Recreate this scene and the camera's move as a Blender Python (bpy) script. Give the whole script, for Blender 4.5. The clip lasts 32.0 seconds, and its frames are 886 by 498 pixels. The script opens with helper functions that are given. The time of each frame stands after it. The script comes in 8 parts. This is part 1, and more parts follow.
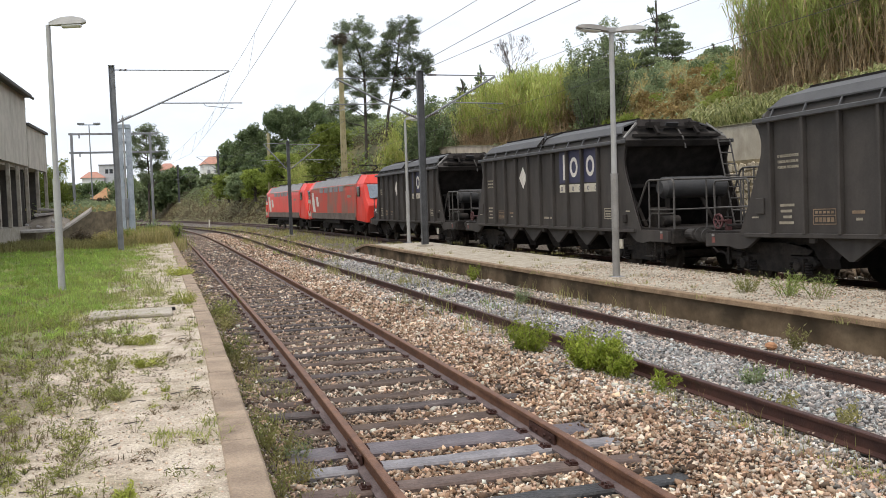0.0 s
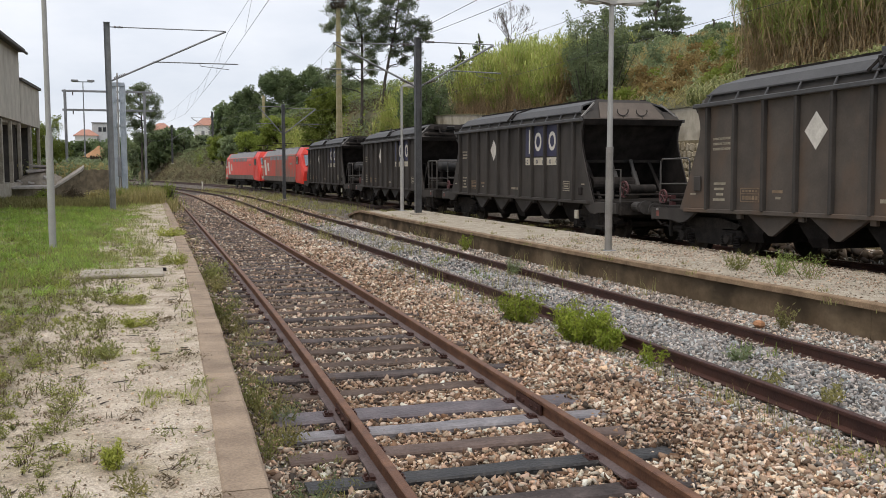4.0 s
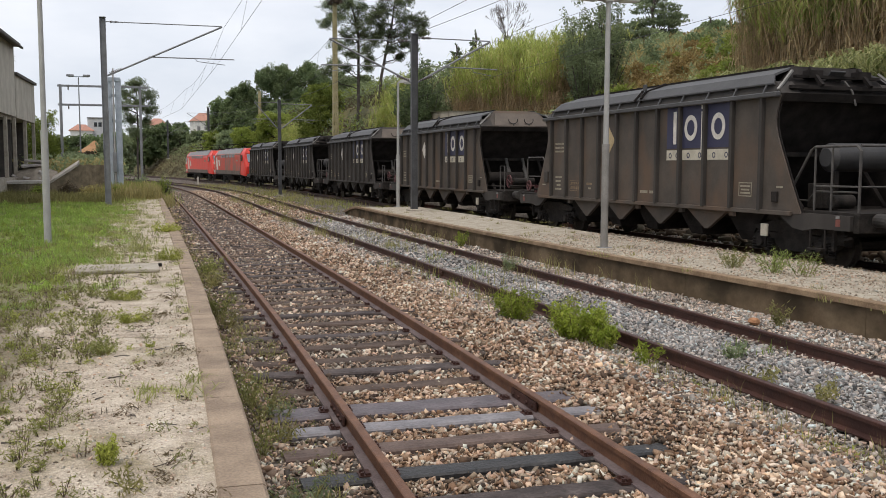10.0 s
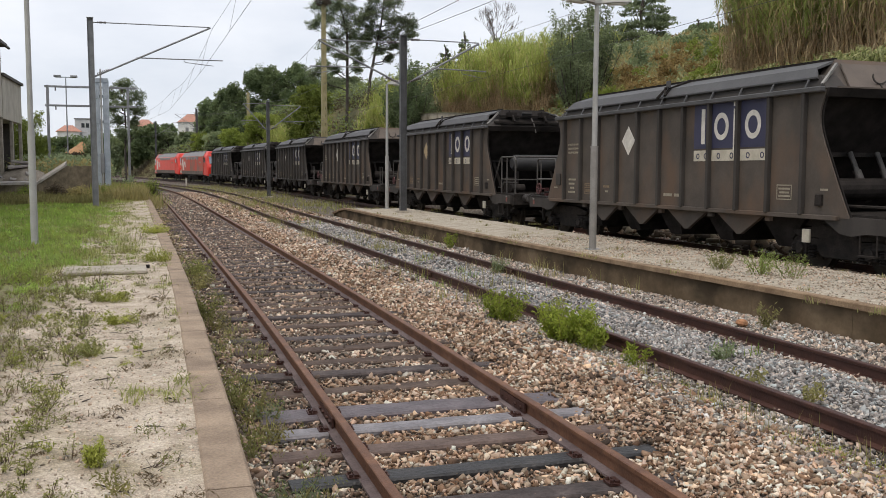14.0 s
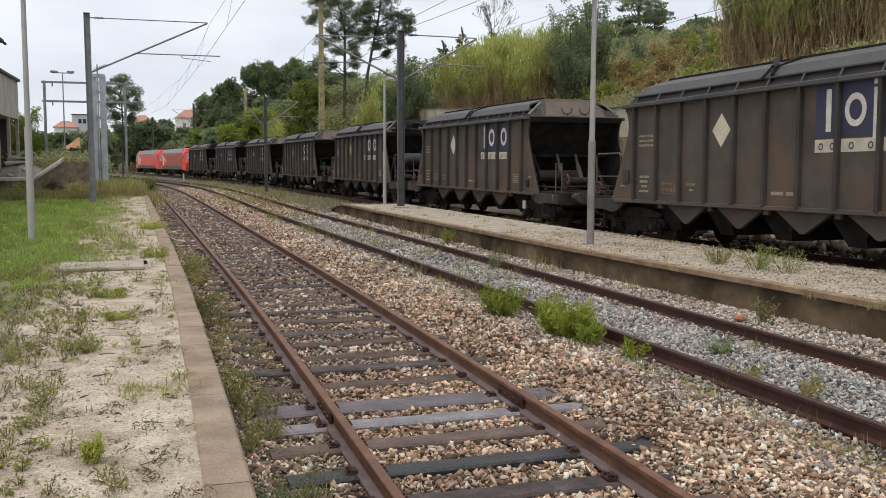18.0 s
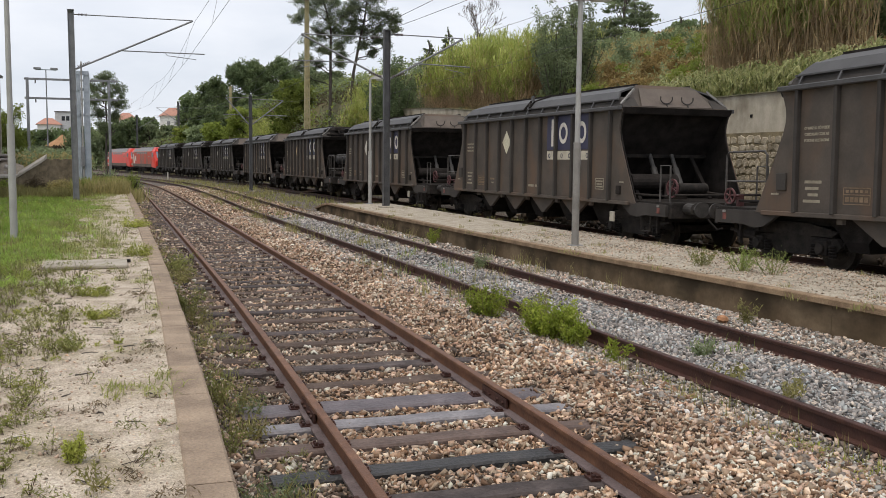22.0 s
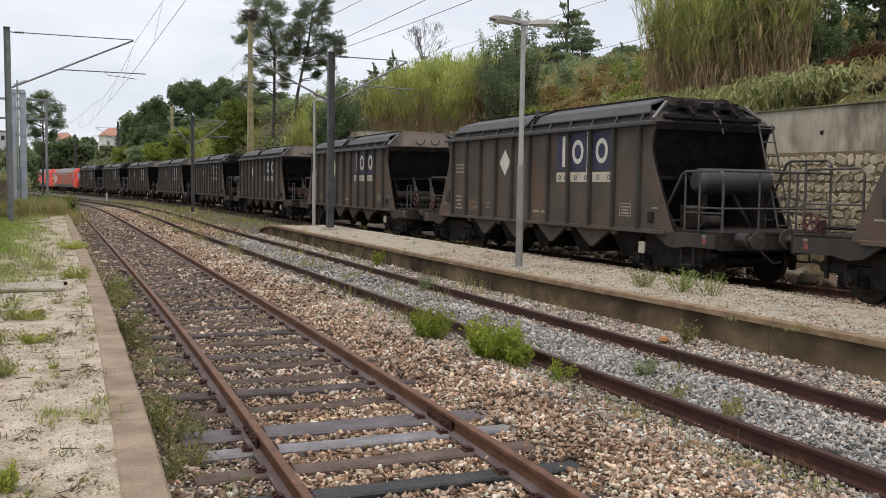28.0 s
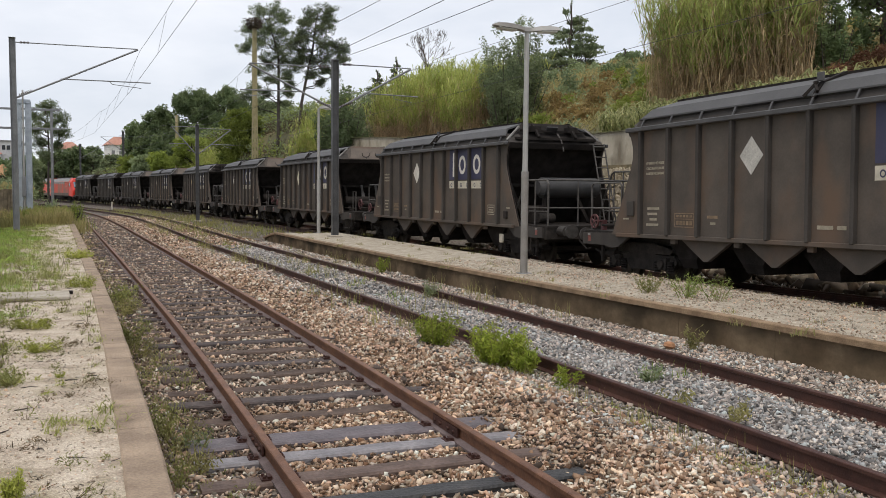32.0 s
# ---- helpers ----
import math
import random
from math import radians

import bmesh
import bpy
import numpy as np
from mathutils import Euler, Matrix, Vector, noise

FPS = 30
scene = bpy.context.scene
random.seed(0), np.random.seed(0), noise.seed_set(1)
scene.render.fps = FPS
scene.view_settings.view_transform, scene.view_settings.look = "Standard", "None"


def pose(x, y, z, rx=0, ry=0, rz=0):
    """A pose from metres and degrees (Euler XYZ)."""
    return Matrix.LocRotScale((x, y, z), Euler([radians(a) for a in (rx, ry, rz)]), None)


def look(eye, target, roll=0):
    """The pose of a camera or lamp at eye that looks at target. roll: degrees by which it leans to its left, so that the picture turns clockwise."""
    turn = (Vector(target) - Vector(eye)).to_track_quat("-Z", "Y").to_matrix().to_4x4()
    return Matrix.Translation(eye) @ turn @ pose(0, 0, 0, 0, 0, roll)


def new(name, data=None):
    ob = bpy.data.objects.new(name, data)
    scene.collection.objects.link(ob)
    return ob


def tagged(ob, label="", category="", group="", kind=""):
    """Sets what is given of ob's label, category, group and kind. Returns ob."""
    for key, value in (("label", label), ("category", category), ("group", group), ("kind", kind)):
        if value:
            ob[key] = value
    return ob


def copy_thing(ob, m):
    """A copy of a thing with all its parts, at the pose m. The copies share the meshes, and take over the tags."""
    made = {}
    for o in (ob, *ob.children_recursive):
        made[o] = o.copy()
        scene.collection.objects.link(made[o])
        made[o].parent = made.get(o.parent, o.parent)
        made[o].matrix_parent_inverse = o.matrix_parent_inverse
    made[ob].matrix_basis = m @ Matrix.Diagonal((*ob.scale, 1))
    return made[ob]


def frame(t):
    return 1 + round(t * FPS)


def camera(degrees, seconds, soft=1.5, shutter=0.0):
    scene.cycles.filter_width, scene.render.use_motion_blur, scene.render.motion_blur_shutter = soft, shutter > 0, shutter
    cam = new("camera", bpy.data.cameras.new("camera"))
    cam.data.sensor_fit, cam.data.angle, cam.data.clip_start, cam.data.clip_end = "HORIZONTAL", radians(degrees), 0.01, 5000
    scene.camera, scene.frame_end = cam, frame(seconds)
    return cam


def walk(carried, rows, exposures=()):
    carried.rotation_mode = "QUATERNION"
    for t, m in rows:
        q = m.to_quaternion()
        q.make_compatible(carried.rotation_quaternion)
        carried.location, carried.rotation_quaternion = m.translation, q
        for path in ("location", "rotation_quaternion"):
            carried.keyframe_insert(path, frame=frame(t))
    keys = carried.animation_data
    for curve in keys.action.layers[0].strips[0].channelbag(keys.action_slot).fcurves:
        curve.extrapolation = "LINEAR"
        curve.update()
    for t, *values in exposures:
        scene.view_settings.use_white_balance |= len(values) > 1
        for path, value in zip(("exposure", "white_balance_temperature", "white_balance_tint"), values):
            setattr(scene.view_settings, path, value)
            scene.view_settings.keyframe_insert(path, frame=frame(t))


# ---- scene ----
# ---- camera: held by hand on the low platform, turning only ----
EYE = Vector((0.0, 0.0, 2.07))          # height over the rail tops (z = 0)


def aim(yaw, pitch, roll):
    """A pose at EYE: degrees to the right of +y, up, and lean to the left."""
    y, p = radians(yaw), radians(pitch)
    way = Vector((math.sin(y) * math.cos(p), math.cos(y) * math.cos(p), math.sin(p)))
    return look(EYE, EYE + way, roll)


cam = camera(51.1, 32.0, soft=0.55)
TURNS = [
(0.0, 15.35, -3.01, -1.79), (0.5, 14.81, -3.51, -1.36), (1.0, 15.12, -3.95, -1.03), (1.5, 15.43, -4.28, -0.76),
(2.0, 15.47, -4.51, -0.63), (2.5, 15.64, -4.66, -0.29), (3.0, 15.87, -4.78, -0.18), (3.5, 15.74, -4.88, -0.09),
(5.5, 16.02, -4.99, 0.2), (6.0, 16.04, -5.0, 0.13), (6.5, 16.04, -5.07, 0.13), (7.0, 15.95, -5.16, -0.0),
(7.5, 15.89, -5.17, 0.0), (8.0, 15.79, -5.13, 0.03), (8.5, 15.83, -5.23, 0.17), (9.0, 15.9, -5.17, 0.13),
(9.5, 15.99, -5.12, 0.18), (10.0, 16.04, -5.16, 0.18), (10.5, 16.18, -5.17, 0.13), (11.0, 16.28, -5.19, 0.1),
(11.5, 16.14, -5.02, 0.13), (12.0, 16.2, -5.04, 0.28), (12.5, 16.34, -5.05, 0.21), (13.0, 16.42, -5.05, 0.19),
(13.5, 16.62, -5.07, 0.23), (14.0, 16.73, -5.06, 0.26), (14.5, 16.69, -5.05, 0.27), (16.5, 16.86, -4.93, 0.36),
(17.0, 16.83, -5.04, 0.26), (17.5, 16.87, -5.23, 0.2), (18.0, 16.87, -5.34, 0.2), (18.5, 16.99, -5.35, 0.43),
(19.0, 17.08, -5.35, 0.46), (19.5, 17.18, -5.38, 0.53), (20.0, 17.29, -5.41, 0.51), (20.5, 17.43, -5.37, 0.48),
(21.0, 17.53, -5.39, 0.48), (21.5, 17.68, -5.39, 0.52), (22.0, 17.8, -5.33, 0.59), (22.5, 17.92, -5.26, 0.5),
(23.0, 18.09, -5.27, 0.3), (23.5, 18.38, -5.25, 0.27), (24.0, 19.39, -5.17, 0.51), (24.5, 20.03, -5.11, 0.49),
(25.0, 20.56, -4.94, 0.62), (25.5, 20.75, -4.69, 0.66), (27.5, 21.23, -3.98, 0.99), (28.0, 21.22, -3.94, 0.82),
(28.5, 21.21, -3.87, 0.83), (29.0, 21.15, -3.79, 0.75), (29.5, 21.1, -3.68, 0.68), (30.0, 21.1, -3.63, 0.68),
(30.5, 21.18, -3.65, 0.73), (31.0, 21.17, -3.6, 0.63), (31.5, 21.03, -3.52, 0.45), (32.0, 20.92, -3.52, 0.46),
]
walk(cam, [(t, aim(y, p, r)) for t, y, p, r in TURNS], [(0.0, 0.60, 6400, 11), (1.0, 0.32, 6250, 12), (2.0, 0.25, 6380, 12), (3.0, 0.25, 6460, 12), (32.0, 0.25, 6500, 12)])

# ---- world and sun: overcast sky ----
world = bpy.data.worlds.new("overcast_sky")
scene.world = world
world.use_nodes = True
wn, wl = world.node_tree.nodes, world.node_tree.links
sky = wn.new("ShaderNodeTexSky")
sky.sky_type, sky.sun_disc = "NISHITA", False
sky.sun_elevation, sky.sun_rotation = radians(65), radians(222)
dim = wn.new("ShaderNodeVectorMath")
dim.operation = "SCALE"
dim.inputs["Scale"].default_value = 0.10
wl.new(sky.outputs[0], dim.inputs[0])
tc = wn.new("ShaderNodeTexCoord")
stretch = wn.new("ShaderNodeMapping")
stretch.inputs["Scale"].default_value = (1.6, 1.6, 4.5)
wl.new(tc.outputs["Generated"], stretch.inputs[0])
cn = wn.new("ShaderNodeTexNoise")
cn.inputs["Scale"].default_value, cn.inputs["Detail"].default_value, cn.inputs["Roughness"].default_value = 1.7, 6, 0.55
wl.new(stretch.outputs[0], cn.inputs["Vector"])
cr = wn.new("ShaderNodeValToRGB")
cr.color_ramp.elements[0].position, cr.color_ramp.elements[0].color = 0.30, (0.62, 0.67, 0.74, 1)
cr.color_ramp.elements[1].position, cr.color_ramp.elements[1].color = 0.68, (0.90, 0.92, 0.95, 1)
wl.new(cn.outputs[0], cr.inputs[0])
mixer = wn.new("ShaderNodeMixRGB")
mixer.inputs[0].default_value = 0.90
wl.new(dim.outputs[0], mixer.inputs[1])
wl.new(cr.outputs[0], mixer.inputs[2])
wl.new(mixer.outputs[0], wn["Background"].inputs["Color"])
wn["Background"].inputs["Strength"].default_value = 1.0

sun = new("sun", bpy.data.lights.new("sun", "SUN"))
sun.data.energy, sun.data.angle, sun.data.color = 1.5, radians(30), (1.0, 0.90, 0.76)
sun.matrix_world = look((-22, -14, 70), (0, 10, 0))


# ---- materials ----
def mat(name, c1, c2, scale=3.0, rough=0.8, bump=0.2, metal=0.0, fine=40.0, c3=None, vary=0.0, coarse=0.45):
    """Procedural surface: two colours mixed by coarse noise, fine grain, bump, and per-object or per-piece variation."""
    m = bpy.data.materials.new(name)
    m.use_nodes = True
    n, l = m.node_tree.nodes, m.node_tree.links
    b = n["Principled BSDF"]
    b.inputs["Metallic"].default_value = metal
    co = n.new("ShaderNodeTexCoord")
    a = n.new("ShaderNodeTexNoise")
    a.inputs["Scale"].default_value, a.inputs["Detail"].default_value, a.inputs["Roughness"].default_value = scale, 6, 0.6
    l.new(co.outputs["Object"], a.inputs["Vector"])
    f = n.new("ShaderNodeTexNoise")
    f.inputs["Scale"].default_value, f.inputs["Detail"].default_value = fine, 4
    l.new(co.outputs["Object"], f.inputs["Vector"])
    r = n.new("ShaderNodeValToRGB")
    e = r.color_ramp.elements
    e[0].position, e[0].color = 0.36, (*c1, 1)
    e[1].position, e[1].color = 0.64, (*c2, 1)
    if c3:
        x = e.new(0.80)
        x.color = (*c3, 1)
    l.new(a.outputs[0], r.inputs[0])
    grain = n.new("ShaderNodeMixRGB")
    grain.blend_type = "OVERLAY"
    grain.inputs[0].default_value = coarse
    l.new(r.outputs[0], grain.inputs[1])
    l.new(f.outputs[0], grain.inputs[2])
    col = grain.outputs[0]
    if vary:
        g = n.new("ShaderNodeNewGeometry")
        o = n.new("ShaderNodeObjectInfo")
        s = n.new("ShaderNodeMath")
        s.operation = "ADD"
        l.new(g.outputs["Random Per Island"], s.inputs[0])
        l.new(o.outputs["Random"], s.inputs[1])
        k = n.new("ShaderNodeMapRange")
        k.inputs[1].default_value, k.inputs[2].default_value = 0.0, 2.0
        k.inputs[3].default_value, k.inputs[4].default_value = 1 - vary, 1 + vary
        l.new(s.outputs[0], k.inputs[0])
        h = n.new("ShaderNodeVectorMath")
        h.operation = "SCALE"
        l.new(col, h.inputs[0])
        l.new(k.outputs[0], h.inputs["Scale"])
        col = h.outputs[0]
    l.new(col, b.inputs["Base Color"])
    q = n.new("ShaderNodeMapRange")
    q.inputs[3].default_value, q.inputs[4].default_value = max(0.05, rough - 0.12), min(1, rough + 0.12)
    l.new(a.outputs[0], q.inputs[0])
    l.new(q.outputs[0], b.inputs["Roughness"])
    if bump:
        p = n.new("ShaderNodeBump")
        p.inputs["Strength"].default_value, p.inputs["Distance"].default_value = bump, 0.02
        l.new(f.outputs[0], p.inputs["Height"])
        l.new(p.outputs[0], b.inputs["Normal"])
    return m


def streaked(name, c1, c2, c3, rough=0.75, across=2.0, down=0.45, amount=0.6, lo=0.45, hi=0.75):
    """Painted sheet with vertical grime streaks and dusty blotches."""
    m = mat(name, c1, c2, 1.3, rough, 0.06, 0.0, 30, coarse=0.16)
    n, l = m.node_tree.nodes, m.node_tree.links
    b = n["Principled BSDF"]
    base = b.inputs["Base Color"].links[0].from_socket
    co = n.new("ShaderNodeTexCoord")
    mp = n.new("ShaderNodeMapping")
    mp.inputs["Scale"].default_value = (across, across, down)
    l.new(co.outputs["Object"], mp.inputs[0])
    t = n.new("ShaderNodeTexNoise")
    t.inputs["Scale"].default_value, t.inputs["Detail"].default_value = 1.6, 6
    l.new(mp.outputs[0], t.inputs["Vector"])
    r = n.new("ShaderNodeValToRGB")
    r.color_ramp.elements[0].position, r.color_ramp.elements[1].position = lo, hi
    l.new(t.outputs[0], r.inputs[0])
    x = n.new("ShaderNodeMixRGB")
    x.inputs[2].default_value = (*c3, 1)
    w = n.new("ShaderNodeMath")
    w.operation = "MULTIPLY"
    l.new(r.outputs[0], w.inputs[0])
    w.inputs[1].default_value = amount
    l.new(w.outputs[0], x.inputs[0])
    l.new(base, x.inputs[1])
    l.new(x.outputs[0], b.inputs["Base Color"])
    return m


M_WAGON = streaked("wagon_paint", (0.066, 0.056, 0.048), (0.098, 0.082, 0.069), (0.132, 0.085, 0.057), 0.75, 0.7, 0.35, 0.75, 0.48, 0.68)
# darker wagon paint: soot on the first wagons, painted shading on the ribs
M_WAGOND = streaked("sooty_wagon_paint", (0.042, 0.038, 0.035), (0.061, 0.054, 0.049), (0.030, 0.026, 0.024))
M_ROOF = mat("wagon_roof", (0.050, 0.049, 0.050), (0.078, 0.077, 0.079), 1.5, 0.6, 0.15, coarse=0.18)
M_GALVW = mat("worn_pale_steel", (0.17, 0.165, 0.155), (0.27, 0.26, 0.245), 4, 0.6, 0.1)
# near-black steel; also carries the painted shade of the wagon end recesses
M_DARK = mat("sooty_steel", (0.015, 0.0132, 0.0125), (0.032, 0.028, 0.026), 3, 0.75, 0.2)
M_BOGIE = mat("greasy_bogie_steel", (0.014, 0.0125, 0.0115), (0.036, 0.030, 0.026), 5, 0.82, 0.3)
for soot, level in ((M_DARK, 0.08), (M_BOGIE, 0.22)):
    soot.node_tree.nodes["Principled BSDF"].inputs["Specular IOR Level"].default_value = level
M_RAILING = mat("dusty_handrail", (0.045, 0.042, 0.040), (0.085, 0.078, 0.072), 6, 0.6, 0.1)
M_TANK = mat("dusty_air_tank", (0.024, 0.024, 0.026), (0.042, 0.041, 0.042), 2, 0.6, 0.1)
M_BUFFER = mat("dusty_buffer_steel", (0.028, 0.025, 0.023), (0.062, 0.056, 0.051), 6, 0.65, 0.15)
M_WHEEL = mat("wheel_steel", (0.035, 0.030, 0.026), (0.07, 0.06, 0.05), 5, 0.5, 0.1, 0.6)
M_NAVY = mat("navy_panel", (0.030, 0.031, 0.068), (0.040, 0.040, 0.080), 3, 0.6, 0.05, coarse=0.18)
M_WHITE = mat("dusty_white_paint", (0.52, 0.49, 0.44), (0.66, 0.63, 0.57), 6, 0.7, 0.05, coarse=0.18)
M_CREAM = mat("cream_stencil", (0.22, 0.195, 0.145), (0.33, 0.295, 0.225), 6, 0.8, 0.05, coarse=0.18)
M_LAMPRED = mat("faded_red_bracket", (0.12, 0.035, 0.028), (0.20, 0.07, 0.055), 8, 0.7, 0.1)
M_STRIP = mat("dusty_cream_paint", (0.40, 0.365, 0.29), (0.54, 0.50, 0.41), 4, 0.75, 0.05, coarse=0.18)
M_STENCIL = mat("faded_orange_stencil", (0.15, 0.105, 0.066), (0.23, 0.165, 0.105), 6, 0.8, 0.05)
M_TAN = mat("tan_panel", (0.085, 0.068, 0.056), (0.125, 0.101, 0.083), 2, 0.75, 0.1, coarse=0.18)
M_REDWHEEL = mat("red_hand_wheel", (0.070, 0.024, 0.025), (0.105, 0.040, 0.041), 6, 0.6, 0.1)
M_LRED = streaked("loco_red", (0.62, 0.030, 0.018), (0.70, 0.045, 0.025), (0.40, 0.035, 0.025), 0.45)
M_LDUST = streaked("loco_dusty_red", (0.44, 0.055, 0.032), (0.52, 0.058, 0.034), (0.19, 0.115, 0.080), 0.65, 0.5, 0.3, 0.85, 0.44, 0.60)
M_LSKIRT = mat("dusty_loco_skirt", (0.085, 0.068, 0.055), (0.15, 0.12, 0.10), 2, 0.8, 0.1)
M_LGREY = mat("loco_roof_grey", (0.16, 0.16, 0.165), (0.24, 0.24, 0.24), 2, 0.6, 0.1)
M_GLASS = mat("dark_cab_glass", (0.01, 0.012, 0.014), (0.015, 0.017, 0.02), 2, 0.12, 0.0)
M_SCREEN = mat("sky_reflecting_screen", (0.20, 0.22, 0.24), (0.26, 0.28, 0.30), 2, 0.12, 0.0, 0.8)
M_RAIL = mat("rusty_rail", (0.105, 0.047, 0.026), (0.20, 0.098, 0.055), 5, 0.6, 0.3, 0.2, 60, (0.27, 0.165, 0.105))
M_RAILF = mat("dusty_rail_foot", (0.085, 0.060, 0.060), (0.15, 0.115, 0.112), 4, 0.75, 0.4, 0, 50)
M_RAILD = mat("dark_rusty_rail", (0.045, 0.018, 0.014), (0.080, 0.034, 0.024), 5, 0.6, 0.3, 0.25, 60)
M_SLEEPER = mat("weathered_sleeper", (0.044, 0.036, 0.035), (0.096, 0.078, 0.074), 4, 0.82, 0.8, 0, 26, (0.17, 0.145, 0.135), vary=0.35)
M_SLEEPERL = mat("smooth_grey_sleeper", (0.14, 0.13, 0.14), (0.25, 0.235, 0.245), 4, 0.5, 0.5, 0, 26, vary=0.15)
M_SLEEPERP = mat("purple_grey_sleeper", (0.070, 0.056, 0.062), (0.135, 0.112, 0.120), 4, 0.5, 0.6, 0, 26, (0.18, 0.155, 0.16))
M_SLEEPERW = mat("reddish_brown_sleeper", (0.085, 0.058, 0.048), (0.15, 0.108, 0.092), 4, 0.7, 0.6, 0, 26)
M_SLEEPERK = mat("tarred_sleeper", (0.016, 0.016, 0.017), (0.040, 0.038, 0.038), 4, 0.55, 0.8, 0, 26, (0.09, 0.08, 0.075))
M_SLEEPERB = mat("brown_sleeper", (0.066, 0.047, 0.039), (0.125, 0.092, 0.075), 4, 0.9, 0.7, 0, 26, vary=0.3)
M_CONC = mat("aged_concrete", (0.28, 0.25, 0.20), (0.40, 0.36, 0.30), 2.5, 0.9, 0.4, 0, 45, (0.20, 0.17, 0.13))
M_KERB = mat("pinkish_kerb_stone", (0.222, 0.165, 0.118), (0.355, 0.272, 0.196), 2.6, 0.9, 0.8, 0, 60, (0.33, 0.225, 0.148), vary=0.12)
M_EDGE = mat("rusty_brown_edge", (0.170, 0.110, 0.063), (0.285, 0.200, 0.122), 3.0, 0.9, 0.6, 0, 50, (0.34, 0.27, 0.19), vary=0.2)
M_PFACE = streaked("stained_platform_face", (0.105, 0.074, 0.045), (0.205, 0.152, 0.098), (0.040, 0.031, 0.020), 0.9, 0.6, 1.1, 0.85, 0.42, 0.64)
for m, level in ((M_WAGON, 0.28), (M_WAGOND, 0.28), (M_PFACE, 0.1), (M_SLEEPER, 0.25), (M_SLEEPERB, 0.25), (M_SLEEPERW, 0.3)):
    m.node_tree.nodes["Principled BSDF"].inputs["Specular IOR Level"].default_value = level
M_MASTD = mat("dark_mast_steel", (0.075, 0.076, 0.078), (0.125, 0.126, 0.13), 2, 0.6, 0.15, 0.4)
M_GALV = mat("galvanised_steel", (0.33, 0.375, 0.43), (0.44, 0.49, 0.545), 3, 0.55, 0.1, 0.2)
M_LAMPPOST = mat("pale_lamp_post", (0.32, 0.317, 0.305), (0.40, 0.395, 0.378), 2, 0.6, 0.05, 0.1, coarse=0.15)
M_LAMPLOW = mat("grimy_lamp_post", (0.185, 0.175, 0.160), (0.285, 0.272, 0.252), 1.6, 0.65, 0.08, 0.1, coarse=0.2)
M_MAST = mat("grey_mast_steel", (0.17, 0.176, 0.186), (0.25, 0.257, 0.27), 2, 0.6, 0.15, 0.1)
M_WIRE = mat("wire", (0.085, 0.085, 0.088), (0.13, 0.13, 0.132), 3, 0.6, 0.0, 0.5)
M_INSUL = mat("insulator_brown", (0.05, 0.035, 0.03), (0.08, 0.05, 0.04), 3, 0.3, 0.0)
M_LENS = mat("lamp_lens", (0.62, 0.62, 0.58), (0.72, 0.72, 0.68), 3, 0.3, 0.0)


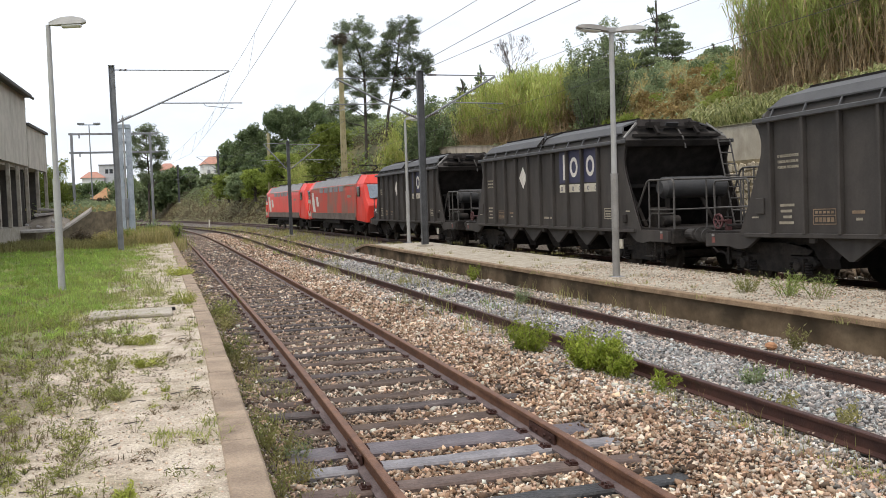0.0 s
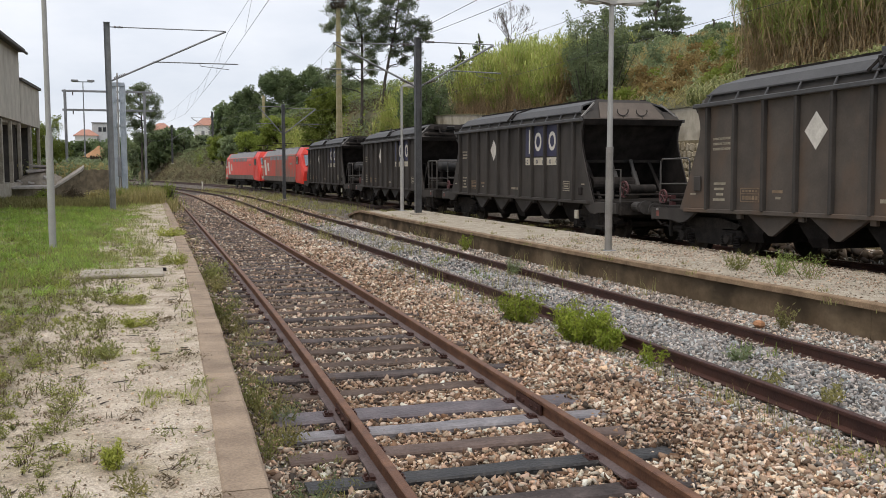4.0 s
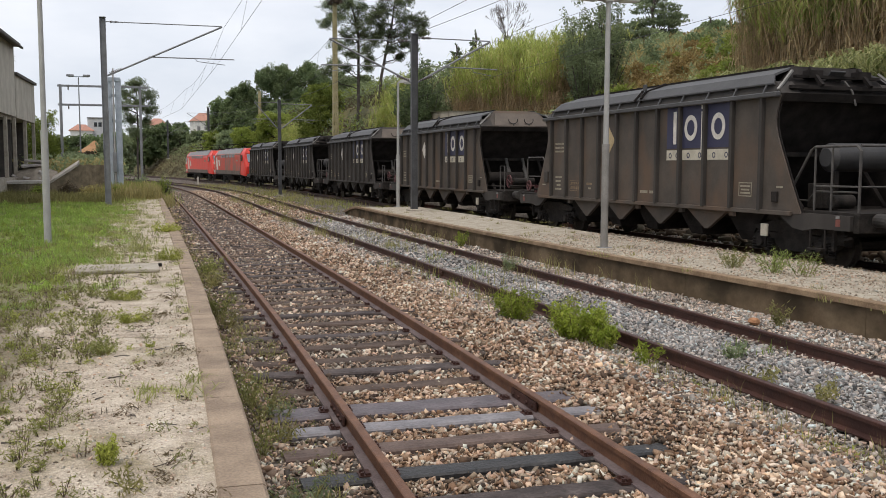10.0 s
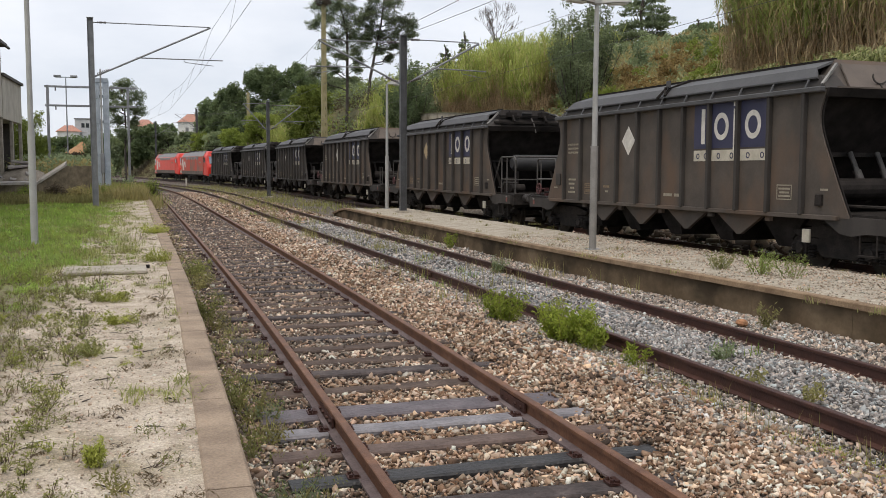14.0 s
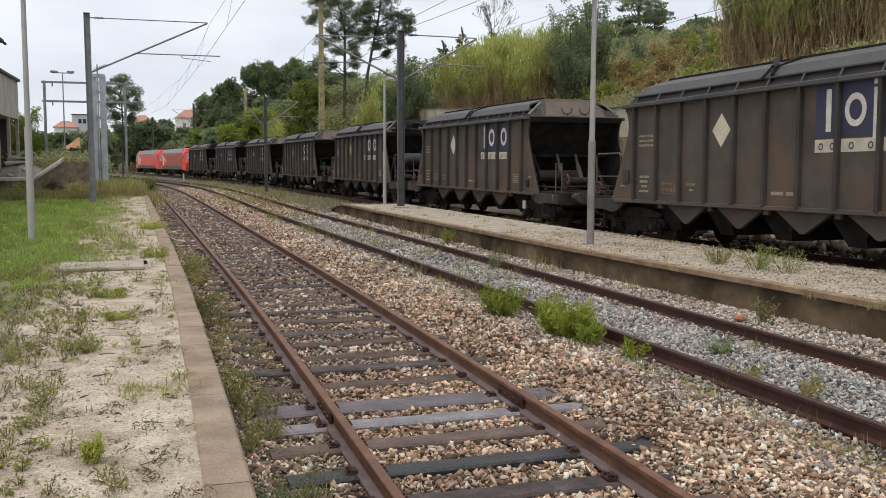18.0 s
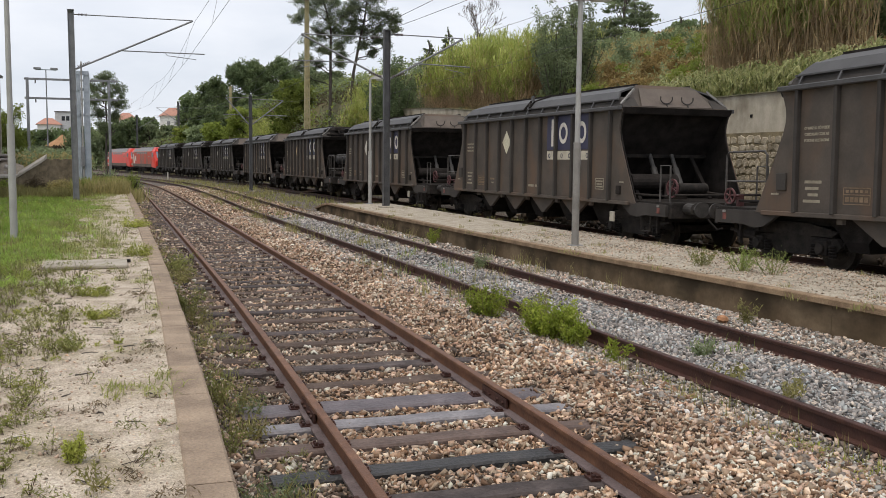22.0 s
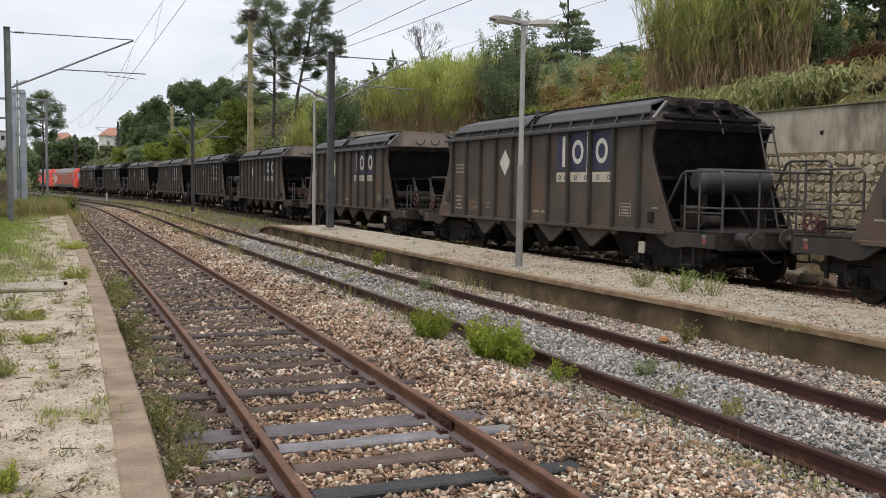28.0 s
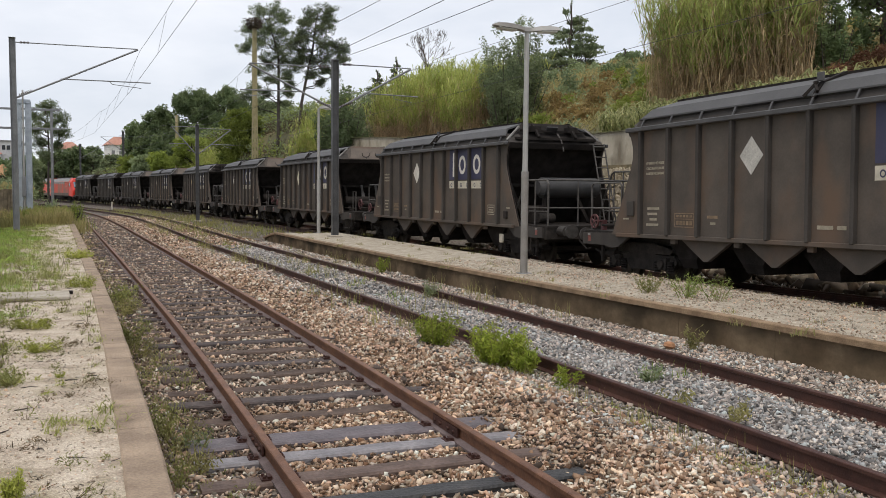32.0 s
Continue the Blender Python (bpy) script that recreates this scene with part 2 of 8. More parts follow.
# ---- mesh building ----
class MB:
    """Collects vertices and faces of one part."""

    def __init__(self):
        self.v, self.f = [], []

    def add(self, vs, fs):
        n = len(self.v)
        self.v += [tuple(p) for p in vs]
        self.f += [tuple(i + n for i in g) for g in fs]
        return self

    def box(self, c, s, m=None):
        x, y, z = s[0] / 2, s[1] / 2, s[2] / 2
        vs = [Vector((i * x, j * y, k * z)) for i in (-1, 1) for j in (-1, 1) for k in (-1, 1)]
        if m:
            vs = [m @ p for p in vs]
        vs = [p + Vector(c) for p in vs]
        return self.add(vs, [(0, 1, 3, 2), (4, 6, 7, 5), (0, 4, 5, 1), (2, 3, 7, 6), (0, 2, 6, 4), (1, 5, 7, 3)])

    def bar(self, a, b, w, h=None):
        """A square bar from a to b."""
        a, b = Vector(a), Vector(b)
        q = (b - a).to_track_quat("Z", "Y").to_matrix()
        return self.box((a + b) / 2, (w, h or w, (b - a).length), q)

    def cyl(self, a, b, r, n=10, r2=None):
        a, b = Vector(a), Vector(b)
        q = (b - a).to_track_quat("Z", "Y").to_matrix()
        r2 = r if r2 is None else r2
        vs = []
        for i in range(n):
            t = 2 * math.pi * i / n
            d = q @ Vector((math.cos(t), math.sin(t), 0))
            vs += [a + d * r, b + d * r2]
        fs = [(2 * i, 2 * ((i + 1) % n), 2 * ((i + 1) % n) + 1, 2 * i + 1) for i in range(n)]
        fs += [tuple(2 * i for i in reversed(range(n))), tuple(2 * i + 1 for i in range(n))]
        return self.add(vs, fs)

    def tube(self, pts, r, n=6):
        """One bent round bar through the points."""
        pts = [Vector(p) for p in pts]
        rings, ref = [], None
        for i, p in enumerate(pts):
            d = (pts[min(i + 1, len(pts) - 1)] - pts[max(i - 1, 0)]).normalized()
            if ref is None or abs(ref.dot(d)) > 0.95:
                ref = Vector((0, 0, 1)) if abs(d.z) < 0.9 else Vector((0, 1, 0))
            u = (ref - d * ref.dot(d)).normalized()
            w = d.cross(u)
            ref = u
            rings.append([p + (u * math.cos(2 * math.pi * k / n) + w * math.sin(2 * math.pi * k / n)) * r for k in range(n)])
        return self.loft(rings)

    def prism(self, pts, t0, t1, axis="x"):
        put = {"x": lambda a, b, t: (t, a, b), "y": lambda a, b, t: (a, t, b), "z": lambda a, b, t: (a, b, t)}[axis]
        n = len(pts)
        vs = [put(a, b, t0) for a, b in pts] + [put(a, b, t1) for a, b in pts]
        fs = [tuple(range(n)), tuple(reversed(range(n, 2 * n)))]
        fs += [(i, (i + 1) % n + 0, (i + 1) % n + n, i + n) for i in range(n)]
        return self.add(vs, fs)

    def loft(self, rings, closed=True, caps=True):
        n = len(rings[0])
        vs = [p for r in rings for p in r]
        fs = []
        for k in range(len(rings) - 1):
            for i in range(n if closed else n - 1):
                j = (i + 1) % n
                fs.append((k * n + i, k * n + j, k * n + n + j, k * n + n + i))
        if caps:
            fs += [tuple(reversed(range(n))), tuple(range((len(rings) - 1) * n, len(rings) * n))]
        return self.add(vs, fs)

    def mesh(self, name, material, bevel=0.0, smooth=False):
        me = bpy.data.meshes.new(name)
        me.from_pydata(self.v, [], self.f)
        bm = bmesh.new()
        bm.from_mesh(me)
        bmesh.ops.recalc_face_normals(bm, faces=bm.faces)
        if bevel:
            bmesh.ops.bevel(bm, geom=list(bm.edges), offset=bevel, segments=1, affect="EDGES", clamp_overlap=True)
        bm.to_mesh(me)
        bm.free()
        if smooth:
            me.shade_smooth()
        me.materials.append(material)
        return me


def part(name, mb, material, parent=None, label="", bevel=0.0, smooth=False, at=None):
    me = mb if isinstance(mb, bpy.types.Mesh) else mb.mesh(name, material, bevel, smooth)
    ob = new(name, me)
    ob.parent = parent
    if at is not None:
        ob.matrix_basis = at
    if label:
        tagged(ob, label)
    return ob


def empty(name, m=None):
    ob = new(name)
    ob.empty_display_size = 0.2
    if m is not None:
        ob.matrix_basis = m
    return ob


# ---- the lines of the three tracks: x as a smooth function of y ----
def hermite(ctrl):
    ys, xs = [c[0] for c in ctrl], [c[1] for c in ctrl]
    d = [(xs[i + 1] - xs[i]) / (ys[i + 1] - ys[i]) for i in range(len(ys) - 1)]
    h = [ys[i + 1] - ys[i] for i in range(len(ys) - 1)]
    m = [d[0]] + [(d[i - 1] * h[i] + d[i] * h[i - 1]) / (h[i - 1] + h[i]) for i in range(1, len(d))] + [d[-1]]

    def at(y):
        if y <= ys[0]:
            return xs[0] + m[0] * (y - ys[0])
        if y >= ys[-1]:
            return xs[-1] + m[-1] * (y - ys[-1])
        i = max(k for k in range(len(d)) if ys[k] <= y)
        t = (y - ys[i]) / h[i]
        return ((2 * t**3 - 3 * t**2 + 1) * xs[i] + (t**3 - 2 * t**2 + t) * h[i] * m[i]
                + (3 * t**2 - 2 * t**3) * xs[i + 1] + (t**3 - t**2) * h[i] * m[i + 1])
    return at


track_1 = hermite([(-40, 2.3), (0, 2.27), (12, 2.17), (27, 1.80), (40, 1.42), (58, 0.85), (75, 0.08), (86, -0.75), (100, -2.4), (125, -6.5), (160, -14.5), (200, -26)])
track_2 = hermite([(-40, 7.2), (0, 6.48), (12, 6.17), (27, 5.62), (40, 5.10), (53, 4.82), (65, 4.45), (78, 3.75), (88, 2.75), (100, 1.0), (125, -3.7), (160, -12), (200, -24)])
track_3 = hermite([(-90, 17.80), (-40, 15.65), (0, 14.12), (15, 13.50), (31.6, 12.65), (48, 11.93), (64.5, 11.04), (81, 9.92), (97.4, 8.20), (113.8, 6.02), (130, 3.53), (146.3, 0.66), (168, -3.90), (200, -11.80)])
GAUGE = 0.869          # centre of the track to the middle of a rail head


def rise_3(y):
    """The train's track climbs a little towards the near end."""
    t = min(1, max(0, (20 - y) / 16))
    return 0.22 * t * t * (3 - 2 * t)


def kerb_x(y):
    return track_1(y) - 1.80


def edge_x(y):
    """Edge of the island platform over the second track."""
    return hermite_edge(y)


hermite_edge = hermite([(-40, 10.5), (0, 9.0), (10, 8.58), (17, 8.08), (25, 7.72), (34, 7.38), (42, 7.25), (60, 6.9)])


def back_x(y):
    """Far edge of the island platform, along the train's track."""
    return track_3(y) - 2.15


def sweep(fn, ys, profile, off=0.0):
    """Rings of a profile (across, up) along a track line, shifted sideways."""
    rings = []
    for y in ys:
        s = (fn(y + 0.5) - fn(y - 0.5))
        nx, ny = 1 / math.hypot(1, s), -s / math.hypot(1, s)
        x = fn(y)
        rings.append([(x + nx * (off + a), y + ny * (off + a), b) for a, b in profile])
    return rings


def steps(a, b, d):
    n = max(1, round((b - a) / d))
    return [a + (b - a) * i / n for i in range(n + 1)]


# ---- ground: one sheet, with the track bed, the left ground, the cutting and the hill ----
def smooth01(a, b, x):
    t = min(1, max(0, (x - a) / (b - a)))
    return t * t * (3 - 2 * t)


WALL_U = 5.25           # retaining wall, metres to the right of the train's track


def ground_z(x, y):
    u1, u3 = x - track_1(y), x - track_3(y)
    bed = -0.20
    z = bed
    left = smooth01(-1.86, -1.95, u1) if y < 62 else smooth01(-2.2, -5.0, u1)
    z += left * (0.52 if y < 62 else 0.40)
    z += 0.06 * (noise.noise((x * 0.35, y * 0.35, 0))) * left * smooth01(-3, -6, u1)
    # far rise on the left beyond the yard
    z += 2.6 * smooth01(-9, -30, u1) * smooth01(55, 110, y)
    # mound of ballast between the first two tracks
    mid = (track_1(y) + track_2(y)) / 2
    z += 0.07 * smooth01(1.0, 0.3, abs(x - mid))
    # right: flat foot of the wall, then the hill above it; farther on a bank takes over from the wall
    bank = smooth01(58, 66, y)
    if u3 > 2.2 and bank > 0 and u3 <= 9.0:
        z = bed + 0.05 + ((6.0 - 1.6 * smooth01(95, 150, y)) * smooth01(3.0, 9.0, u3)) * bank + (1 - bank) * (0 if u3 < WALL_U else 4.15 + 1.9 * smooth01(35, 95, y) + 0.4 * (u3 - WALL_U))
        z += 0.3 * noise.noise((x * 0.3, y * 0.3, 3)) * smooth01(3.5, 6, u3)
    elif u3 > WALL_U:
        low = 4.15 + 1.9 * smooth01(35, 95, y)
        z = low + 0.40 * (u3 - WALL_U) * (1 - 0.35 * smooth01(10, 40, u3)) * 1.0
        z = min(z, 15 + 0.02 * u3) + 0.5 * noise.noise((x * 0.12, y * 0.12, 3)) + 0.15 * noise.noise((x * 0.5, y * 0.5, 7))
        z -= 0.8 * smooth01(40, 10, y) * smooth01(10, 30, u3)
        z -= 4.0 * smooth01(150, 190, y)
    elif u3 > 2.2:
        z = bed + 0.05
    return z


def build_ground():
    outer = [-1500, -600, -250, -130, -90, -60, -45] + steps(-36, -27, 1.0)
    kerbside = steps(-9.0, -2.25, 0.35) + [-2.08, -1.97, -1.89, -1.78] + steps(-1.5, 1.5, 0.3)
    between = [i / 28 for i in range(1, 28)]
    us = steps(-4.5, 5.0, 0.35) + [5.24, 5.26] + steps(5.8, 20, 0.7) + steps(21.5, 45, 1.7) + [52, 62, 80, 110, 160, 260, 600, 1500]
    ys = [-1500, -500, -200, -100, -60] + steps(-40, -2, 2.0) + steps(-1.5, 45, 0.5) + steps(46, 110, 1.5) + steps(113, 200, 5) + [215, 240, 280, 340, 450, 700, 1200, 2200]
    vs, zone = [], []
    for y in ys:
        x1, x3 = track_1(max(-40, min(200, y))), track_3(max(-90, min(200, y)))
        row = [x3 + u for u in outer] + [x1 + u for u in kerbside]
        row += [x1 + 1.5 + (x3 - 4.5 - x1 - 1.5) * k for k in between] + [x3 + u for u in us]
        for x in row:
            u = x - x3
            if -60 <= y <= 300 and abs(u) < 200:
                z = ground_z(x, y)
            else:
                z = 0.0 if u < WALL_U else min(15, 4 + 0.3 * u)
            u1 = x - x1
            grass = smooth01(-3.7, -4.6, u1 + 0.5 * noise.noise((x * 0.7, y * 0.5, 1))) * smooth01(11.0, 17.0, y + 2.0 * noise.noise((x * 0.6, y * 0.6, 5)))
            grass = max(grass, smooth01(46, 56, y) if u1 < -2.0 else 0.0, smooth01(-12, -16, u1))
            ballast = 1.0 if (u1 > -1.93 and u < 5.0) else 0.0
            hill = 1.0 if u >= 5.25 or (u > 3.2 and y > 58) else 0.0
            vs.append((x, y, z))
            moss = smooth01(-2.9, -4.0, u1 + 0.8 * noise.noise((x * 0.8, y * 0.6, 9))) if y < 62 else 0.0
            zone.append((grass, ballast, hill, moss))
    w = len(row)
    fs = [(j * w + i, j * w + i + 1, j * w + w + i + 1, j * w + w + i) for j in range(len(ys) - 1) for i in range(w - 1)]
    me = bpy.data.meshes.new("ground")
    me.from_pydata(vs, [], fs)
    me.shade_smooth()
    at = me.color_attributes.new("zone", "FLOAT_COLOR", "POINT")
    at.data.foreach_set("color", [c for q in zone for c in q])
    me.materials.append(ground_material())
    tagged(new("ground", me), "sandy, grassy and stony railway yard ground with a green hillside", "ground", kind="structure")


def ground_material():
    m = bpy.data.materials.new("yard_ground")
    m.use_nodes = True
    n, l = m.node_tree.nodes, m.node_tree.links
    b = n["Principled BSDF"]
    co = n.new("ShaderNodeTexCoord")

    def tex(scale, detail=6, rough=0.6):
        t = n.new("ShaderNodeTexNoise")
        t.inputs["Scale"].default_value, t.inputs["Detail"].default_value, t.inputs["Roughness"].default_value = scale, detail, rough
        l.new(co.outputs["Object"], t.inputs["Vector"])
        return t.outputs[0]

    def ramp(fac, *stops):
        r = n.new("ShaderNodeValToRGB")
        e = r.color_ramp.elements
        for i, (p, c) in enumerate(stops):
            x = e[i] if i < 2 else e.new(p)
            x.position, x.color = p, (*c, 1)
        l.new(fac, r.inputs[0])
        return r.outputs[0]

    def blend(fac, a, c, mode="MIX"):
        x = n.new("ShaderNodeMixRGB")
        x.blend_type = mode
        if isinstance(fac, float):
            x.inputs[0].default_value = fac
        else:
            l.new(fac, x.inputs[0])
        l.new(a, x.inputs[1])
        l.new(c, x.inputs[2])
        return x.outputs[0]

    big, mid, fine = tex(0.45), tex(3.0), tex(38.0, 3)
    sand = ramp(mid, (0.33, (0.33, 0.270, 0.208)), (0.50, (0.45, 0.382, 0.300)), (0.68, (0.555, 0.485, 0.395)))
    grit = tex(110.0, 2)
    turf = ramp(tex(1.1, 8, 0.7), (0.52, (0, 0, 0)), (0.66, (0.8, 0.8, 0.8)))
    mossy = ramp(mid, (0.35, (0.20, 0.17, 0.10)), (0.65, (0.34, 0.285, 0.19)))
    sand = blend(turf, sand, mossy)
    sand = blend(0.7, sand, fine, "OVERLAY")
    sand = blend(0.95, sand, grit, "OVERLAY")
    grass = ramp(mid, (0.32, (0.10, 0.125, 0.034)), (0.52, (0.17, 0.20, 0.05)), (0.68, (0.26, 0.225, 0.10)))
    grass = blend(0.5, grass, fine, "OVERLAY")
    hill = ramp(big, (0.36, (0.085, 0.080, 0.040)), (0.56, (0.15, 0.14, 0.062)), (0.68, (0.20, 0.155, 0.09)))
    hill = blend(0.5, hill, mid, "OVERLAY")
    cell = n.new("ShaderNodeTexVoronoi")
    cell.inputs["Scale"].default_value = 22.0
    l.new(co.outputs["Object"], cell.inputs["Vector"])
    hue = n.new("ShaderNodeSeparateColor")
    l.new(cell.outputs["Color"], hue.inputs[0])
    # bed under the ballast, darkened to paint the shade in the gaps between stones
    stone = ramp(hue.outputs[0], (0.1, (0.038, 0.029, 0.023)), (0.5, (0.10, 0.080, 0.064)), (0.9, (0.22, 0.190, 0.160)))
    z = n.new("ShaderNodeVertexColor")
    z.layer_name = "zone"
    sp = n.new("ShaderNodeSeparateColor")
    l.new(z.outputs[0], sp.inputs[0])
    # mossy brown soil under the weeds of the outer side
    mo = n.new("ShaderNodeMath")
    mo.operation, mo.use_clamp = "MULTIPLY_ADD", True
    l.new(z.outputs["Alpha"], mo.inputs[0])
    mo.inputs[1].default_value = 1.5
    off = n.new("ShaderNodeMath")
    off.operation = "SUBTRACT"
    l.new(tex(2.2, 8, 0.75), off.inputs[0])
    off.inputs[1].default_value = 1.15
    l.new(off.outputs[0], mo.inputs[2])
    soil = blend(0.75, ramp(tex(7.0, 8, 0.7), (0.32, (0.085, 0.068, 0.042)), (0.52, (0.165, 0.14, 0.082)), (0.70, (0.30, 0.255, 0.18))), grit, "OVERLAY")
    sand = blend(mo.outputs[0], sand, soil)
    # broken edge for the grass
    g = n.new("ShaderNodeMath")
    g.operation = "MULTIPLY_ADD"
    l.new(sp.outputs[0], g.inputs[0])
    g.inputs[1].default_value = 1.6
    sub = n.new("ShaderNodeMath")
    sub.operation = "SUBTRACT"
    l.new(mid, sub.inputs[0])
    sub.inputs[1].default_value = 0.75
    l.new(sub.outputs[0], g.inputs[2])
    g.use_clamp = True
    c = blend(g.outputs[0], sand, grass)
    c = blend(sp.outputs[1], c, stone)
    c = blend(sp.outputs[2], c, hill)
    l.new(c, b.inputs["Base Color"])
    b.inputs["Roughness"].default_value = 0.95
    bp = n.new("ShaderNodeBump")
    bp.inputs["Strength"].default_value, bp.inputs["Distance"].default_value = 0.7, 0.03
    hmix = blend(sp.outputs[1], fine, cell.outputs["Distance"])
    l.new(hmix, bp.inputs["Height"])
    l.new(bp.outputs[0], b.inputs["Normal"])
    return m


build_ground()

# ---- tracks ----
RAIL_PROFILE = [(-0.07, -0.165), (0.07, -0.165), (0.07, -0.152), (0.012, -0.135), (0.010, -0.045), (0.036, -0.035), (0.036, -0.006), (0.028, 0.0),
                (-0.028, 0.0), (-0.036, -0.006), (-0.036, -0.035), (-0.010, -0.045), (-0.012, -0.135), (-0.07, -0.152)]


def build_track(name, fn, label, material, y0, y1, joints=()):
    tr = tagged(empty(name), label, "railway track", kind="structure")
    for side in (-1, 1):
        ys = steps(y0, 60, 1.5) + steps(63, y1, 3.0)
        rings = sweep(fn, ys, RAIL_PROFILE, side * GAUGE)
        if name == "track_3":
            rings = [[(p[0], p[1], p[2] + rise_3(y)) for p in r] for y, r in zip(ys, rings)]
        mb = MB().loft(rings)
        part("rail", mb, material, tr)
        if name == "track_1":
            part("rail_foot", MB().loft(sweep(fn, ys, [(-0.078, -0.168), (0.078, -0.168), (0.078, -0.149), (0.016, -0.131), (-0.016, -0.131), (-0.078, -0.149)], side * GAUGE)), M_RAILF, tr, "dusty purple-grey rail foot")
        for yj in joints:
            s = fn(yj + 0.5) - fn(yj - 0.5)
            for o in (-0.032, 0.032):
                plate = MB().box((fn(yj) + side * GAUGE + o, yj, -0.088), (0.018, 0.62, 0.085))
                for k in (-0.24, -0.1, 0.1, 0.24):
                    plate.cyl((fn(yj) + side * GAUGE + o * 0.9, yj + k, -0.088), (fn(yj) + side * GAUGE + o * 1.9, yj + k, -0.088), 0.017, 6)
                part("fishplate", plate, M_RAILD, tr, "rusty bolted joint plate")
    return tr


T1 = build_track("track_1", track_1, "rusty unused railway track on wooden sleepers in stony ballast", M_RAIL, -8, 190, (7.9,))
T2 = build_track("track_2", track_2, "dark rusty siding track sunk in pale ballast", M_RAILD, -8, 190, (18.0,))
T3 = build_track("track_3", track_3, "running track under the coal train", M_RAILD, -60, 198)


def sleepers(tr, fn, ys, top, mats):
    rng = random.Random(4)
    shapes = []
    for k in range(4):
        mb = MB()
        w = 0.235 + 0.02 * rng.random()
        n = 9
        rings = []
        for i in range(n + 1):
            x = -1.42 + 2.84 * i / n
            e = 0.012 * rng.uniform(-1, 1)
            rings.append([(x, -w / 2 + e, -0.14), (x, w / 2 + e * 0.5, -0.14), (x, w / 2 + e * 0.5, -0.016), (x, w / 2 - 0.016 + e * 0.5, 0.004 * rng.uniform(-1, 1)),
                          (x, -w / 2 + 0.016 + e, 0.004 * rng.uniform(-1, 1)), (x, -w / 2 + e, -0.016)])
        mb.loft(rings)
        shapes.append(mb.mesh("sleeper", mats[0] if k < 2 else mats[-1]))
    joint = []
    for w, m in ((1.55, M_SLEEPERP), (0.95, M_SLEEPERL), (0.95, M_SLEEPERW), (0.9, M_SLEEPERK)):      # the four sleepers round the rail joint
        me = shapes[0].copy()
        me.transform(Matrix.Diagonal((1.03, w, 1, 1)))
        me.materials[0] = m
        joint.append(me)
    for y in ys:
        s = fn(y + 0.5) - fn(y - 0.5)
        near = [k for k, v in enumerate((8.22, 7.64, 7.06, 6.40)) if abs(y - v) < 0.05 and tr.name == "track_1"]
        part("sleeper", joint[near[0]] if near else shapes[rng.randrange(4)], None, tr, at=pose(fn(y) + rng.uniform(-0.04, 0.04), y, top + rng.uniform(-0.012, 0.010), 0, 0,
                                                                    -math.degrees(math.atan(s)) + rng.uniform(-1.2, 1.2)))


SLEEPERS_1 = [2.6, 3.25, 3.9, 4.55, 5.15, 5.78, 6.40, 7.06, 7.64, 8.22, 9.1, 9.8, 10.45, 11.2, 12.0, 12.85, 13.7] + steps(14.45, 80, 0.72)
sleepers(T1, track_1, SLEEPERS_1, -0.158, (M_SLEEPER, M_SLEEPERB))
sleepers(T2, track_2, steps(1.0, 62, 0.68), -0.222, (M_SLEEPER, M_SLEEPERB))
sleepers(T3, track_3, steps(4.0, 90, 0.7), -0.18, (M_SLEEPERB, M_SLEEPERB))

# rail chairs with their screws on the nearer sleepers
def build_chairs():
    mb = MB().box((0, 0, 0.008), (0.30, 0.12, 0.018)).box((0.085, 0, 0.024), (0.035, 0.09, 0.02)).box((-0.085, 0, 0.024), (0.035, 0.09, 0.02))
    for x in (-0.135, 0.135):
        for y in (-0.045, 0.045):
            mb.cyl((x * 0.93, y * 0.8, 0.012), (x * 0.93, y * 0.8, 0.040), 0.014, 6)
    me = mb.mesh("rail_chair", M_RAILD)
    for y in SLEEPERS_1:
        if 4.4 < y < 24:
            for side in (-1, 1):
                part("rail_chair", me, None, T1, "rusty rail chair with screws", at=pose(track_1(y) + side * GAUGE, y, -0.160, 0, 0, -1.0))


build_chairs()

# ---- left platform kerb: stones end to end ----
KERB = tagged(empty("kerb"), "worn pinkish concrete kerb edging the low platform", "kerb", kind="structure")


def build_kerb():
    y, rng = -6.0, random.Random(2)
    while y < 57:
        d = 1.0
        ys = [y + 0.003, y + 0.35, y + 0.65, y + d - 0.003]
        dz = rng.uniform(-0.004, 0.004)
        prof = [(-0.26, -0.5), (0.0, -0.5), (0.0, 0.322 + dz), (-0.018, 0.338 + dz), (-0.245, 0.338 + dz), (-0.26, 0.326 + dz)]
        part("kerb_stone", MB().loft(sweep(kerb_x, ys, prof, rng.uniform(-0.004, 0.004))), M_KERB, KERB)
        y += d


build_kerb()


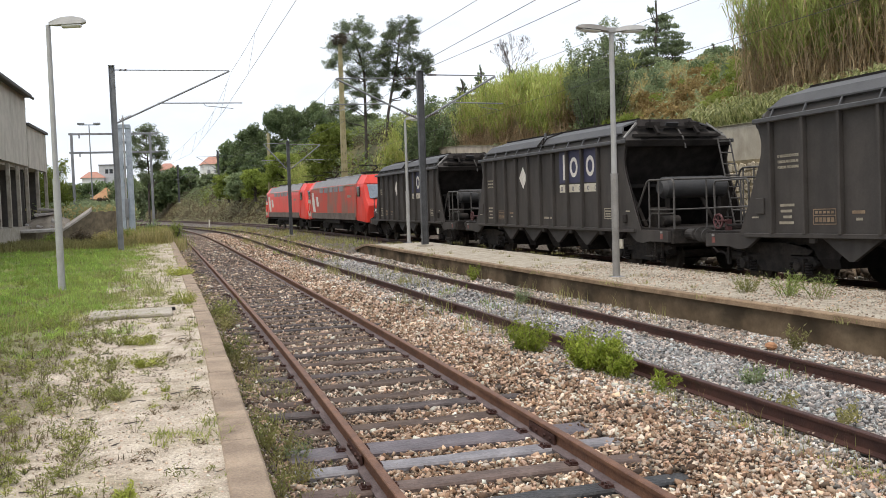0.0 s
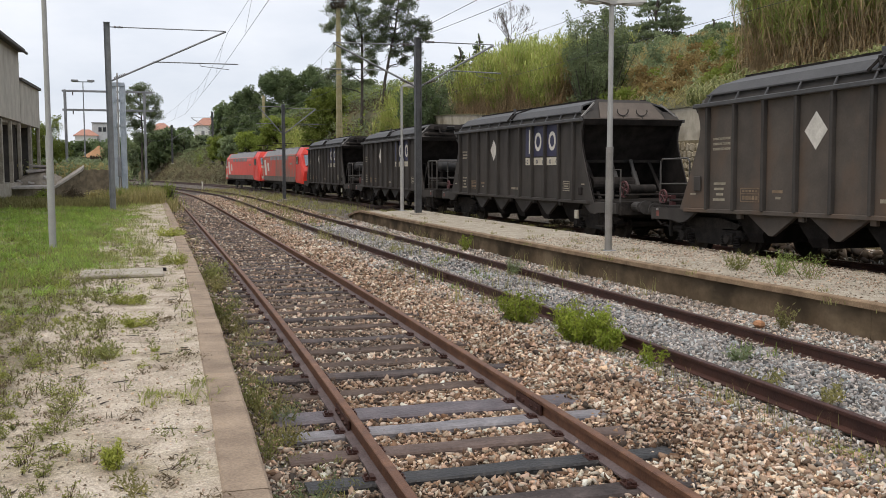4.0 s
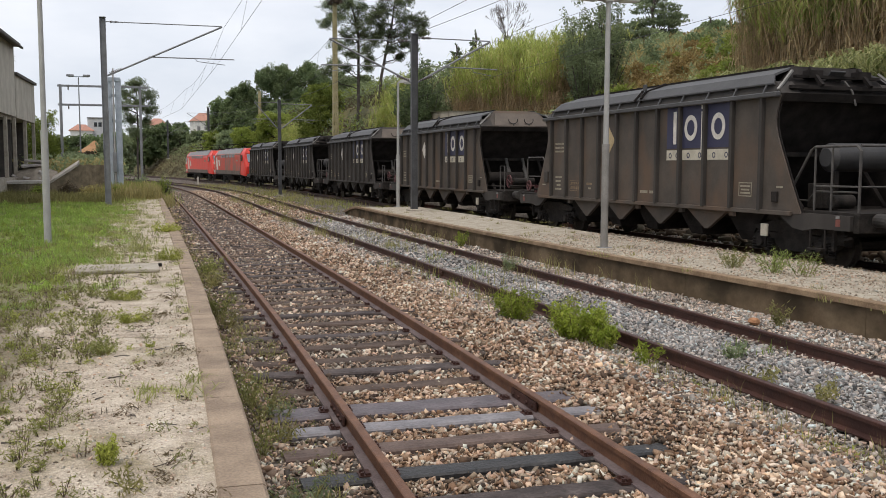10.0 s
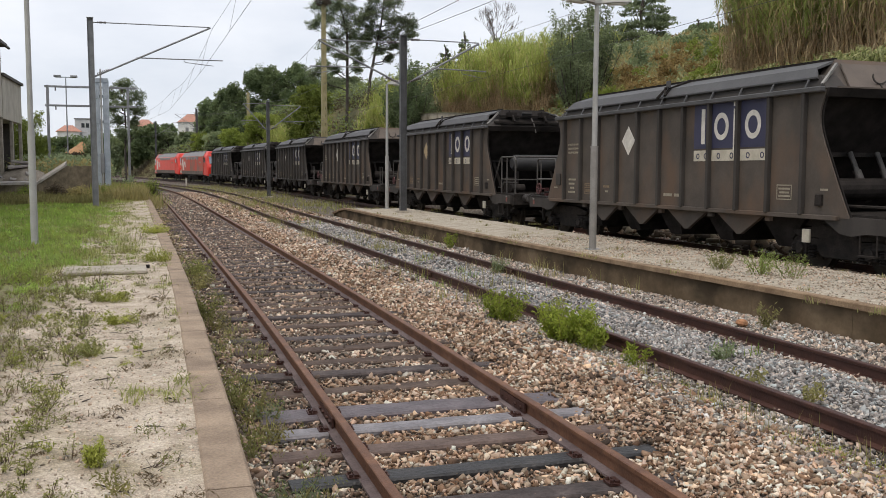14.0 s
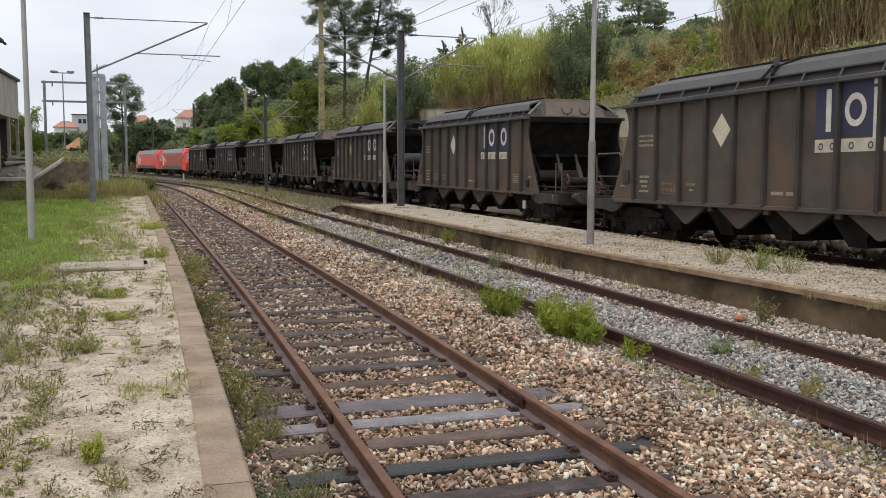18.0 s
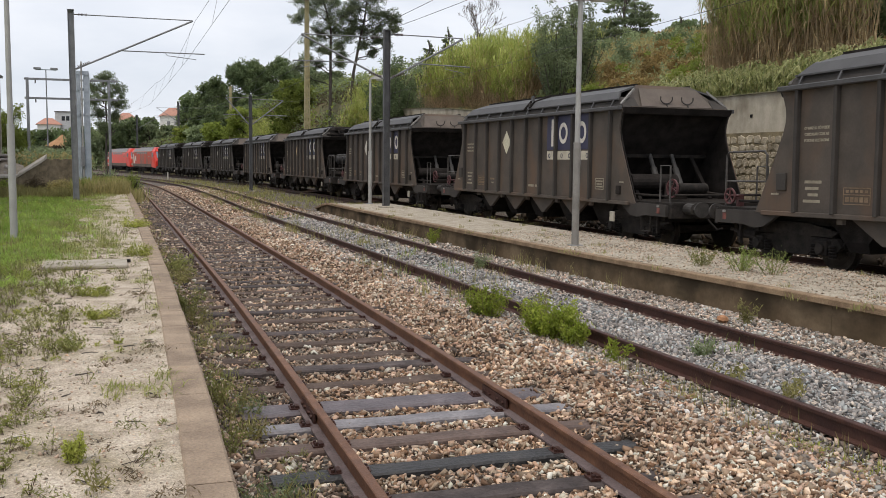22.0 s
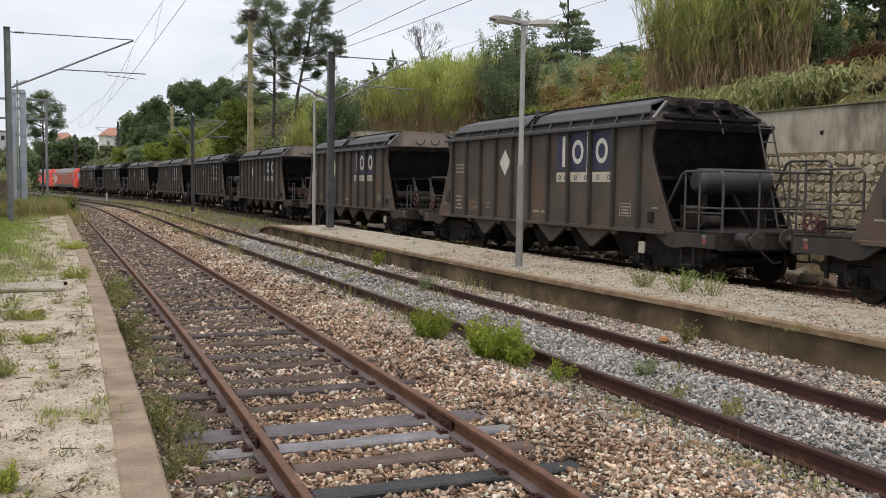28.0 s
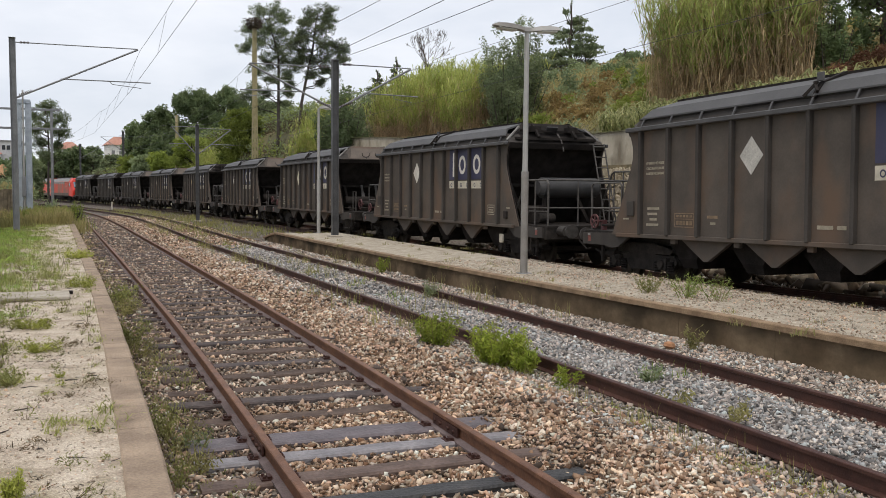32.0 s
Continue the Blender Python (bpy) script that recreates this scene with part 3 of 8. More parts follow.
# ---- island platform with its stained retaining face and ramp ----
def build_island():
    isl = tagged(empty("island_platform"), "low island platform of gravel with a stained concrete edge", "platform", kind="structure")
    top = 0.33
    ys = steps(-20, 38, 1.0) + [39.5, 41.0, 43.0]

    def zt(y):
        return top - 0.42 * smooth01(38.5, 43.0, y)
    vs, fs = [], []
    cross = 9
    for y in ys:
        a, b = edge_x(y) + 0.15, back_x(y)
        for i in range(cross):
            x = a + (b - a) * i / (cross - 1)
            vs.append((x, y, zt(y) - 0.015 + 0.02 * noise.noise((x * 1.3, y * 1.3, 2)) - (0.10 if i == cross - 1 else 0)))
    for j in range(len(ys) - 1):
        for i in range(cross - 1):
            k = j * cross + i
            fs.append((k, k + 1, k + cross + 1, k + cross))
    n = len(vs)
    for j, y in enumerate(ys):
        vs.append((back_x(y), y, -0.3))
    for j in range(len(ys) - 1):
        fs.append((j * cross + cross - 1, n + j, n + j + 1, j * cross + 2 * cross - 1))
    me = bpy.data.meshes.new("platform_surface")
    me.from_pydata(vs, [], fs)
    me.materials.append(M_GRAVEL)
    part("platform_surface", me, None, isl, "pale gritty gravel surface with weeds")
    rng = random.Random(8)
    y = -20.0
    while y < 41.5:
        d = min(2.0, 41.5 - y)
        yy = [y + 0.004, y + d / 2, y + d - 0.004]
        z = [zt(v) for v in yy]
        ring = [[(p[0], p[1], p[2] + (z[i] - top)) for p in r] for i, r in enumerate(sweep(edge_x, yy, [(0.0, top - 0.085), (0.0, top - 0.012), (0.015, top), (0.17, top), (0.17, top - 0.085)], rng.uniform(-0.006, 0.006)))]
        part("coping_slab", MB().loft(ring), M_EDGE, isl, "worn rusty-brown coping edge")
        part("retaining_face", MB().loft([[(p[0], p[1], max(-0.42, p[2] + (z[i] - top))) for p in r] for i, r in enumerate(sweep(edge_x, yy, [(0.06, -0.42), (0.06, top - 0.085), (0.3, top - 0.085), (0.3, -0.42)]))]), M_PFACE, isl, "concrete face with dark damp stains")
        y += d
    return isl


M_GRAVEL = mat("platform_gravel", (0.29, 0.25, 0.19), (0.46, 0.41, 0.33), 3.5, 0.95, 1.0, 0, 45, (0.33, 0.27, 0.20))
build_island()


# ---- the coal train ----
def mirrored(fn):
    """Runs a builder for the near (+y) and the far (-y) side."""
    for s in (1, -1):
        fn(s)


def bogie_shapes(base):
    """Meshes of a freight bogie with outside frames, built about its centre."""
    h = base / 2
    frame = MB().box((0, 0, 0.62), (0.45, 2.1, 0.22))
    sides, beams = [], []
    for s in (1, -1):
        sides.append(MB().prism([(-h - 0.42, 0.50), (-h - 0.30, 0.66), (-0.55, 0.66), (-0.42, 0.78), (0.42, 0.78), (0.55, 0.66), (h + 0.30, 0.66), (h + 0.42, 0.50), (h + 0.30, 0.40), (h - 0.35, 0.40),
                                 (0.45, 0.30), (-0.45, 0.30), (-h + 0.35, 0.40), (-h - 0.30, 0.40)], s * 1.00, s * 1.10, "y"))
        beams.append(MB().box((s * (h + 0.36), 0, 0.52), (0.1, 2.1, 0.12)))
        beams.append(MB().box((s * (h - 0.62), 0, 0.42), (0.10, 1.8, 0.20)))
    beams.append(MB().box((0, 0, 0.36), (0.6, 1.9, 0.16)))
    boxes, springs = [], []
    for x in (-h, h):
        for s in (1, -1):
            boxes.append(MB().box((x, s * 1.12, 0.47), (0.30, 0.16, 0.28)).cyl((x, s * 1.19, 0.46), (x, s * 1.25, 0.46), 0.11, 10))
            for d in (-0.24, 0.24):
                springs.append(MB().loft([[(x + d + q * math.cos(a * 0.785), s * 1.13 + q * math.sin(a * 0.785), 0.28 + 0.028 * k) for a in range(8)] for k, q in enumerate((0.085, 0.06) * 5)]))
    wheel = MB()
    for s in (1, -1):
        wheel.cyl((0, s * 0.80, 0), (0, s * 0.835, 0), 0.485, 28).cyl((0, s * 0.835, 0), (0, s * 0.935, 0), 0.46, 28, 0.455)
        wheel.cyl((0, s * 0.935, 0), (0, s * 0.965, 0), 0.34, 20, 0.16).cyl((0, s * 0.935, 0), (0, s * 1.02, 0), 0.12, 12)
        for k in range(3):
            a = k * 2.0944
            wheel.box((0.24 * math.cos(a), s * 0.955, 0.24 * math.sin(a)), (0.08, 0.03, 0.08))
    wheel.cyl((0, -0.8, 0), (0, 0.8, 0), 0.085, 10)
    return {"frame": frame.mesh("bogie_frame", M_BOGIE), "wheel": wheel.mesh("wheelset", M_WHEEL),
            "sides": [b.mesh("side_frame", M_BOGIE, 0.01) for b in sides], "beams": [b.mesh("cross_beam", M_BOGIE) for b in beams], "boxes": [b.mesh("axle_box", M_BOGIE, 0.012) for b in boxes], "springs": [g.mesh("spring", M_DARK) for g in springs]}


WIDE = 1.138


def widen(thing):
    """Sets the body's breadth; the bogies keep their own."""
    seen = set()
    for p in thing.children:
        if p.name.startswith("stencil"):
            p.matrix_basis = Matrix.Diagonal((1, WIDE, 1, 1)) @ p.matrix_basis
        elif not p.name.startswith("bogie"):
            for q in [p] + list(p.children):
                if q.data and q.data.name not in seen:
                    seen.add(q.data.name)
                    q.data.transform(Matrix.Diagonal((1, WIDE, 1, 1)))


FREIGHT_BOGIE = bogie_shapes(1.8)
for me in [FREIGHT_BOGIE["frame"]] + FREIGHT_BOGIE["sides"] + FREIGHT_BOGIE["beams"] + FREIGHT_BOGIE["boxes"] + FREIGHT_BOGIE["springs"]:
    me.transform(Matrix.Diagonal((1, WIDE, 1, 1)))


def add_bogie(thing, x, shapes, base, r=0.46):
    bg = part("bogie", shapes["frame"], None, thing, "greasy dark four-wheel bogie", at=pose(x, 0, 0))
    for b in shapes["sides"]:
        part("side_frame", b, None, bg)
    for b in shapes["beams"]:
        part("cross_beam", b, None, bg)
    for b in shapes["boxes"]:
        part("axle_box", b, None, bg)
    for g in shapes["springs"]:
        part("spring", g, None, bg)
    for k in (-base / 2, base / 2):
        part("wheelset", shapes["wheel"], None, bg, at=pose(k, 0, r))
    return bg


def ring_shape(mb, cx, cz, ro, ri, y0, y1, sx=1.0, n=24, a0=0.0, a1=2 * math.pi):
    """A flat ring in the xz plane, between two depths."""
    full = abs(a1 - a0 - 2 * math.pi) < 1e-6
    pts = n if full else n + 1
    vs, fs = [], []
    for i in range(pts):
        a = a0 + (a1 - a0) * i / n
        c, s = math.cos(a), math.sin(a)
        for r in (ro, ri):
            for y in (y0, y1):
                vs.append((cx + sx * r * c, y, cz + r * s))
    for i in range(pts if full else pts - 1):
        a, b = 4 * i, 4 * ((i + 1) % pts)
        fs += [(a, b, b + 1, a + 1), (a + 2, a + 3, b + 3, b + 2), (a, a + 2, b + 2, b), (a + 1, b + 1, b + 3, a + 3)]
    mb.add(vs, fs)
    return mb


def lettering(name, body, size, at, parent, material=None, depth=0.002):
    """Built-in font as a thin mesh; x of the text runs along local -x of the near side."""
    cu = bpy.data.curves.new(name, "FONT")
    cu.body, cu.size, cu.extrude, cu.align_x = body, size, depth, "CENTER"
    cu.offset = 0.0035
    tmp = bpy.data.objects.new(name, cu)
    me = bpy.data.meshes.new_from_object(tmp)
    bpy.data.objects.remove(tmp)
    me.materials.clear()
    me.materials.append(material or M_CREAM)
    ob = new(name, me)
    ob.parent, ob.matrix_basis = parent, at
    return ob


SIDE_Y = 1.45
END = [(5.52, 3.50), (5.49, 3.40), (5.44, 3.28), (5.39, 3.14), (5.37, 3.00), (5.38, 2.86), (5.43, 2.68), (5.52, 2.47), (5.64, 2.22), (5.84, 1.80), (6.05, 1.38), (6.20, 1.10)]


def hopper_wagon(braked):
    """A bogie coal hopper with slanting ends; braked: with the railed brakeman's platform at its rear."""
    w = empty("hopper_wagon")
    tagged(w, "grimy brown-grey steel coal hopper wagon " + ("with railed end platform" if braked else "with slanted end cylinders"), "freight wagon", "coal wagons of the train")
    # hopper body: trough between the side sheets with sloping end sheets
    hop = MB()
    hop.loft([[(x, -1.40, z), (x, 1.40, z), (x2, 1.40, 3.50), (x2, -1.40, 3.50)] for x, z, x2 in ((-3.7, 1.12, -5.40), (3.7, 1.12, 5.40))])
    body = part("hopper_body", hop, M_DARK, w, "sooty sloping end sheets with recess shade in their black")

    def side(s):
        prof = [(x, z) for x, z in END] + [(-x, z) for x, z in reversed(END)]
        part("side_sheet", MB().prism(prof, s * (SIDE_Y - 0.03), s * SIDE_Y, "y"), M_WAGON, w)
        # thin black sheet added so the shade under the hood is in the colour
        part("inner_lining", MB().prism([(x * 0.997, z) for x, z in prof], s * (SIDE_Y - 0.040), s * (SIDE_Y - 0.034), "y"), M_DARK, w, "black inner face, soot and hood shade in its colour")
        # ribs take the darker paint, which holds the shading along their edges
        for k in range(11):
            part("rib", MB().box((5 - k, s * (SIDE_Y + 0.045), 2.31), (0.085, 0.10, 2.36)), M_WAGOND, w, bevel=0.012)
        sill = MB().box((0, s * (SIDE_Y + 0.02), 1.10), (11.9, 0.08, 0.09))
        part("side_sill", sill, M_WAGON, w, bevel=0.01)
        part("eave_rail", MB().box((0, s * (SIDE_Y + 0.06), 3.50), (11.0, 0.12, 0.10)), M_ROOF, w, bevel=0.015)
        for k in range(11):
            part("roof_stay", MB().bar((5 - k, s * 1.50, 3.53), (5 - k, s * 1.40, 3.75), 0.045, 0.022), M_ROOF, w)
        # end flange that stiffens the slanting edge, black to match the recess shade
        for e in (1, -1):
            fl = MB()
            for a, b in zip(END, END[1:]):
                fl.bar((e * a[0], s * (SIDE_Y - 0.05), a[1]), (e * b[0], s * (SIDE_Y - 0.05), b[1]), 0.02, 0.05)
            part("end_flange", fl, M_DARK, w)
    mirrored(side)
    # roof in steps: recessed band, steep skirt, sloping flap, ridge
    for s in (1, -1):
        part("roof_band", MB().loft([[(x, s * 1.43, 3.50), (x2, s * 1.33, 3.79), (x2, s * 1.0, 3.79), (x, s * 1.0, 3.50)] for x, x2 in ((-5.5, -5.2), (5.5, 5.2))]), M_WAGOND, w)
        for a, b in ((-4.80, -0.03), (0.03, 4.80)):
            near_end = a < -1
            flap = []
            for d in (0.0, 0.035):
                for grow, y, z in ((0.40, 1.400, 3.735), (0.16, 1.245, 3.955), (0.0, 0.72, 4.145)):
                    ax, bx = (a - grow, b) if near_end else (a, b + grow)
                    flap += [(ax, s * (y - d), z - d), (bx, s * (y - d), z - d)]
            part("roof_flap", MB().add(flap, [(0, 1, 3, 2), (2, 3, 5, 4), (6, 8, 9, 7), (8, 10, 11, 9), (0, 6, 7, 1), (4, 5, 11, 10), (0, 2, 8, 6), (2, 4, 10, 8), (1, 7, 9, 3), (3, 9, 11, 5)]), M_ROOF, w, "grey sheet roof flap with a steep skirt")
            part("flap_lip", MB().bar((a - 0.40 if near_end else a, s * 1.410, 3.735), (b if near_end else b + 0.40, s * 1.410, 3.735), 0.03), M_ROOF, w)
        part("ridge_rail", MB().box((0, s * 0.72, 4.15), (9.6, 0.07, 0.06)), M_DARK, w)
        clamp = MB().bar((0.0, s * 1.42, 3.68), (0.0, s * 1.25, 3.95), 0.10, 0.05).bar((0.0, s * 1.26, 3.95), (0.0, s * 0.76, 4.17), 0.10, 0.05).bar((0.20, s * 1.46, 3.72), (0.02, s * 1.32, 3.98), 0.045).bar((-0.10, s * 1.44, 3.78), (0.12, s * 1.30, 3.98), 0.045)
        part("roof_clamp", clamp, M_DARK, w, "black roof latch lever")
        part("clamp_plate", MB().box((-0.02, s * 1.30, 4.06), (0.16, 0.04, 0.16)), M_ROOF, w, bevel=0.01)
    part("roof_top", MB().box((0, 0, 4.10), (9.6, 1.42, 0.05)), M_ROOF, w)
    # hood ends
    for e in (1, -1):
        hood = MB().loft([[(e * 5.52, -1.44, 3.36), (e * 5.52, 1.44, 3.36), (e * 5.60, 1.44, 3.52), (e * 5.60, -1.44, 3.52)],
                          [(e * 5.15, -1.44, 3.36), (e * 5.15, 1.44, 3.36), (e * 5.15, 1.44, 3.52), (e * 5.15, -1.44, 3.52)]])
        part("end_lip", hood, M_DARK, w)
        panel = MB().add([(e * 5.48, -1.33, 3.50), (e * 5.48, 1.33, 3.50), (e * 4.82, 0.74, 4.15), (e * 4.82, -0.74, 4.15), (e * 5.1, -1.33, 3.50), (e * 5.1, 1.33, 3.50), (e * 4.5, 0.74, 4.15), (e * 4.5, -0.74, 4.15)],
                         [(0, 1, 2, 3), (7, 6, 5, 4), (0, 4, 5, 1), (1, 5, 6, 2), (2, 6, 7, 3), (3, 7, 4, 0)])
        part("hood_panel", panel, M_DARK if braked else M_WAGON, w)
        for s in (1, -1):
            part("corner_strut", MB().bar((e * 5.36, s * 1.42, 3.60), (e * 5.16, s * 0.98, 4.02), 0.045), M_GALVW, w, "pale worn corner rod")
    if braked:
        rear = MB()
        for y in (-0.55, 0.55):
            rear.box((-5.2, y, 3.95), (0.22, 0.30, 0.16)).bar((-5.1, y, 4.1), (-5.5, y, 3.7), 0.07)
        rear.box((-5.42, 0, 3.66), (0.10, 2.4, 0.07)).box((-5.2, 0, 3.90), (0.10, 1.9, 0.06))
        part("hood_fitting", rear, M_DARK, w, "latches on the hood end")
        part("centre_plate", MB().box((-5.22, 0.05, 3.93), (0.05, 0.34, 0.26), Matrix.Rotation(radians(-42), 3, "Y")), M_TANK, w, "grey square plate on the hood", bevel=0.01)
        part("swing_lever", MB().tube([(-5.30, -0.1, 3.82), (-5.50, -0.12, 3.60), (-5.58, -0.15, 3.30)], 0.022, 6), M_RAILING, w)
    else:
        part("hood_plate", MB().add([(-5.50, -0.95, 3.56), (-5.50, 0.95, 3.56), (-5.02, 0.78, 4.05), (-5.02, -0.78, 4.05), (-5.47, -0.95, 3.54), (-5.47, 0.95, 3.54), (-4.99, 0.78, 4.03), (-4.99, -0.78, 4.03)],
                                    [(0, 1, 2, 3), (7, 6, 5, 4), (0, 4, 5, 1), (1, 5, 6, 2), (2, 6, 7, 3), (3, 7, 4, 0)]), M_TAN, w, "dusty tan end plate")
        for y in (-0.28, 0.28):
            pts = [(-5.42 - 0.03, y + 0.16 * math.sin(a), 3.78 - 0.14 * math.cos(a)) for a in [i * 0.42 - 1.9 for i in range(10)]]
            part("lifting_hook", MB().tube(pts, 0.017, 6).tube([(-5.46, y, 3.64), (-5.52, y, 3.53)], 0.015, 6), M_WAGOND, w, "thin forked hook")
        part("lip_strip", MB().box((-5.56, 0, 3.53), (0.06, 2.5, 0.035)), M_TAN, w, "dusty ledge under the end plate")
    for e in (1, -1):
        part("sheet_edge", MB().box((e * 4.60, 0, 2.30), (0.10, 2.74, 0.09)), M_BOGIE, w, "dark edge where the end sheet folds")
        for y in (-0.95, 0.95):
            part("end_stanchion", MB().bar((e * 4.62, y, 2.28), (e * 5.55, y, 1.18), 0.09, 0.05), M_DARK, w)
    # underframe, decks, headstocks, buffers
    fr = MB().box((0, 0.95, 1.0), (15.0, 0.12, 0.24)).box((0, -0.95, 1.0), (15.0, 0.12, 0.24))
    for x in (-6.2, -5.2, -3.6, 3.6, 5.2, 6.2):
        fr.box((x, 0, 1.0), (0.14, 2.0, 0.2))
    part("underframe", fr, M_BOGIE, w)
    for e in (1, -1):
        part("end_deck", MB().box((e * 6.3, 0, 1.15), (2.7, 2.7, 0.05)), M_BOGIE, w)
        for s in (1, -1):
            part("end_skirt", MB().prism([(e * 5.50, 1.08), (e * 6.24, 1.13), (e * 7.5, 1.12), (e * 7.5, 0.84), (e * 6.6, 0.84), (e * 6.25, 0.78), (e * 5.95, 0.82)], s * 1.36, s * 1.44, "y"), M_WAGOND, w)
        part("headstock", MB().box((e * 7.57, 0, 0.98), (0.14, 2.75, 0.36)), M_BOGIE, w, bevel=0.015)
        for s in (1, -1):
            bf = MB().cyl((e * 7.62, s * 0.975, 1.04), (e * 7.96, s * 0.975, 1.04), 0.135, 14).cyl((e * 7.94, s * 0.975, 1.04), (e * 8.16, s * 0.975, 1.04), 0.075, 10).cyl((e * 8.16, s * 0.975, 1.04), (e * 8.20, s * 0.975, 1.04), 0.18, 20)
            part("buffer", bf, M_BUFFER, w, "grey round buffer")
            part("lamp_bracket", MB().box((e * 7.2, s * 1.42, 0.98), (0.13, 0.05, 0.15)), M_LAMPRED, w, "small reddish lamp bracket", bevel=0.01)
            part("bracket_tip", MB().box((e * 7.2, s * 1.43, 1.085), (0.09, 0.05, 0.05)), M_GALVW, w, "worn pale bracket tip")
        gear = MB().box((e * 6.75, 0, 0.80), (0.55, 2.3, 0.22)).cyl((e * 6.5, 1.12, 0.62), (e * 7.1, 1.12, 0.62), 0.11, 10).bar((e * 6.3, 1.2, 0.5), (e * 7.3, 1.2, 0.7), 0.05).bar((e * 6.9, 1.26, 0.86), (e * 6.9, 1.26, 0.42), 0.06)
        part("brake_gear", gear, M_BOGIE, w, "dark brake rigging under the deck")
        for s in (1, -1):
            part("spring_plank", MB().prism([(e * 5.55 - 1.25, 0.78), (e * 5.55 - 0.5, 0.92), (e * 5.55 + 0.5, 0.92), (e * 5.55 + 1.25, 0.78), (e * 5.55 + 1.1, 0.68), (e * 5.55 - 1.1, 0.68)], s * 1.06, s * 1.13, "y"), M_BOGIE, w)
        part("coupling", MB().tube([(e * 7.48, 0, 0.98), (e * 7.8, 0, 0.94), (e * 8.1, 0, 0.84)], 0.05, 8), M_DARK, w)
        hose = [(e * 7.45, 0.45, 0.92), (e * 7.7, 0.45, 0.72), (e * 7.95, 0.42, 0.55), (e * 8.1, 0.4, 0.60)]
        part("brake_hose", MB().tube(hose, 0.025, 6), M_DARK, w, "hanging rubber brake hose")
    # discharge chutes
    for k in (2.1, 4.05, 6.0, 7.95):
        x = 5 - k
        for s in (1, -1):
            part("chute_plate", MB().prism([(x - 0.82, 1.08), (x + 0.82, 1.08), (x + 0.06, 0.62), (x - 0.06, 0.62)], s * 1.30, s * 1.38, "y"), M_WAGON, w)
    for k in (1.1, 3.1, 5.0, 7.0, 8.95):
        x = 5 - k
        ch = MB().loft([[(x - 0.75, -1.1, 1.1), (x + 0.75, -1.1, 1.1), (x + 0.75, 1.1, 1.1), (x - 0.75, 1.1, 1.1)], [(x - 0.30, -1.08, 0.62), (x + 0.30, -1.08, 0.62), (x + 0.30, 1.08, 0.62), (x - 0.30, 1.08, 0.62)], [(x - 0.24, -1.0, 0.42), (x + 0.24, -1.0, 0.42), (x + 0.24, 1.0, 0.42), (x - 0.24, 1.0, 0.42)]])
        part("discharge_chute", ch, M_DARK, w, "black discharge chute")
        for s in (1, -1):
            part("chute_pin", MB().box((x, s * 1.40, 1.02), (0.16, 0.08, 0.14)), M_WAGON, w, bevel=0.01)
    for e in (-5.55, 5.55):
        add_bogie(w, e, FREIGHT_BOGIE, 1.8)
    # markings
    for s in (1, -1):
        yy = lambda d: s * (SIDE_Y + d)
        dia = MB().prism([(5 - 3.5 - 0.32, 2.74), (5 - 3.5, 3.11), (5 - 3.5 + 0.32, 2.74), (5 - 3.5, 2.37)], yy(0.002), yy(0.006), "y")
        part("diamond_sign", dia, M_WHITE, w, "pale diamond sign")
        f = 1 if s > 0 else -1
        for mid, wide in ((6.665, 0.58), (7.5, 0.91), (8.5, 0.91)):
            part("navy_panel", MB().box((5 - mid, yy(0.003), 2.98), (wide, 0.005, 1.02)), M_NAVY, w, "navy blue logo panel")
            part("white_strip", MB().box((5 - mid, yy(0.003), 2.31), (wide, 0.005, 0.24)), M_STRIP, w, "cream strip under the logo")
            for d in (-0.28 * wide, 0.22 * wide):
                part("strip_mark", ring_shape(MB(), 5 - mid + d, 2.30, 0.068, 0.042, yy(0.006), yy(0.009), 0.9, 12), M_NAVY, w)
        lx = lambda k: 5 - (k if f > 0 else 15 - k)
        p = MB().box((lx(6.72), yy(0.008), 2.96), (0.13, 0.008, 0.78))
        part("logo_shape", p, M_WHITE, w, "white logo shape")
        p = ring_shape(MB(), lx(7.38), 2.94, 0.30, 0.185, yy(0.004), yy(0.012), 0.85)
        part("logo_shape", p, M_WHITE, w, "white logo shape")
        p = MB().box((lx(7.86), yy(0.008), 2.86), (0.12, 0.008, 0.88)).box((lx(7.86), yy(0.008), 3.40), (0.13, 0.008, 0.09))
        part("logo_shape", p, M_WHITE, w, "white logo shape")
        p = ring_shape(MB(), lx(8.44), 2.94, 0.30, 0.185, yy(0.004), yy(0.012), 0.85)
        part("logo_shape", p, M_WHITE, w, "white logo shape")
        # stencils
        flip = pose(0, 0, 0, 90, 0, 180 if s > 0 else 0)
        for i, line in enumerate(("O VAGÃO SÓ PODE", "CIRCULAR COM AS", "PORTAS FECHADAS")):
            lettering("stencil", line, 0.072, pose(5 - 0.47, yy(0.003), 2.70 - 0.115 * i) @ flip, w)
        for i in range(4):
            part("number_bar", MB().box((5 - 0.42 + 0.03 * (i % 2), yy(0.004), 1.72 - 0.12 * i), (0.44 - 0.09 * (i % 3), 0.004, 0.055)), M_CREAM, w)
        table = MB()
        for z in (1.62, 1.50, 1.33):
            table.box((5 - 1.5, yy(0.004), z), (0.62, 0.004, 0.016))
        for x in (1.19, 1.81):
            table.box((5 - x, yy(0.004), 1.475), (0.016, 0.004, 0.30))
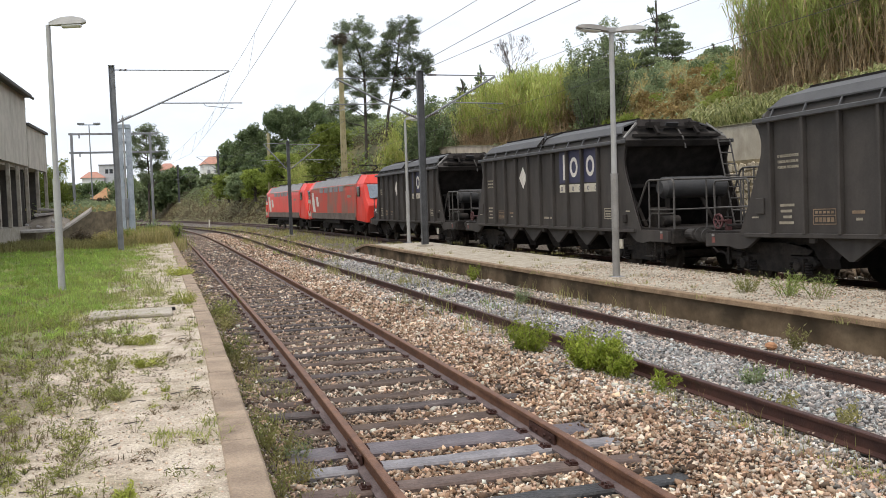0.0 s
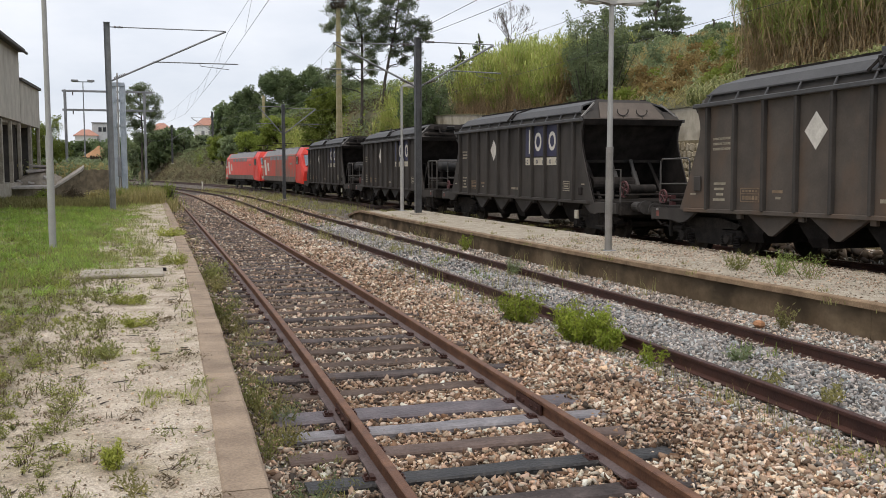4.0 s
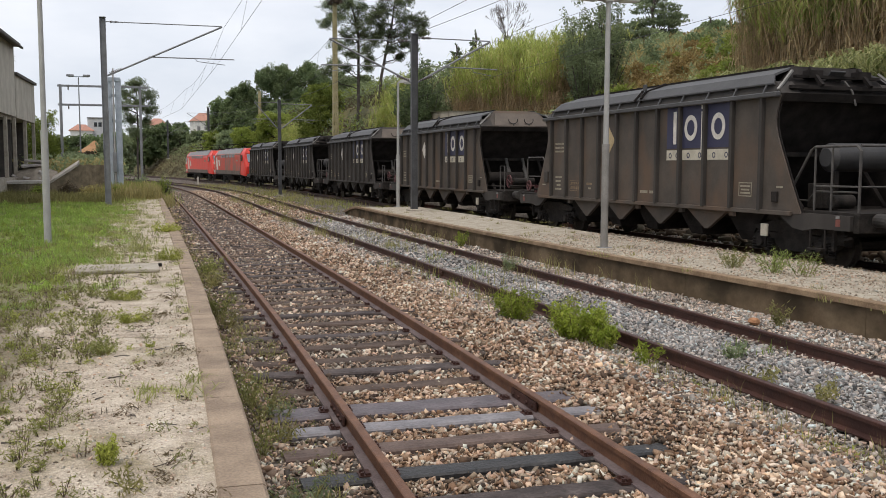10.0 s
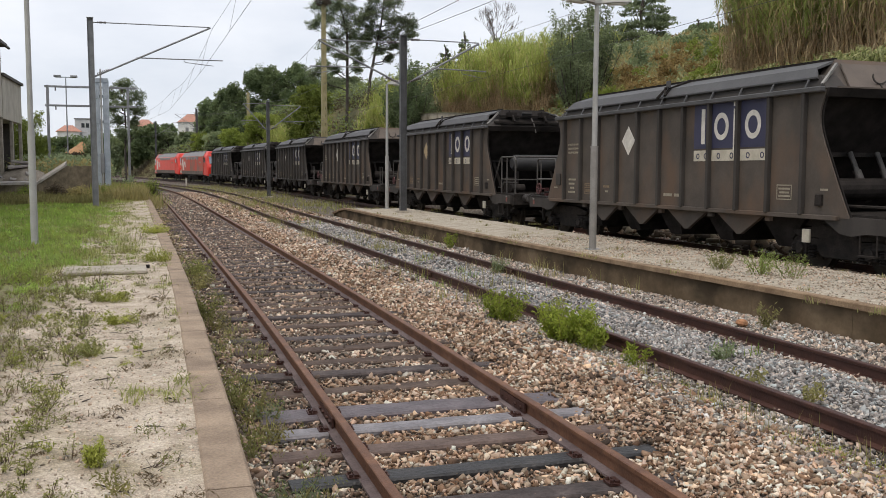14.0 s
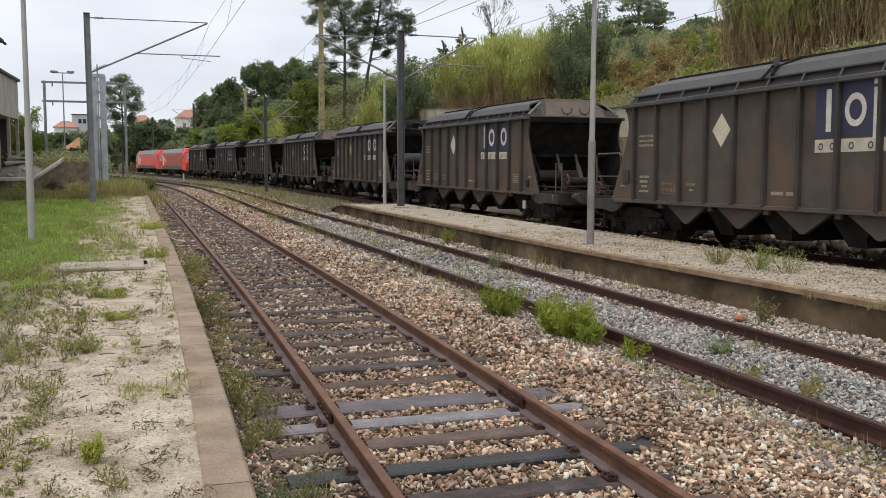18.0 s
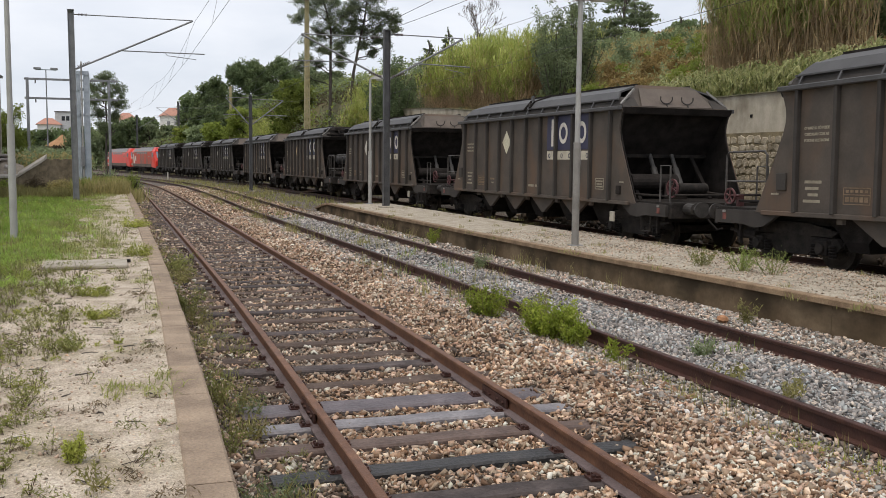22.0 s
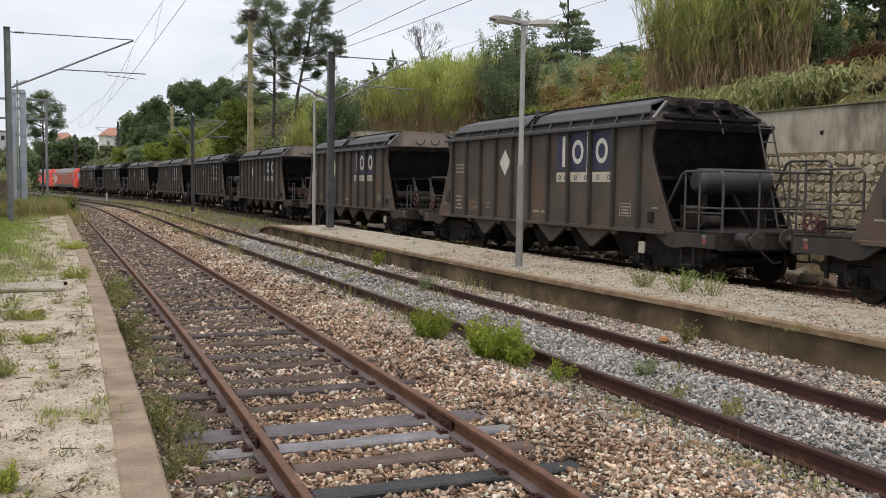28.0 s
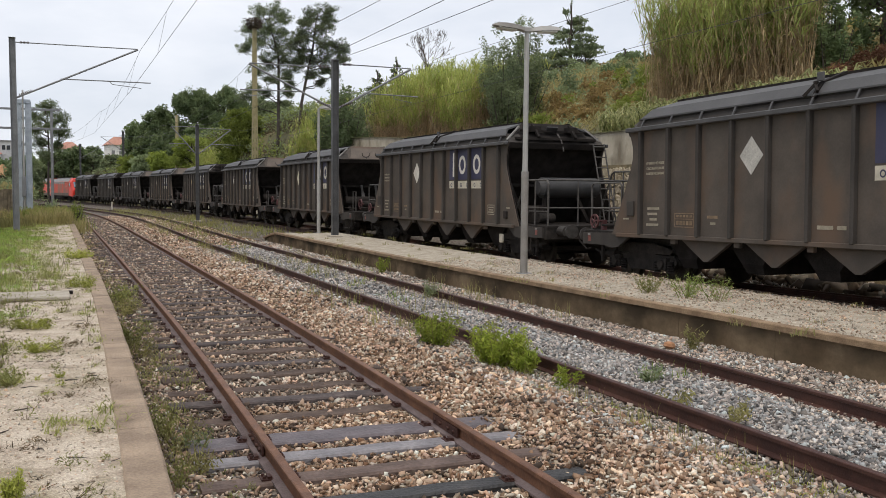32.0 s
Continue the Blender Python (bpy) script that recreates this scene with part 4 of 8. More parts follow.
        for k in range(5):
            table.box((5 - 1.28 - 0.11 * k, yy(0.004), 1.56), (0.07, 0.004, 0.05)).box((5 - 1.28 - 0.11 * k, yy(0.004), 1.415), (0.085, 0.004, 0.09))
        part("load_table", table, M_STENCIL, w, "small stencilled load table")
        for x, z, wide, tall in ((2.4, 1.55, 0.32, 0.06), (2.42, 1.42, 0.16, 0.05), (5.35, 1.40, 0.36, 0.07), (5.72, 1.40, 0.20, 0.07), (10.55, 1.62, 0.20, 0.04), (-0.62, 1.48, 0.22, 0.035)):
            part("marking_bar", MB().box((5 - x, yy(0.004), z), (wide, 0.004, tall)), M_STENCIL if x < 3 and z > 1.5 and x > 0 else M_CREAM, w)
        plate = MB()
        for z in (1.69, 1.41):
            plate.box((5 - 9.45, yy(0.004), z), (0.44, 0.004, 0.022))
        for x in (9.24, 9.66):
            plate.box((5 - x, yy(0.004), 1.55), (0.022, 0.004, 0.30))
        for z, wide in ((1.62, 0.34), (1.545, 0.28), (1.475, 0.34)):
            plate.box((5 - 9.45, yy(0.004), z), (wide, 0.004, 0.038))
        part("data_plate", plate, M_CREAM, w, "stencilled data plate in a frame")
        part("card_holder", MB().box((5 + 0.42, yy(0.02), 1.72), (0.26, 0.04, 0.34)), M_WAGOND, w, "dark card holder box", bevel=0.01)
        part("side_box", MB().box((5 - 10.45, yy(0.03), 1.42), (0.16, 0.06, 0.22)), M_DARK, w, bevel=0.01)
        part("brake_tag", MB().box((-5.05, s * 1.40, 0.72), (0.20, 0.05, 0.26)), M_STRIP, w, "pale brake plate", bevel=0.01)
        step = MB().tube([(-6.85, s * 1.42, 1.0), (-6.85, s * 1.42, 0.45)], 0.018).tube([(-6.45, s * 1.42, 1.0), (-6.45, s * 1.42, 0.45)], 0.018).box((-6.65, s * 1.42, 0.45), (0.42, 0.14, 0.03))
        part("foot_step", step, M_BOGIE, w)
    # rear end equipment
    if braked:
        part("air_tank", MB().cyl((-6.05, -0.85, 2.22), (-6.05, 0.75, 2.22), 0.29, 48).cyl((-6.05, -0.95, 2.22), (-6.05, -0.85, 2.22), 0.18, 48, 0.29).cyl((-6.05, 0.75, 2.22), (-6.05, 0.85, 2.22), 0.29, 48, 0.18), M_TANK, w, "black cylindrical air tank", smooth=False)
        for y in (-0.7, 0.7):
            part("tank_stand", MB().box((-6.15, y, 1.55), (0.10, 0.08, 0.80)), M_DARK, w)
        for y, top in ((-1.28, 2.70), (1.28, 2.42)):
            part("handrail", MB().tube([(-5.62, y, 1.18), (-5.62, y, 1.50), (-6.22, y, top - 0.06), (-6.34, y, top), (-7.42, y, top), (-7.52, y, top - 0.1), (-7.52, y, 1.18)], 0.026, 8), M_RAILING, w, "dark bent tubular handrail")
            part("rail_post", MB().tube([(-6.34, y, 1.18), (-6.34, y, top - 0.01)], 0.022).tube([(-6.80, y, 1.18), (-6.80, y, top - 0.01)], 0.022), M_RAILING, w)
            part("lower_rail", MB().tube([(-6.34, y, 1.66), (-7.52, y, 1.66)], 0.02), M_RAILING, w)
            part("inner_rail", MB().tube([(-5.7, y * 0.9, 1.36), (-6.0, y * 0.9, 1.36), (-6.2, y * 0.9, 1.55), (-7.3, y * 0.9, 1.55)], 0.02), M_RAILING, w)
        for z, r in ((2.42, 0.026), (1.66, 0.02)):
            part("end_rail", MB().tube([(-7.52, -1.28, z), (-7.52, 1.28, z)], r, 8), M_RAILING, w, "dark tubular end rail")
        for y in (-0.45, 0.45):
            part("rail_post", MB().tube([(-7.52, y, 1.18), (-7.52, y, 2.42)], 0.022), M_RAILING, w)
        part("valve_box", MB().box((-6.0, 0.85, 1.45), (0.4, 0.35, 0.5)).cyl((-6.5, 0.6, 1.35), (-6.5, 1.05, 1.35), 0.14, 12), M_BOGIE, w, bevel=0.015)
        lad = MB()
        for y in (-1.36, -1.02):
            lad.tube([(-6.35, y, 1.18), (-5.62, y, 3.55)], 0.022)
        for i in range(8):
            q = i / 7.5
            lad.tube([(-6.35 + 0.73 * q, -1.36, 1.25 + 2.37 * q), (-6.35 + 0.73 * q, -1.02, 1.25 + 2.37 * q)], 0.018)
        part("ladder", lad, M_RAILING, w, "thin steel ladder")
    else:
        for y in (-0.34, 0.26):
            part("slanted_cylinder", MB().cyl((-4.72, y, 2.34), (-4.92, y, 1.98), 0.05, 12).cyl((-4.92, y, 1.98), (-5.26, y, 1.40), 0.075, 14), M_RAILING, w, "slanting door cylinder")
        part("cross_tank", MB().cyl((-5.3, -0.1, 1.62), (-5.3, 1.12, 1.62), 0.21, 16), M_DARK, w, "dark air tank across the end")
        part("valve_box", MB().box((-6.45, 0.55, 1.42), (0.35, 0.4, 0.4)).cyl((-6.95, 0.1, 1.5), (-6.95, 0.82, 1.5), 0.13, 14), M_BOGIE, w, bevel=0.015)
        hand = ring_shape(MB(), -6.95, 1.50, 0.235, 0.195, 0.93, 0.97).cyl((-6.95, 0.80, 1.50), (-6.95, 0.97, 1.50), 0.03, 8)
        for a in range(4):
            hand.bar((-6.95, 0.95, 1.50), (-6.95 + 0.21 * math.cos(a * 1.571 + 0.4), 0.95, 1.50 + 0.21 * math.sin(a * 1.571 + 0.4)), 0.026)
        part("hand_wheel", hand, M_REDWHEEL, w, "dull red hand brake wheel")
        for y in (-1.25, 1.25):
            part("handrail", MB().tube([(-7.35, y, 1.18), (-7.35, y, 2.05), (-6.95, y, 2.05), (-6.95, y, 1.18)], 0.022, 8), M_RAILING, w, "dark tubular handrail")
        part("pipe_run", MB().tube([(-5.6, 1.2, 1.32), (-7.2, 1.2, 1.32)], 0.03).tube([(-5.6, -0.6, 1.38), (-7.2, -0.6, 1.30)], 0.03).tube([(-7.3, -1.1, 1.35), (-7.3, 1.1, 1.35)], 0.028), M_BOGIE, w)
    hand = ring_shape(MB(), 7.36, 1.40, 0.18, 0.148, 1.20, 1.235).cyl((7.36, 0.95, 1.40), (7.36, 1.235, 1.40), 0.028, 8).box((7.36, 0.98, 1.28), (0.12, 0.10, 0.30))
    for a in range(5):
        hand.bar((7.36, 1.22, 1.40), (7.36 + 0.165 * math.cos(a * 1.257 + 0.4), 1.22, 1.40 + 0.165 * math.sin(a * 1.257 + 0.4)), 0.024)
    part("hand_wheel", hand, M_REDWHEEL, w, "dull red hand brake wheel")
    for y in (-1.2, 1.2):
        part("front_rail", MB().tube([(7.52, y, 1.18), (7.52, y, 2.26), (7.44, y, 2.34), (6.3, y, 2.34), (6.22, y, 2.26), (6.22, y, 1.18)], 0.022, 8), M_RAILING, w, "dark tubular handrail")
        part("front_mid_rail", MB().tube([(6.22, y, 1.72), (7.52, y, 1.72)], 0.018, 6), M_RAILING, w)
    part("front_gear", MB().cyl((5.9, -0.8, 1.55), (5.9, 0.9, 1.55), 0.2, 14).box((6.6, 0.4, 1.4), (0.4, 0.5, 0.45)).tube([(5.6, 1.1, 1.3), (7.2, 1.1, 1.3)], 0.03), M_DARK, w)
    widen(w)
    return w


LOCO_BOGIE = bogie_shapes(2.6)


def locomotive(dusty):
    """A red electric locomotive with two cabs."""
    paint = M_LDUST if dusty else M_LRED
    w = empty("locomotive")
    tagged(w, "dusty red electric locomotive with grey roof" if dusty else "bright red electric locomotive with grey roof and white nose", "locomotive", "locomotives of the train")
    L = 9.3
    prof = [(-1.45, 1.05), (1.45, 1.05), (1.48, 1.5), (1.48, 2.9), (1.42, 3.25), (-1.42, 3.25), (-1.48, 2.9), (-1.48, 1.5)]
    part("body", MB().prism(prof, -L + 2.1, L - 2.1, "x"), paint, w, bevel=0.03)
    for e in (1, -1):
        cab = []
        for x, sc, zt, zb in ((L - 2.1, 1.0, 3.25, 1.0), (L - 0.75, 0.985, 3.25, 0.95), (L - 0.30, 0.96, 2.3, 0.9), (L, 0.92, 1.9, 0.9)):
            cab.append([(e * x, -1.46 * sc, zb), (e * x, 1.46 * sc, zb), (e * x, 1.46 * sc, zt - 0.5), (e * (x - 0.0), 1.36 * sc, zt), (e * x, -1.36 * sc, zt), (e * x, -1.46 * sc, zt - 0.5)])
        part("cab", MB().loft(cab), M_LRED, w, "bright red cab", bevel=0.03)
        part("cab_roof", MB().loft([[(e * (L - 2.4), -1.36, 3.25), (e * (L - 2.4), 1.36, 3.25), (e * (L - 2.4), 1.05, 3.78), (e * (L - 2.4), -1.05, 3.78)], [(e * (L - 0.70), -1.33, 3.22), (e * (L - 0.70), 1.33, 3.22), (e * (L - 1.0), 1.05, 3.70), (e * (L - 1.0), -1.05, 3.70)]]), M_LRED, w, "red cab roof")
        part("windscreen", MB().add([(e * (L - 0.70), -1.15, 3.16), (e * (L - 0.70), 1.15, 3.16), (e * (L - 0.24), 1.12, 2.32), (e * (L - 0.24), -1.12, 2.32)], [(0, 1, 2, 3)]), M_SCREEN, w, "sky-reflecting windscreen")
        for s in (1, -1):
            part("side_window", MB().box((e * (L - 1.45), s * 1.475, 2.75), (0.65, 0.03, 0.6)), M_GLASS, w, bevel=0.01)
            part("cab_door", MB().box((e * (L - 2.25), s * 1.482, 2.15), (0.62, 0.02, 1.9)), paint, w, bevel=0.008)
            part("headlight", MB().cyl((e * (L - 0.05), s * 0.85, 1.55), (e * (L + 0.03), s * 0.85, 1.55), 0.14, 14), M_LENS, w)
            part("buffer", MB().cyl((e * L, s * 0.975, 1.04), (e * (L + 0.45), s * 0.975, 1.04), 0.12, 12).cyl((e * (L + 0.45), s * 0.975, 1.04), (e * (L + 0.5), s * 0.975, 1.04), 0.25, 18), M_BOGIE, w)
        part("nose_panel", MB().box((e * (L + 0.0), 0, 1.35), (0.06, 1.5, 0.6)), M_WHITE if not dusty else M_LRED, w, bevel=0.01)
        if e > 0:
            for s in (1, -1):
                part("nose_flank", MB().box((L - 1.45, s * 1.468, 1.78), (1.25, 0.03, 1.2)), M_STRIP, w, "cream painted cab flank", bevel=0.008)
                part("flank_mark", MB().tube([(L - 1.15, s * 1.488, 2.15), (L - 1.15, s * 1.488, 1.65), (L - 1.45, s * 1.488, 1.45), (L - 1.75, s * 1.488, 1.65), (L - 1.75, s * 1.488, 2.15)], 0.06, 6), M_LRED, w, "red curved mark")
        part("plough", MB().box((e * (L - 0.2), 0, 0.55), (0.3, 2.5, 0.5)), M_DARK, w, bevel=0.03)
    part("roof", MB().prism([(-1.40, 3.25), (1.40, 3.25), (1.15, 3.72), (-1.15, 3.72)], -L + 2.4, L - 2.4, "x"), M_LGREY, w, "grey ribbed roof")
    for x in (-4.6, -1.9, 0.8, 3.6):
        part("roof_hatch", MB().box((x, 0, 3.78), (1.6, 1.8, 0.14)), M_LGREY, w, bevel=0.03)
    for x in (-5.6, 5.6):
        pg = MB().box((x, 0, 3.95), (1.6, 1.3, 0.08)).tube([(x + 0.7, 0, 4.0), (x - 0.7, 0, 4.25)], 0.04).tube([(x - 0.7, 0, 4.25), (x + 0.5, 0, 4.42)], 0.035).tube([(x + 0.5, -0.8, 4.42), (x + 0.5, 0.8, 4.42)], 0.03)
        part("pantograph", pg, M_DARK, w, "folded pantograph")
        for y in (-0.5, 0.5):
            part("insulator", MB().cyl((x + 0.5, y, 3.72), (x + 0.5, y, 3.95), 0.08, 10), M_INSUL, w)
    for s in (1, -1):
        for i in range(5):
            part("side_grille", MB().box((-3.2 + 1.6 * i, s * 1.47, 3.02), (1.2, 0.05, 0.36)), M_LGREY, w, bevel=0.01)
        part("white_stripe", MB().box((0, s * 1.462, 3.17), (13.6, 0.03, 0.06)), M_CREAM, w, "thin pale line under the roof")
        part("dusty_skirt", MB().box((0, s * 1.475, 1.24), (14.0, 0.05, 0.42)), M_LSKIRT, w, "brown-grey dusty lower skirt", bevel=0.01)
        mk = MB().prism([(L - 2.9, 1.5), (L - 3.8, 1.5), (L - 3.2, 2.9), (L - 2.3, 2.9)], s * 1.482, s * 1.492, "y")
        mk.prism([(L - 4.3, 1.9), (L - 5.0, 1.9), (L - 4.7, 2.6), (L - 4.0, 2.6)], s * 1.482, s * 1.492, "y")
        part("white_emblem", mk, M_WHITE, w, "large white emblem shapes")
        part("number_bar", MB().box((-5.4, s * 1.485, 2.5), (0.9, 0.012, 0.16)), M_CREAM, w)
        part("skirt", MB().box((0, s * 1.40, 0.93), (4.5, 0.08, 0.34)), M_DARK, w, bevel=0.02)
    part("underframe", MB().box((0, 0, 0.95), (17.6, 2.5, 0.25)), M_DARK, w)
    part("transformer", MB().box((0, 0, 0.62), (3.8, 2.3, 0.5)), M_DARK, w, bevel=0.04)
    for e in (-4.95, 4.95):
        add_bogie(w, e, LOCO_BOGIE, 2.6, 0.46)
    widen(w)
    return w


PITCH = 16.45
SLACK = {1: 0.0, 2: 0.0, 3: 0.13, 4: 0.0, 5: -0.27, 6: -0.34, 7: -0.65, 8: -0.75, 9: -1.10}
BRAKED = (1, 2, 5, 8)
wagon_b = hopper_wagon(False)
wagon_a = hopper_wagon(True)
TRAIN = []                          # thing, its place behind the fourth wagon's mark in metres
made = {True: False, False: False}
for number in range(1, 10):
    kind = number in BRAKED
    if not made[kind]:
        made[kind], ob = True, (wagon_a if kind else wagon_b)
    else:
        ob = copy_thing(wagon_a if kind else wagon_b, Matrix())
    TRAIN.append((ob, -PITCH * (number - 4) + SLACK[number] - 1.5))
lead, second = locomotive(False), locomotive(True)
TRAIN.append((second, PITCH * 3 - 1.5 + 8.2 + 9.8))
TRAIN.append((lead, PITCH * 3 - 1.5 + 8.2 + 9.8 + 19.5))
for number, paint in ((5, mat("tan_dirty_sign", (0.36, 0.27, 0.15), (0.48, 0.37, 0.22), 3, 0.7, 0.1)), (7, mat("cream_dirty_sign", (0.52, 0.49, 0.36), (0.64, 0.60, 0.46), 3, 0.7, 0.1)), (9, mat("grey_dirty_sign", (0.36, 0.35, 0.32), (0.52, 0.50, 0.46), 3, 0.7, 0.1))):
    for p in TRAIN[number - 1][0].children_recursive:
        if p.name.startswith("diamond_sign"):       # weathered signs
            p.material_slots[0].link = "OBJECT"
            p.material_slots[0].material = paint
for ob, _ in TRAIN[:3]:             # the first wagons are sootier
    tagged(ob, ob["label"].replace("brown-grey", "sooty black-grey"))
    for p in ob.children_recursive:
        if p.data and p.data.materials and p.data.materials[0] == M_WAGON:
            p.material_slots[0].link = "OBJECT"
            p.material_slots[0].material = M_WAGOND


# ---- lamps, masts, wires ----
def platform_lamp(x, y, z, top, arms, label):
    """A two-piece tubular post with one or two flat lantern heads."""
    lp = empty("platform_lamp", pose(x, y, z))
    tagged(lp, label, "lamp post", "platform lamps")
    h = top - z
    part("post", MB().cyl((0, 0, 0), (0, 0, h * 0.42), 0.078, 16).cyl((0, 0, h * 0.42), (0, 0, h * 0.425), 0.085, 16), M_LAMPLOW if len(arms) > 1 else M_LAMPPOST, lp, smooth=False)
    part("upper_post", MB().cyl((0, 0, h * 0.425), (0, 0, h), 0.06, 14, 0.05), M_LAMPPOST, lp)
    part("base_plate", MB().box((0, 0, 0.012), (0.26, 0.26, 0.03)), M_MAST, lp, bevel=0.006)
    if len(arms) > 1:
        part("post_cap", MB().box((0, 0, h + 0.02), (0.20, 0.14, 0.12)), M_LAMPPOST, lp, bevel=0.02)
    slim = 1.0 if len(arms) == 1 else 0.62
    for d in arms:
        q = pose(0, 0, h, 0, -4 if d > 0 else 4, 0) @ Matrix.Diagonal((1, 1, slim, 1))
        head = MB().loft([[(d * a, -w, zz) for a, w, zz in r] + [(d * a, w, zz) for a, w, zz in reversed(r)] for r in
                          ([(0.02, 0.05, -0.01), (0.02, 0.05, 0.05)], [(0.14, 0.10, -0.02), (0.14, 0.07, 0.10)], [(0.30, 0.14, -0.02), (0.30, 0.09, 0.145)], [(0.52, 0.14, -0.02), (0.52, 0.09, 0.15)], [(0.70, 0.12, -0.01), (0.70, 0.08, 0.115)], [(0.79, 0.06, 0.01), (0.79, 0.05, 0.06)])])
        hd = part("lantern", head, M_LAMPPOST if d > 0 else M_LAMPLOW, lp, "pale flat lantern head" if d > 0 else "darker grey flat lantern head", at=q)
        part("lens", MB().box((d * 0.48, 0, -0.045), (0.42, 0.22, 0.07)), M_LENS, hd, bevel=0.025)
    return lp


platform_lamp(-2.76, 22.1, 0.31, 6.18, (1,), "tall pale steel lamp post with single lantern in the grass")
platform_lamp(8.80, 18.1, 0.31, 5.52, (1, -1), "grey steel lamp post with two lanterns on the island platform")
platform_lamp(8.98, 38.1, 0.30, 5.50, (1,), "thin pale lamp post with one lantern on the island platform")


def cantilever(parent, d, reach, ztop, zlow, zreg):
    """A catenary bracket: top tie, sloping strut, registration arm and insulators. d: side."""
    part("top_tie", MB().tube([(d * 0.12, 0, ztop), (d * reach, 0, ztop - 0.02)], 0.022, 8), M_MAST, parent)
    part("strut", MB().tube([(d * 0.12, 0, zlow), (d * reach, 0, ztop - 0.04)], 0.038, 8), M_MAST, parent, "sloping tubular strut")
    k = 0.37
    zz = zlow + (ztop - zlow) * k
    part("registration_arm", MB().tube([(d * reach * k, 0, zz), (d * reach * 1.10, 0, zreg)], 0.024, 8), M_MAST, parent)
    part("steady_arm", MB().tube([(d * reach * 0.76, 0, zreg + 0.02), (d * reach * 0.78, 0, zreg - 0.12), (d * reach * 1.02, 0, zreg - 0.24)], 0.014, 6), M_MAST, parent)
    for a, b in (((0.30, ztop), (0.66, ztop)), ((0.22, zlow + (ztop - zlow) * 0.05), (0.72, zlow + (ztop - zlow) * 0.145))):
        ins = MB()
        for i in range(7):
            t = i / 7
            p = (d * (a[0] + (b[0] - a[0]) * t), 0, a[1] + (b[1] - a[1]) * t)
            q = (d * (a[0] + (b[0] - a[0]) * (t + 0.07)), 0, a[1] + (b[1] - a[1]) * (t + 0.07))
            ins.cyl(p, q, 0.048, 10)
        part("insulator", ins, M_INSUL, parent, "ribbed brown insulator")


def catenary_mast(x, y, z, top, w, brackets, label, lean=0.0, steel=M_MASTD):
    """An H-section mast with its brackets."""
    m = empty("catenary_mast", pose(x, y, z, 0, lean, 0))
    tagged(m, label, "catenary mast", "catenary masts")
    h = top - z
    a, b, c = w / 2, w / 2 - 0.016, 0.006
    H = MB().prism([(-a, -a), (-b, -a), (-b, -c), (b, -c), (b, -a), (a, -a), (a, a), (b, a), (b, c), (-b, c), (-b, a), (-a, a)], 0, h, "z")
    part("mast", H, steel, m)
    part("footing", MB().box((0, 0, 0.04), (w + 0.28, w + 0.28, 0.12)), M_CONC, m, "concrete footing", bevel=0.02)
    part("mast_cap", MB().box((0, 0, h + 0.01), (w + 0.02, w + 0.02, 0.02)), M_MAST, m)
    for b in brackets:
        cantilever(m, *b)
    return m


catenary_mast(-2.80, 42.1, 0.2, 8.22, 0.24, [(1, 4.90, 7.85, 5.60, 6.42)], "tall grey steel catenary mast with one long bracket", -0.25, M_MAST)
catenary_mast(8.84, 34.8, 0.28, 7.05, 0.24, [(1, 3.05, 6.63, 4.95, 5.52), (-1, 3.25, 6.50, 4.95, 5.50)], "dark grey catenary mast with brackets over both tracks")
catenary_mast(7.10, 66.6, -0.15, 6.60, 0.22, [(1, 2.3, 6.5, 4.75, 5.4), (-1, 1.7, 6.6, 4.75, 5.4)], "dark catenary mast with two brackets beyond the platform")
catenary_mast(4.70, 140, 3.0, 10.3, 0.3, [(-1, 3.0, 6.5, 4.6, 5.3)], "far dark catenary mast by the curve")
catenary_mast(-1.2, 165, 3.0, 9.5, 0.3, [(1, 3.0, 6.0, 4.2, 4.9)], "far dark catenary mast by the curve")


def steel_twin():
    t = empty("steel_twin_post", pose(-3.25, 55.4, 0.28))
    tagged(t, "pair of bluish galvanised steel columns joined by battens", "steel post")
    for x in (-0.24, 0.24):
        part("column", MB().prism([(x - 0.16, -0.16), (x - 0.13, -0.16), (x - 0.13, -0.13), (x + 0.13, -0.13), (x + 0.13, -0.16), (x + 0.16, -0.16), (x + 0.16, 0.16), (x - 0.16, 0.16)], 0, 6.5, "z"), M_GALV, t)
        part("base_plate", MB().box((x, 0, 0.02), (0.36, 0.4, 0.05)), M_GALV, t, bevel=0.01)
    for z in (0.6, 4.2, 5.6):
        part("batten", MB().box((0, -0.15, z), (0.62, 0.02, 0.16)), M_GALV, t)
    part("head_beam", MB().box((0, 0, 6.5), (0.72, 0.36, 0.22)), M_GALV, t, bevel=0.01)
    part("pipe", MB().cyl((0, -0.22, 0), (0, -0.22, 7.1), 0.045, 8), M_LAMPPOST, t, "pale conduit pipe")
    part("cabinet", MB().box((0, -0.26, 1.9), (0.20, 0.14, 1.1)), M_MAST, t, "dark grey switch cabinet", bevel=0.015)


steel_twin()


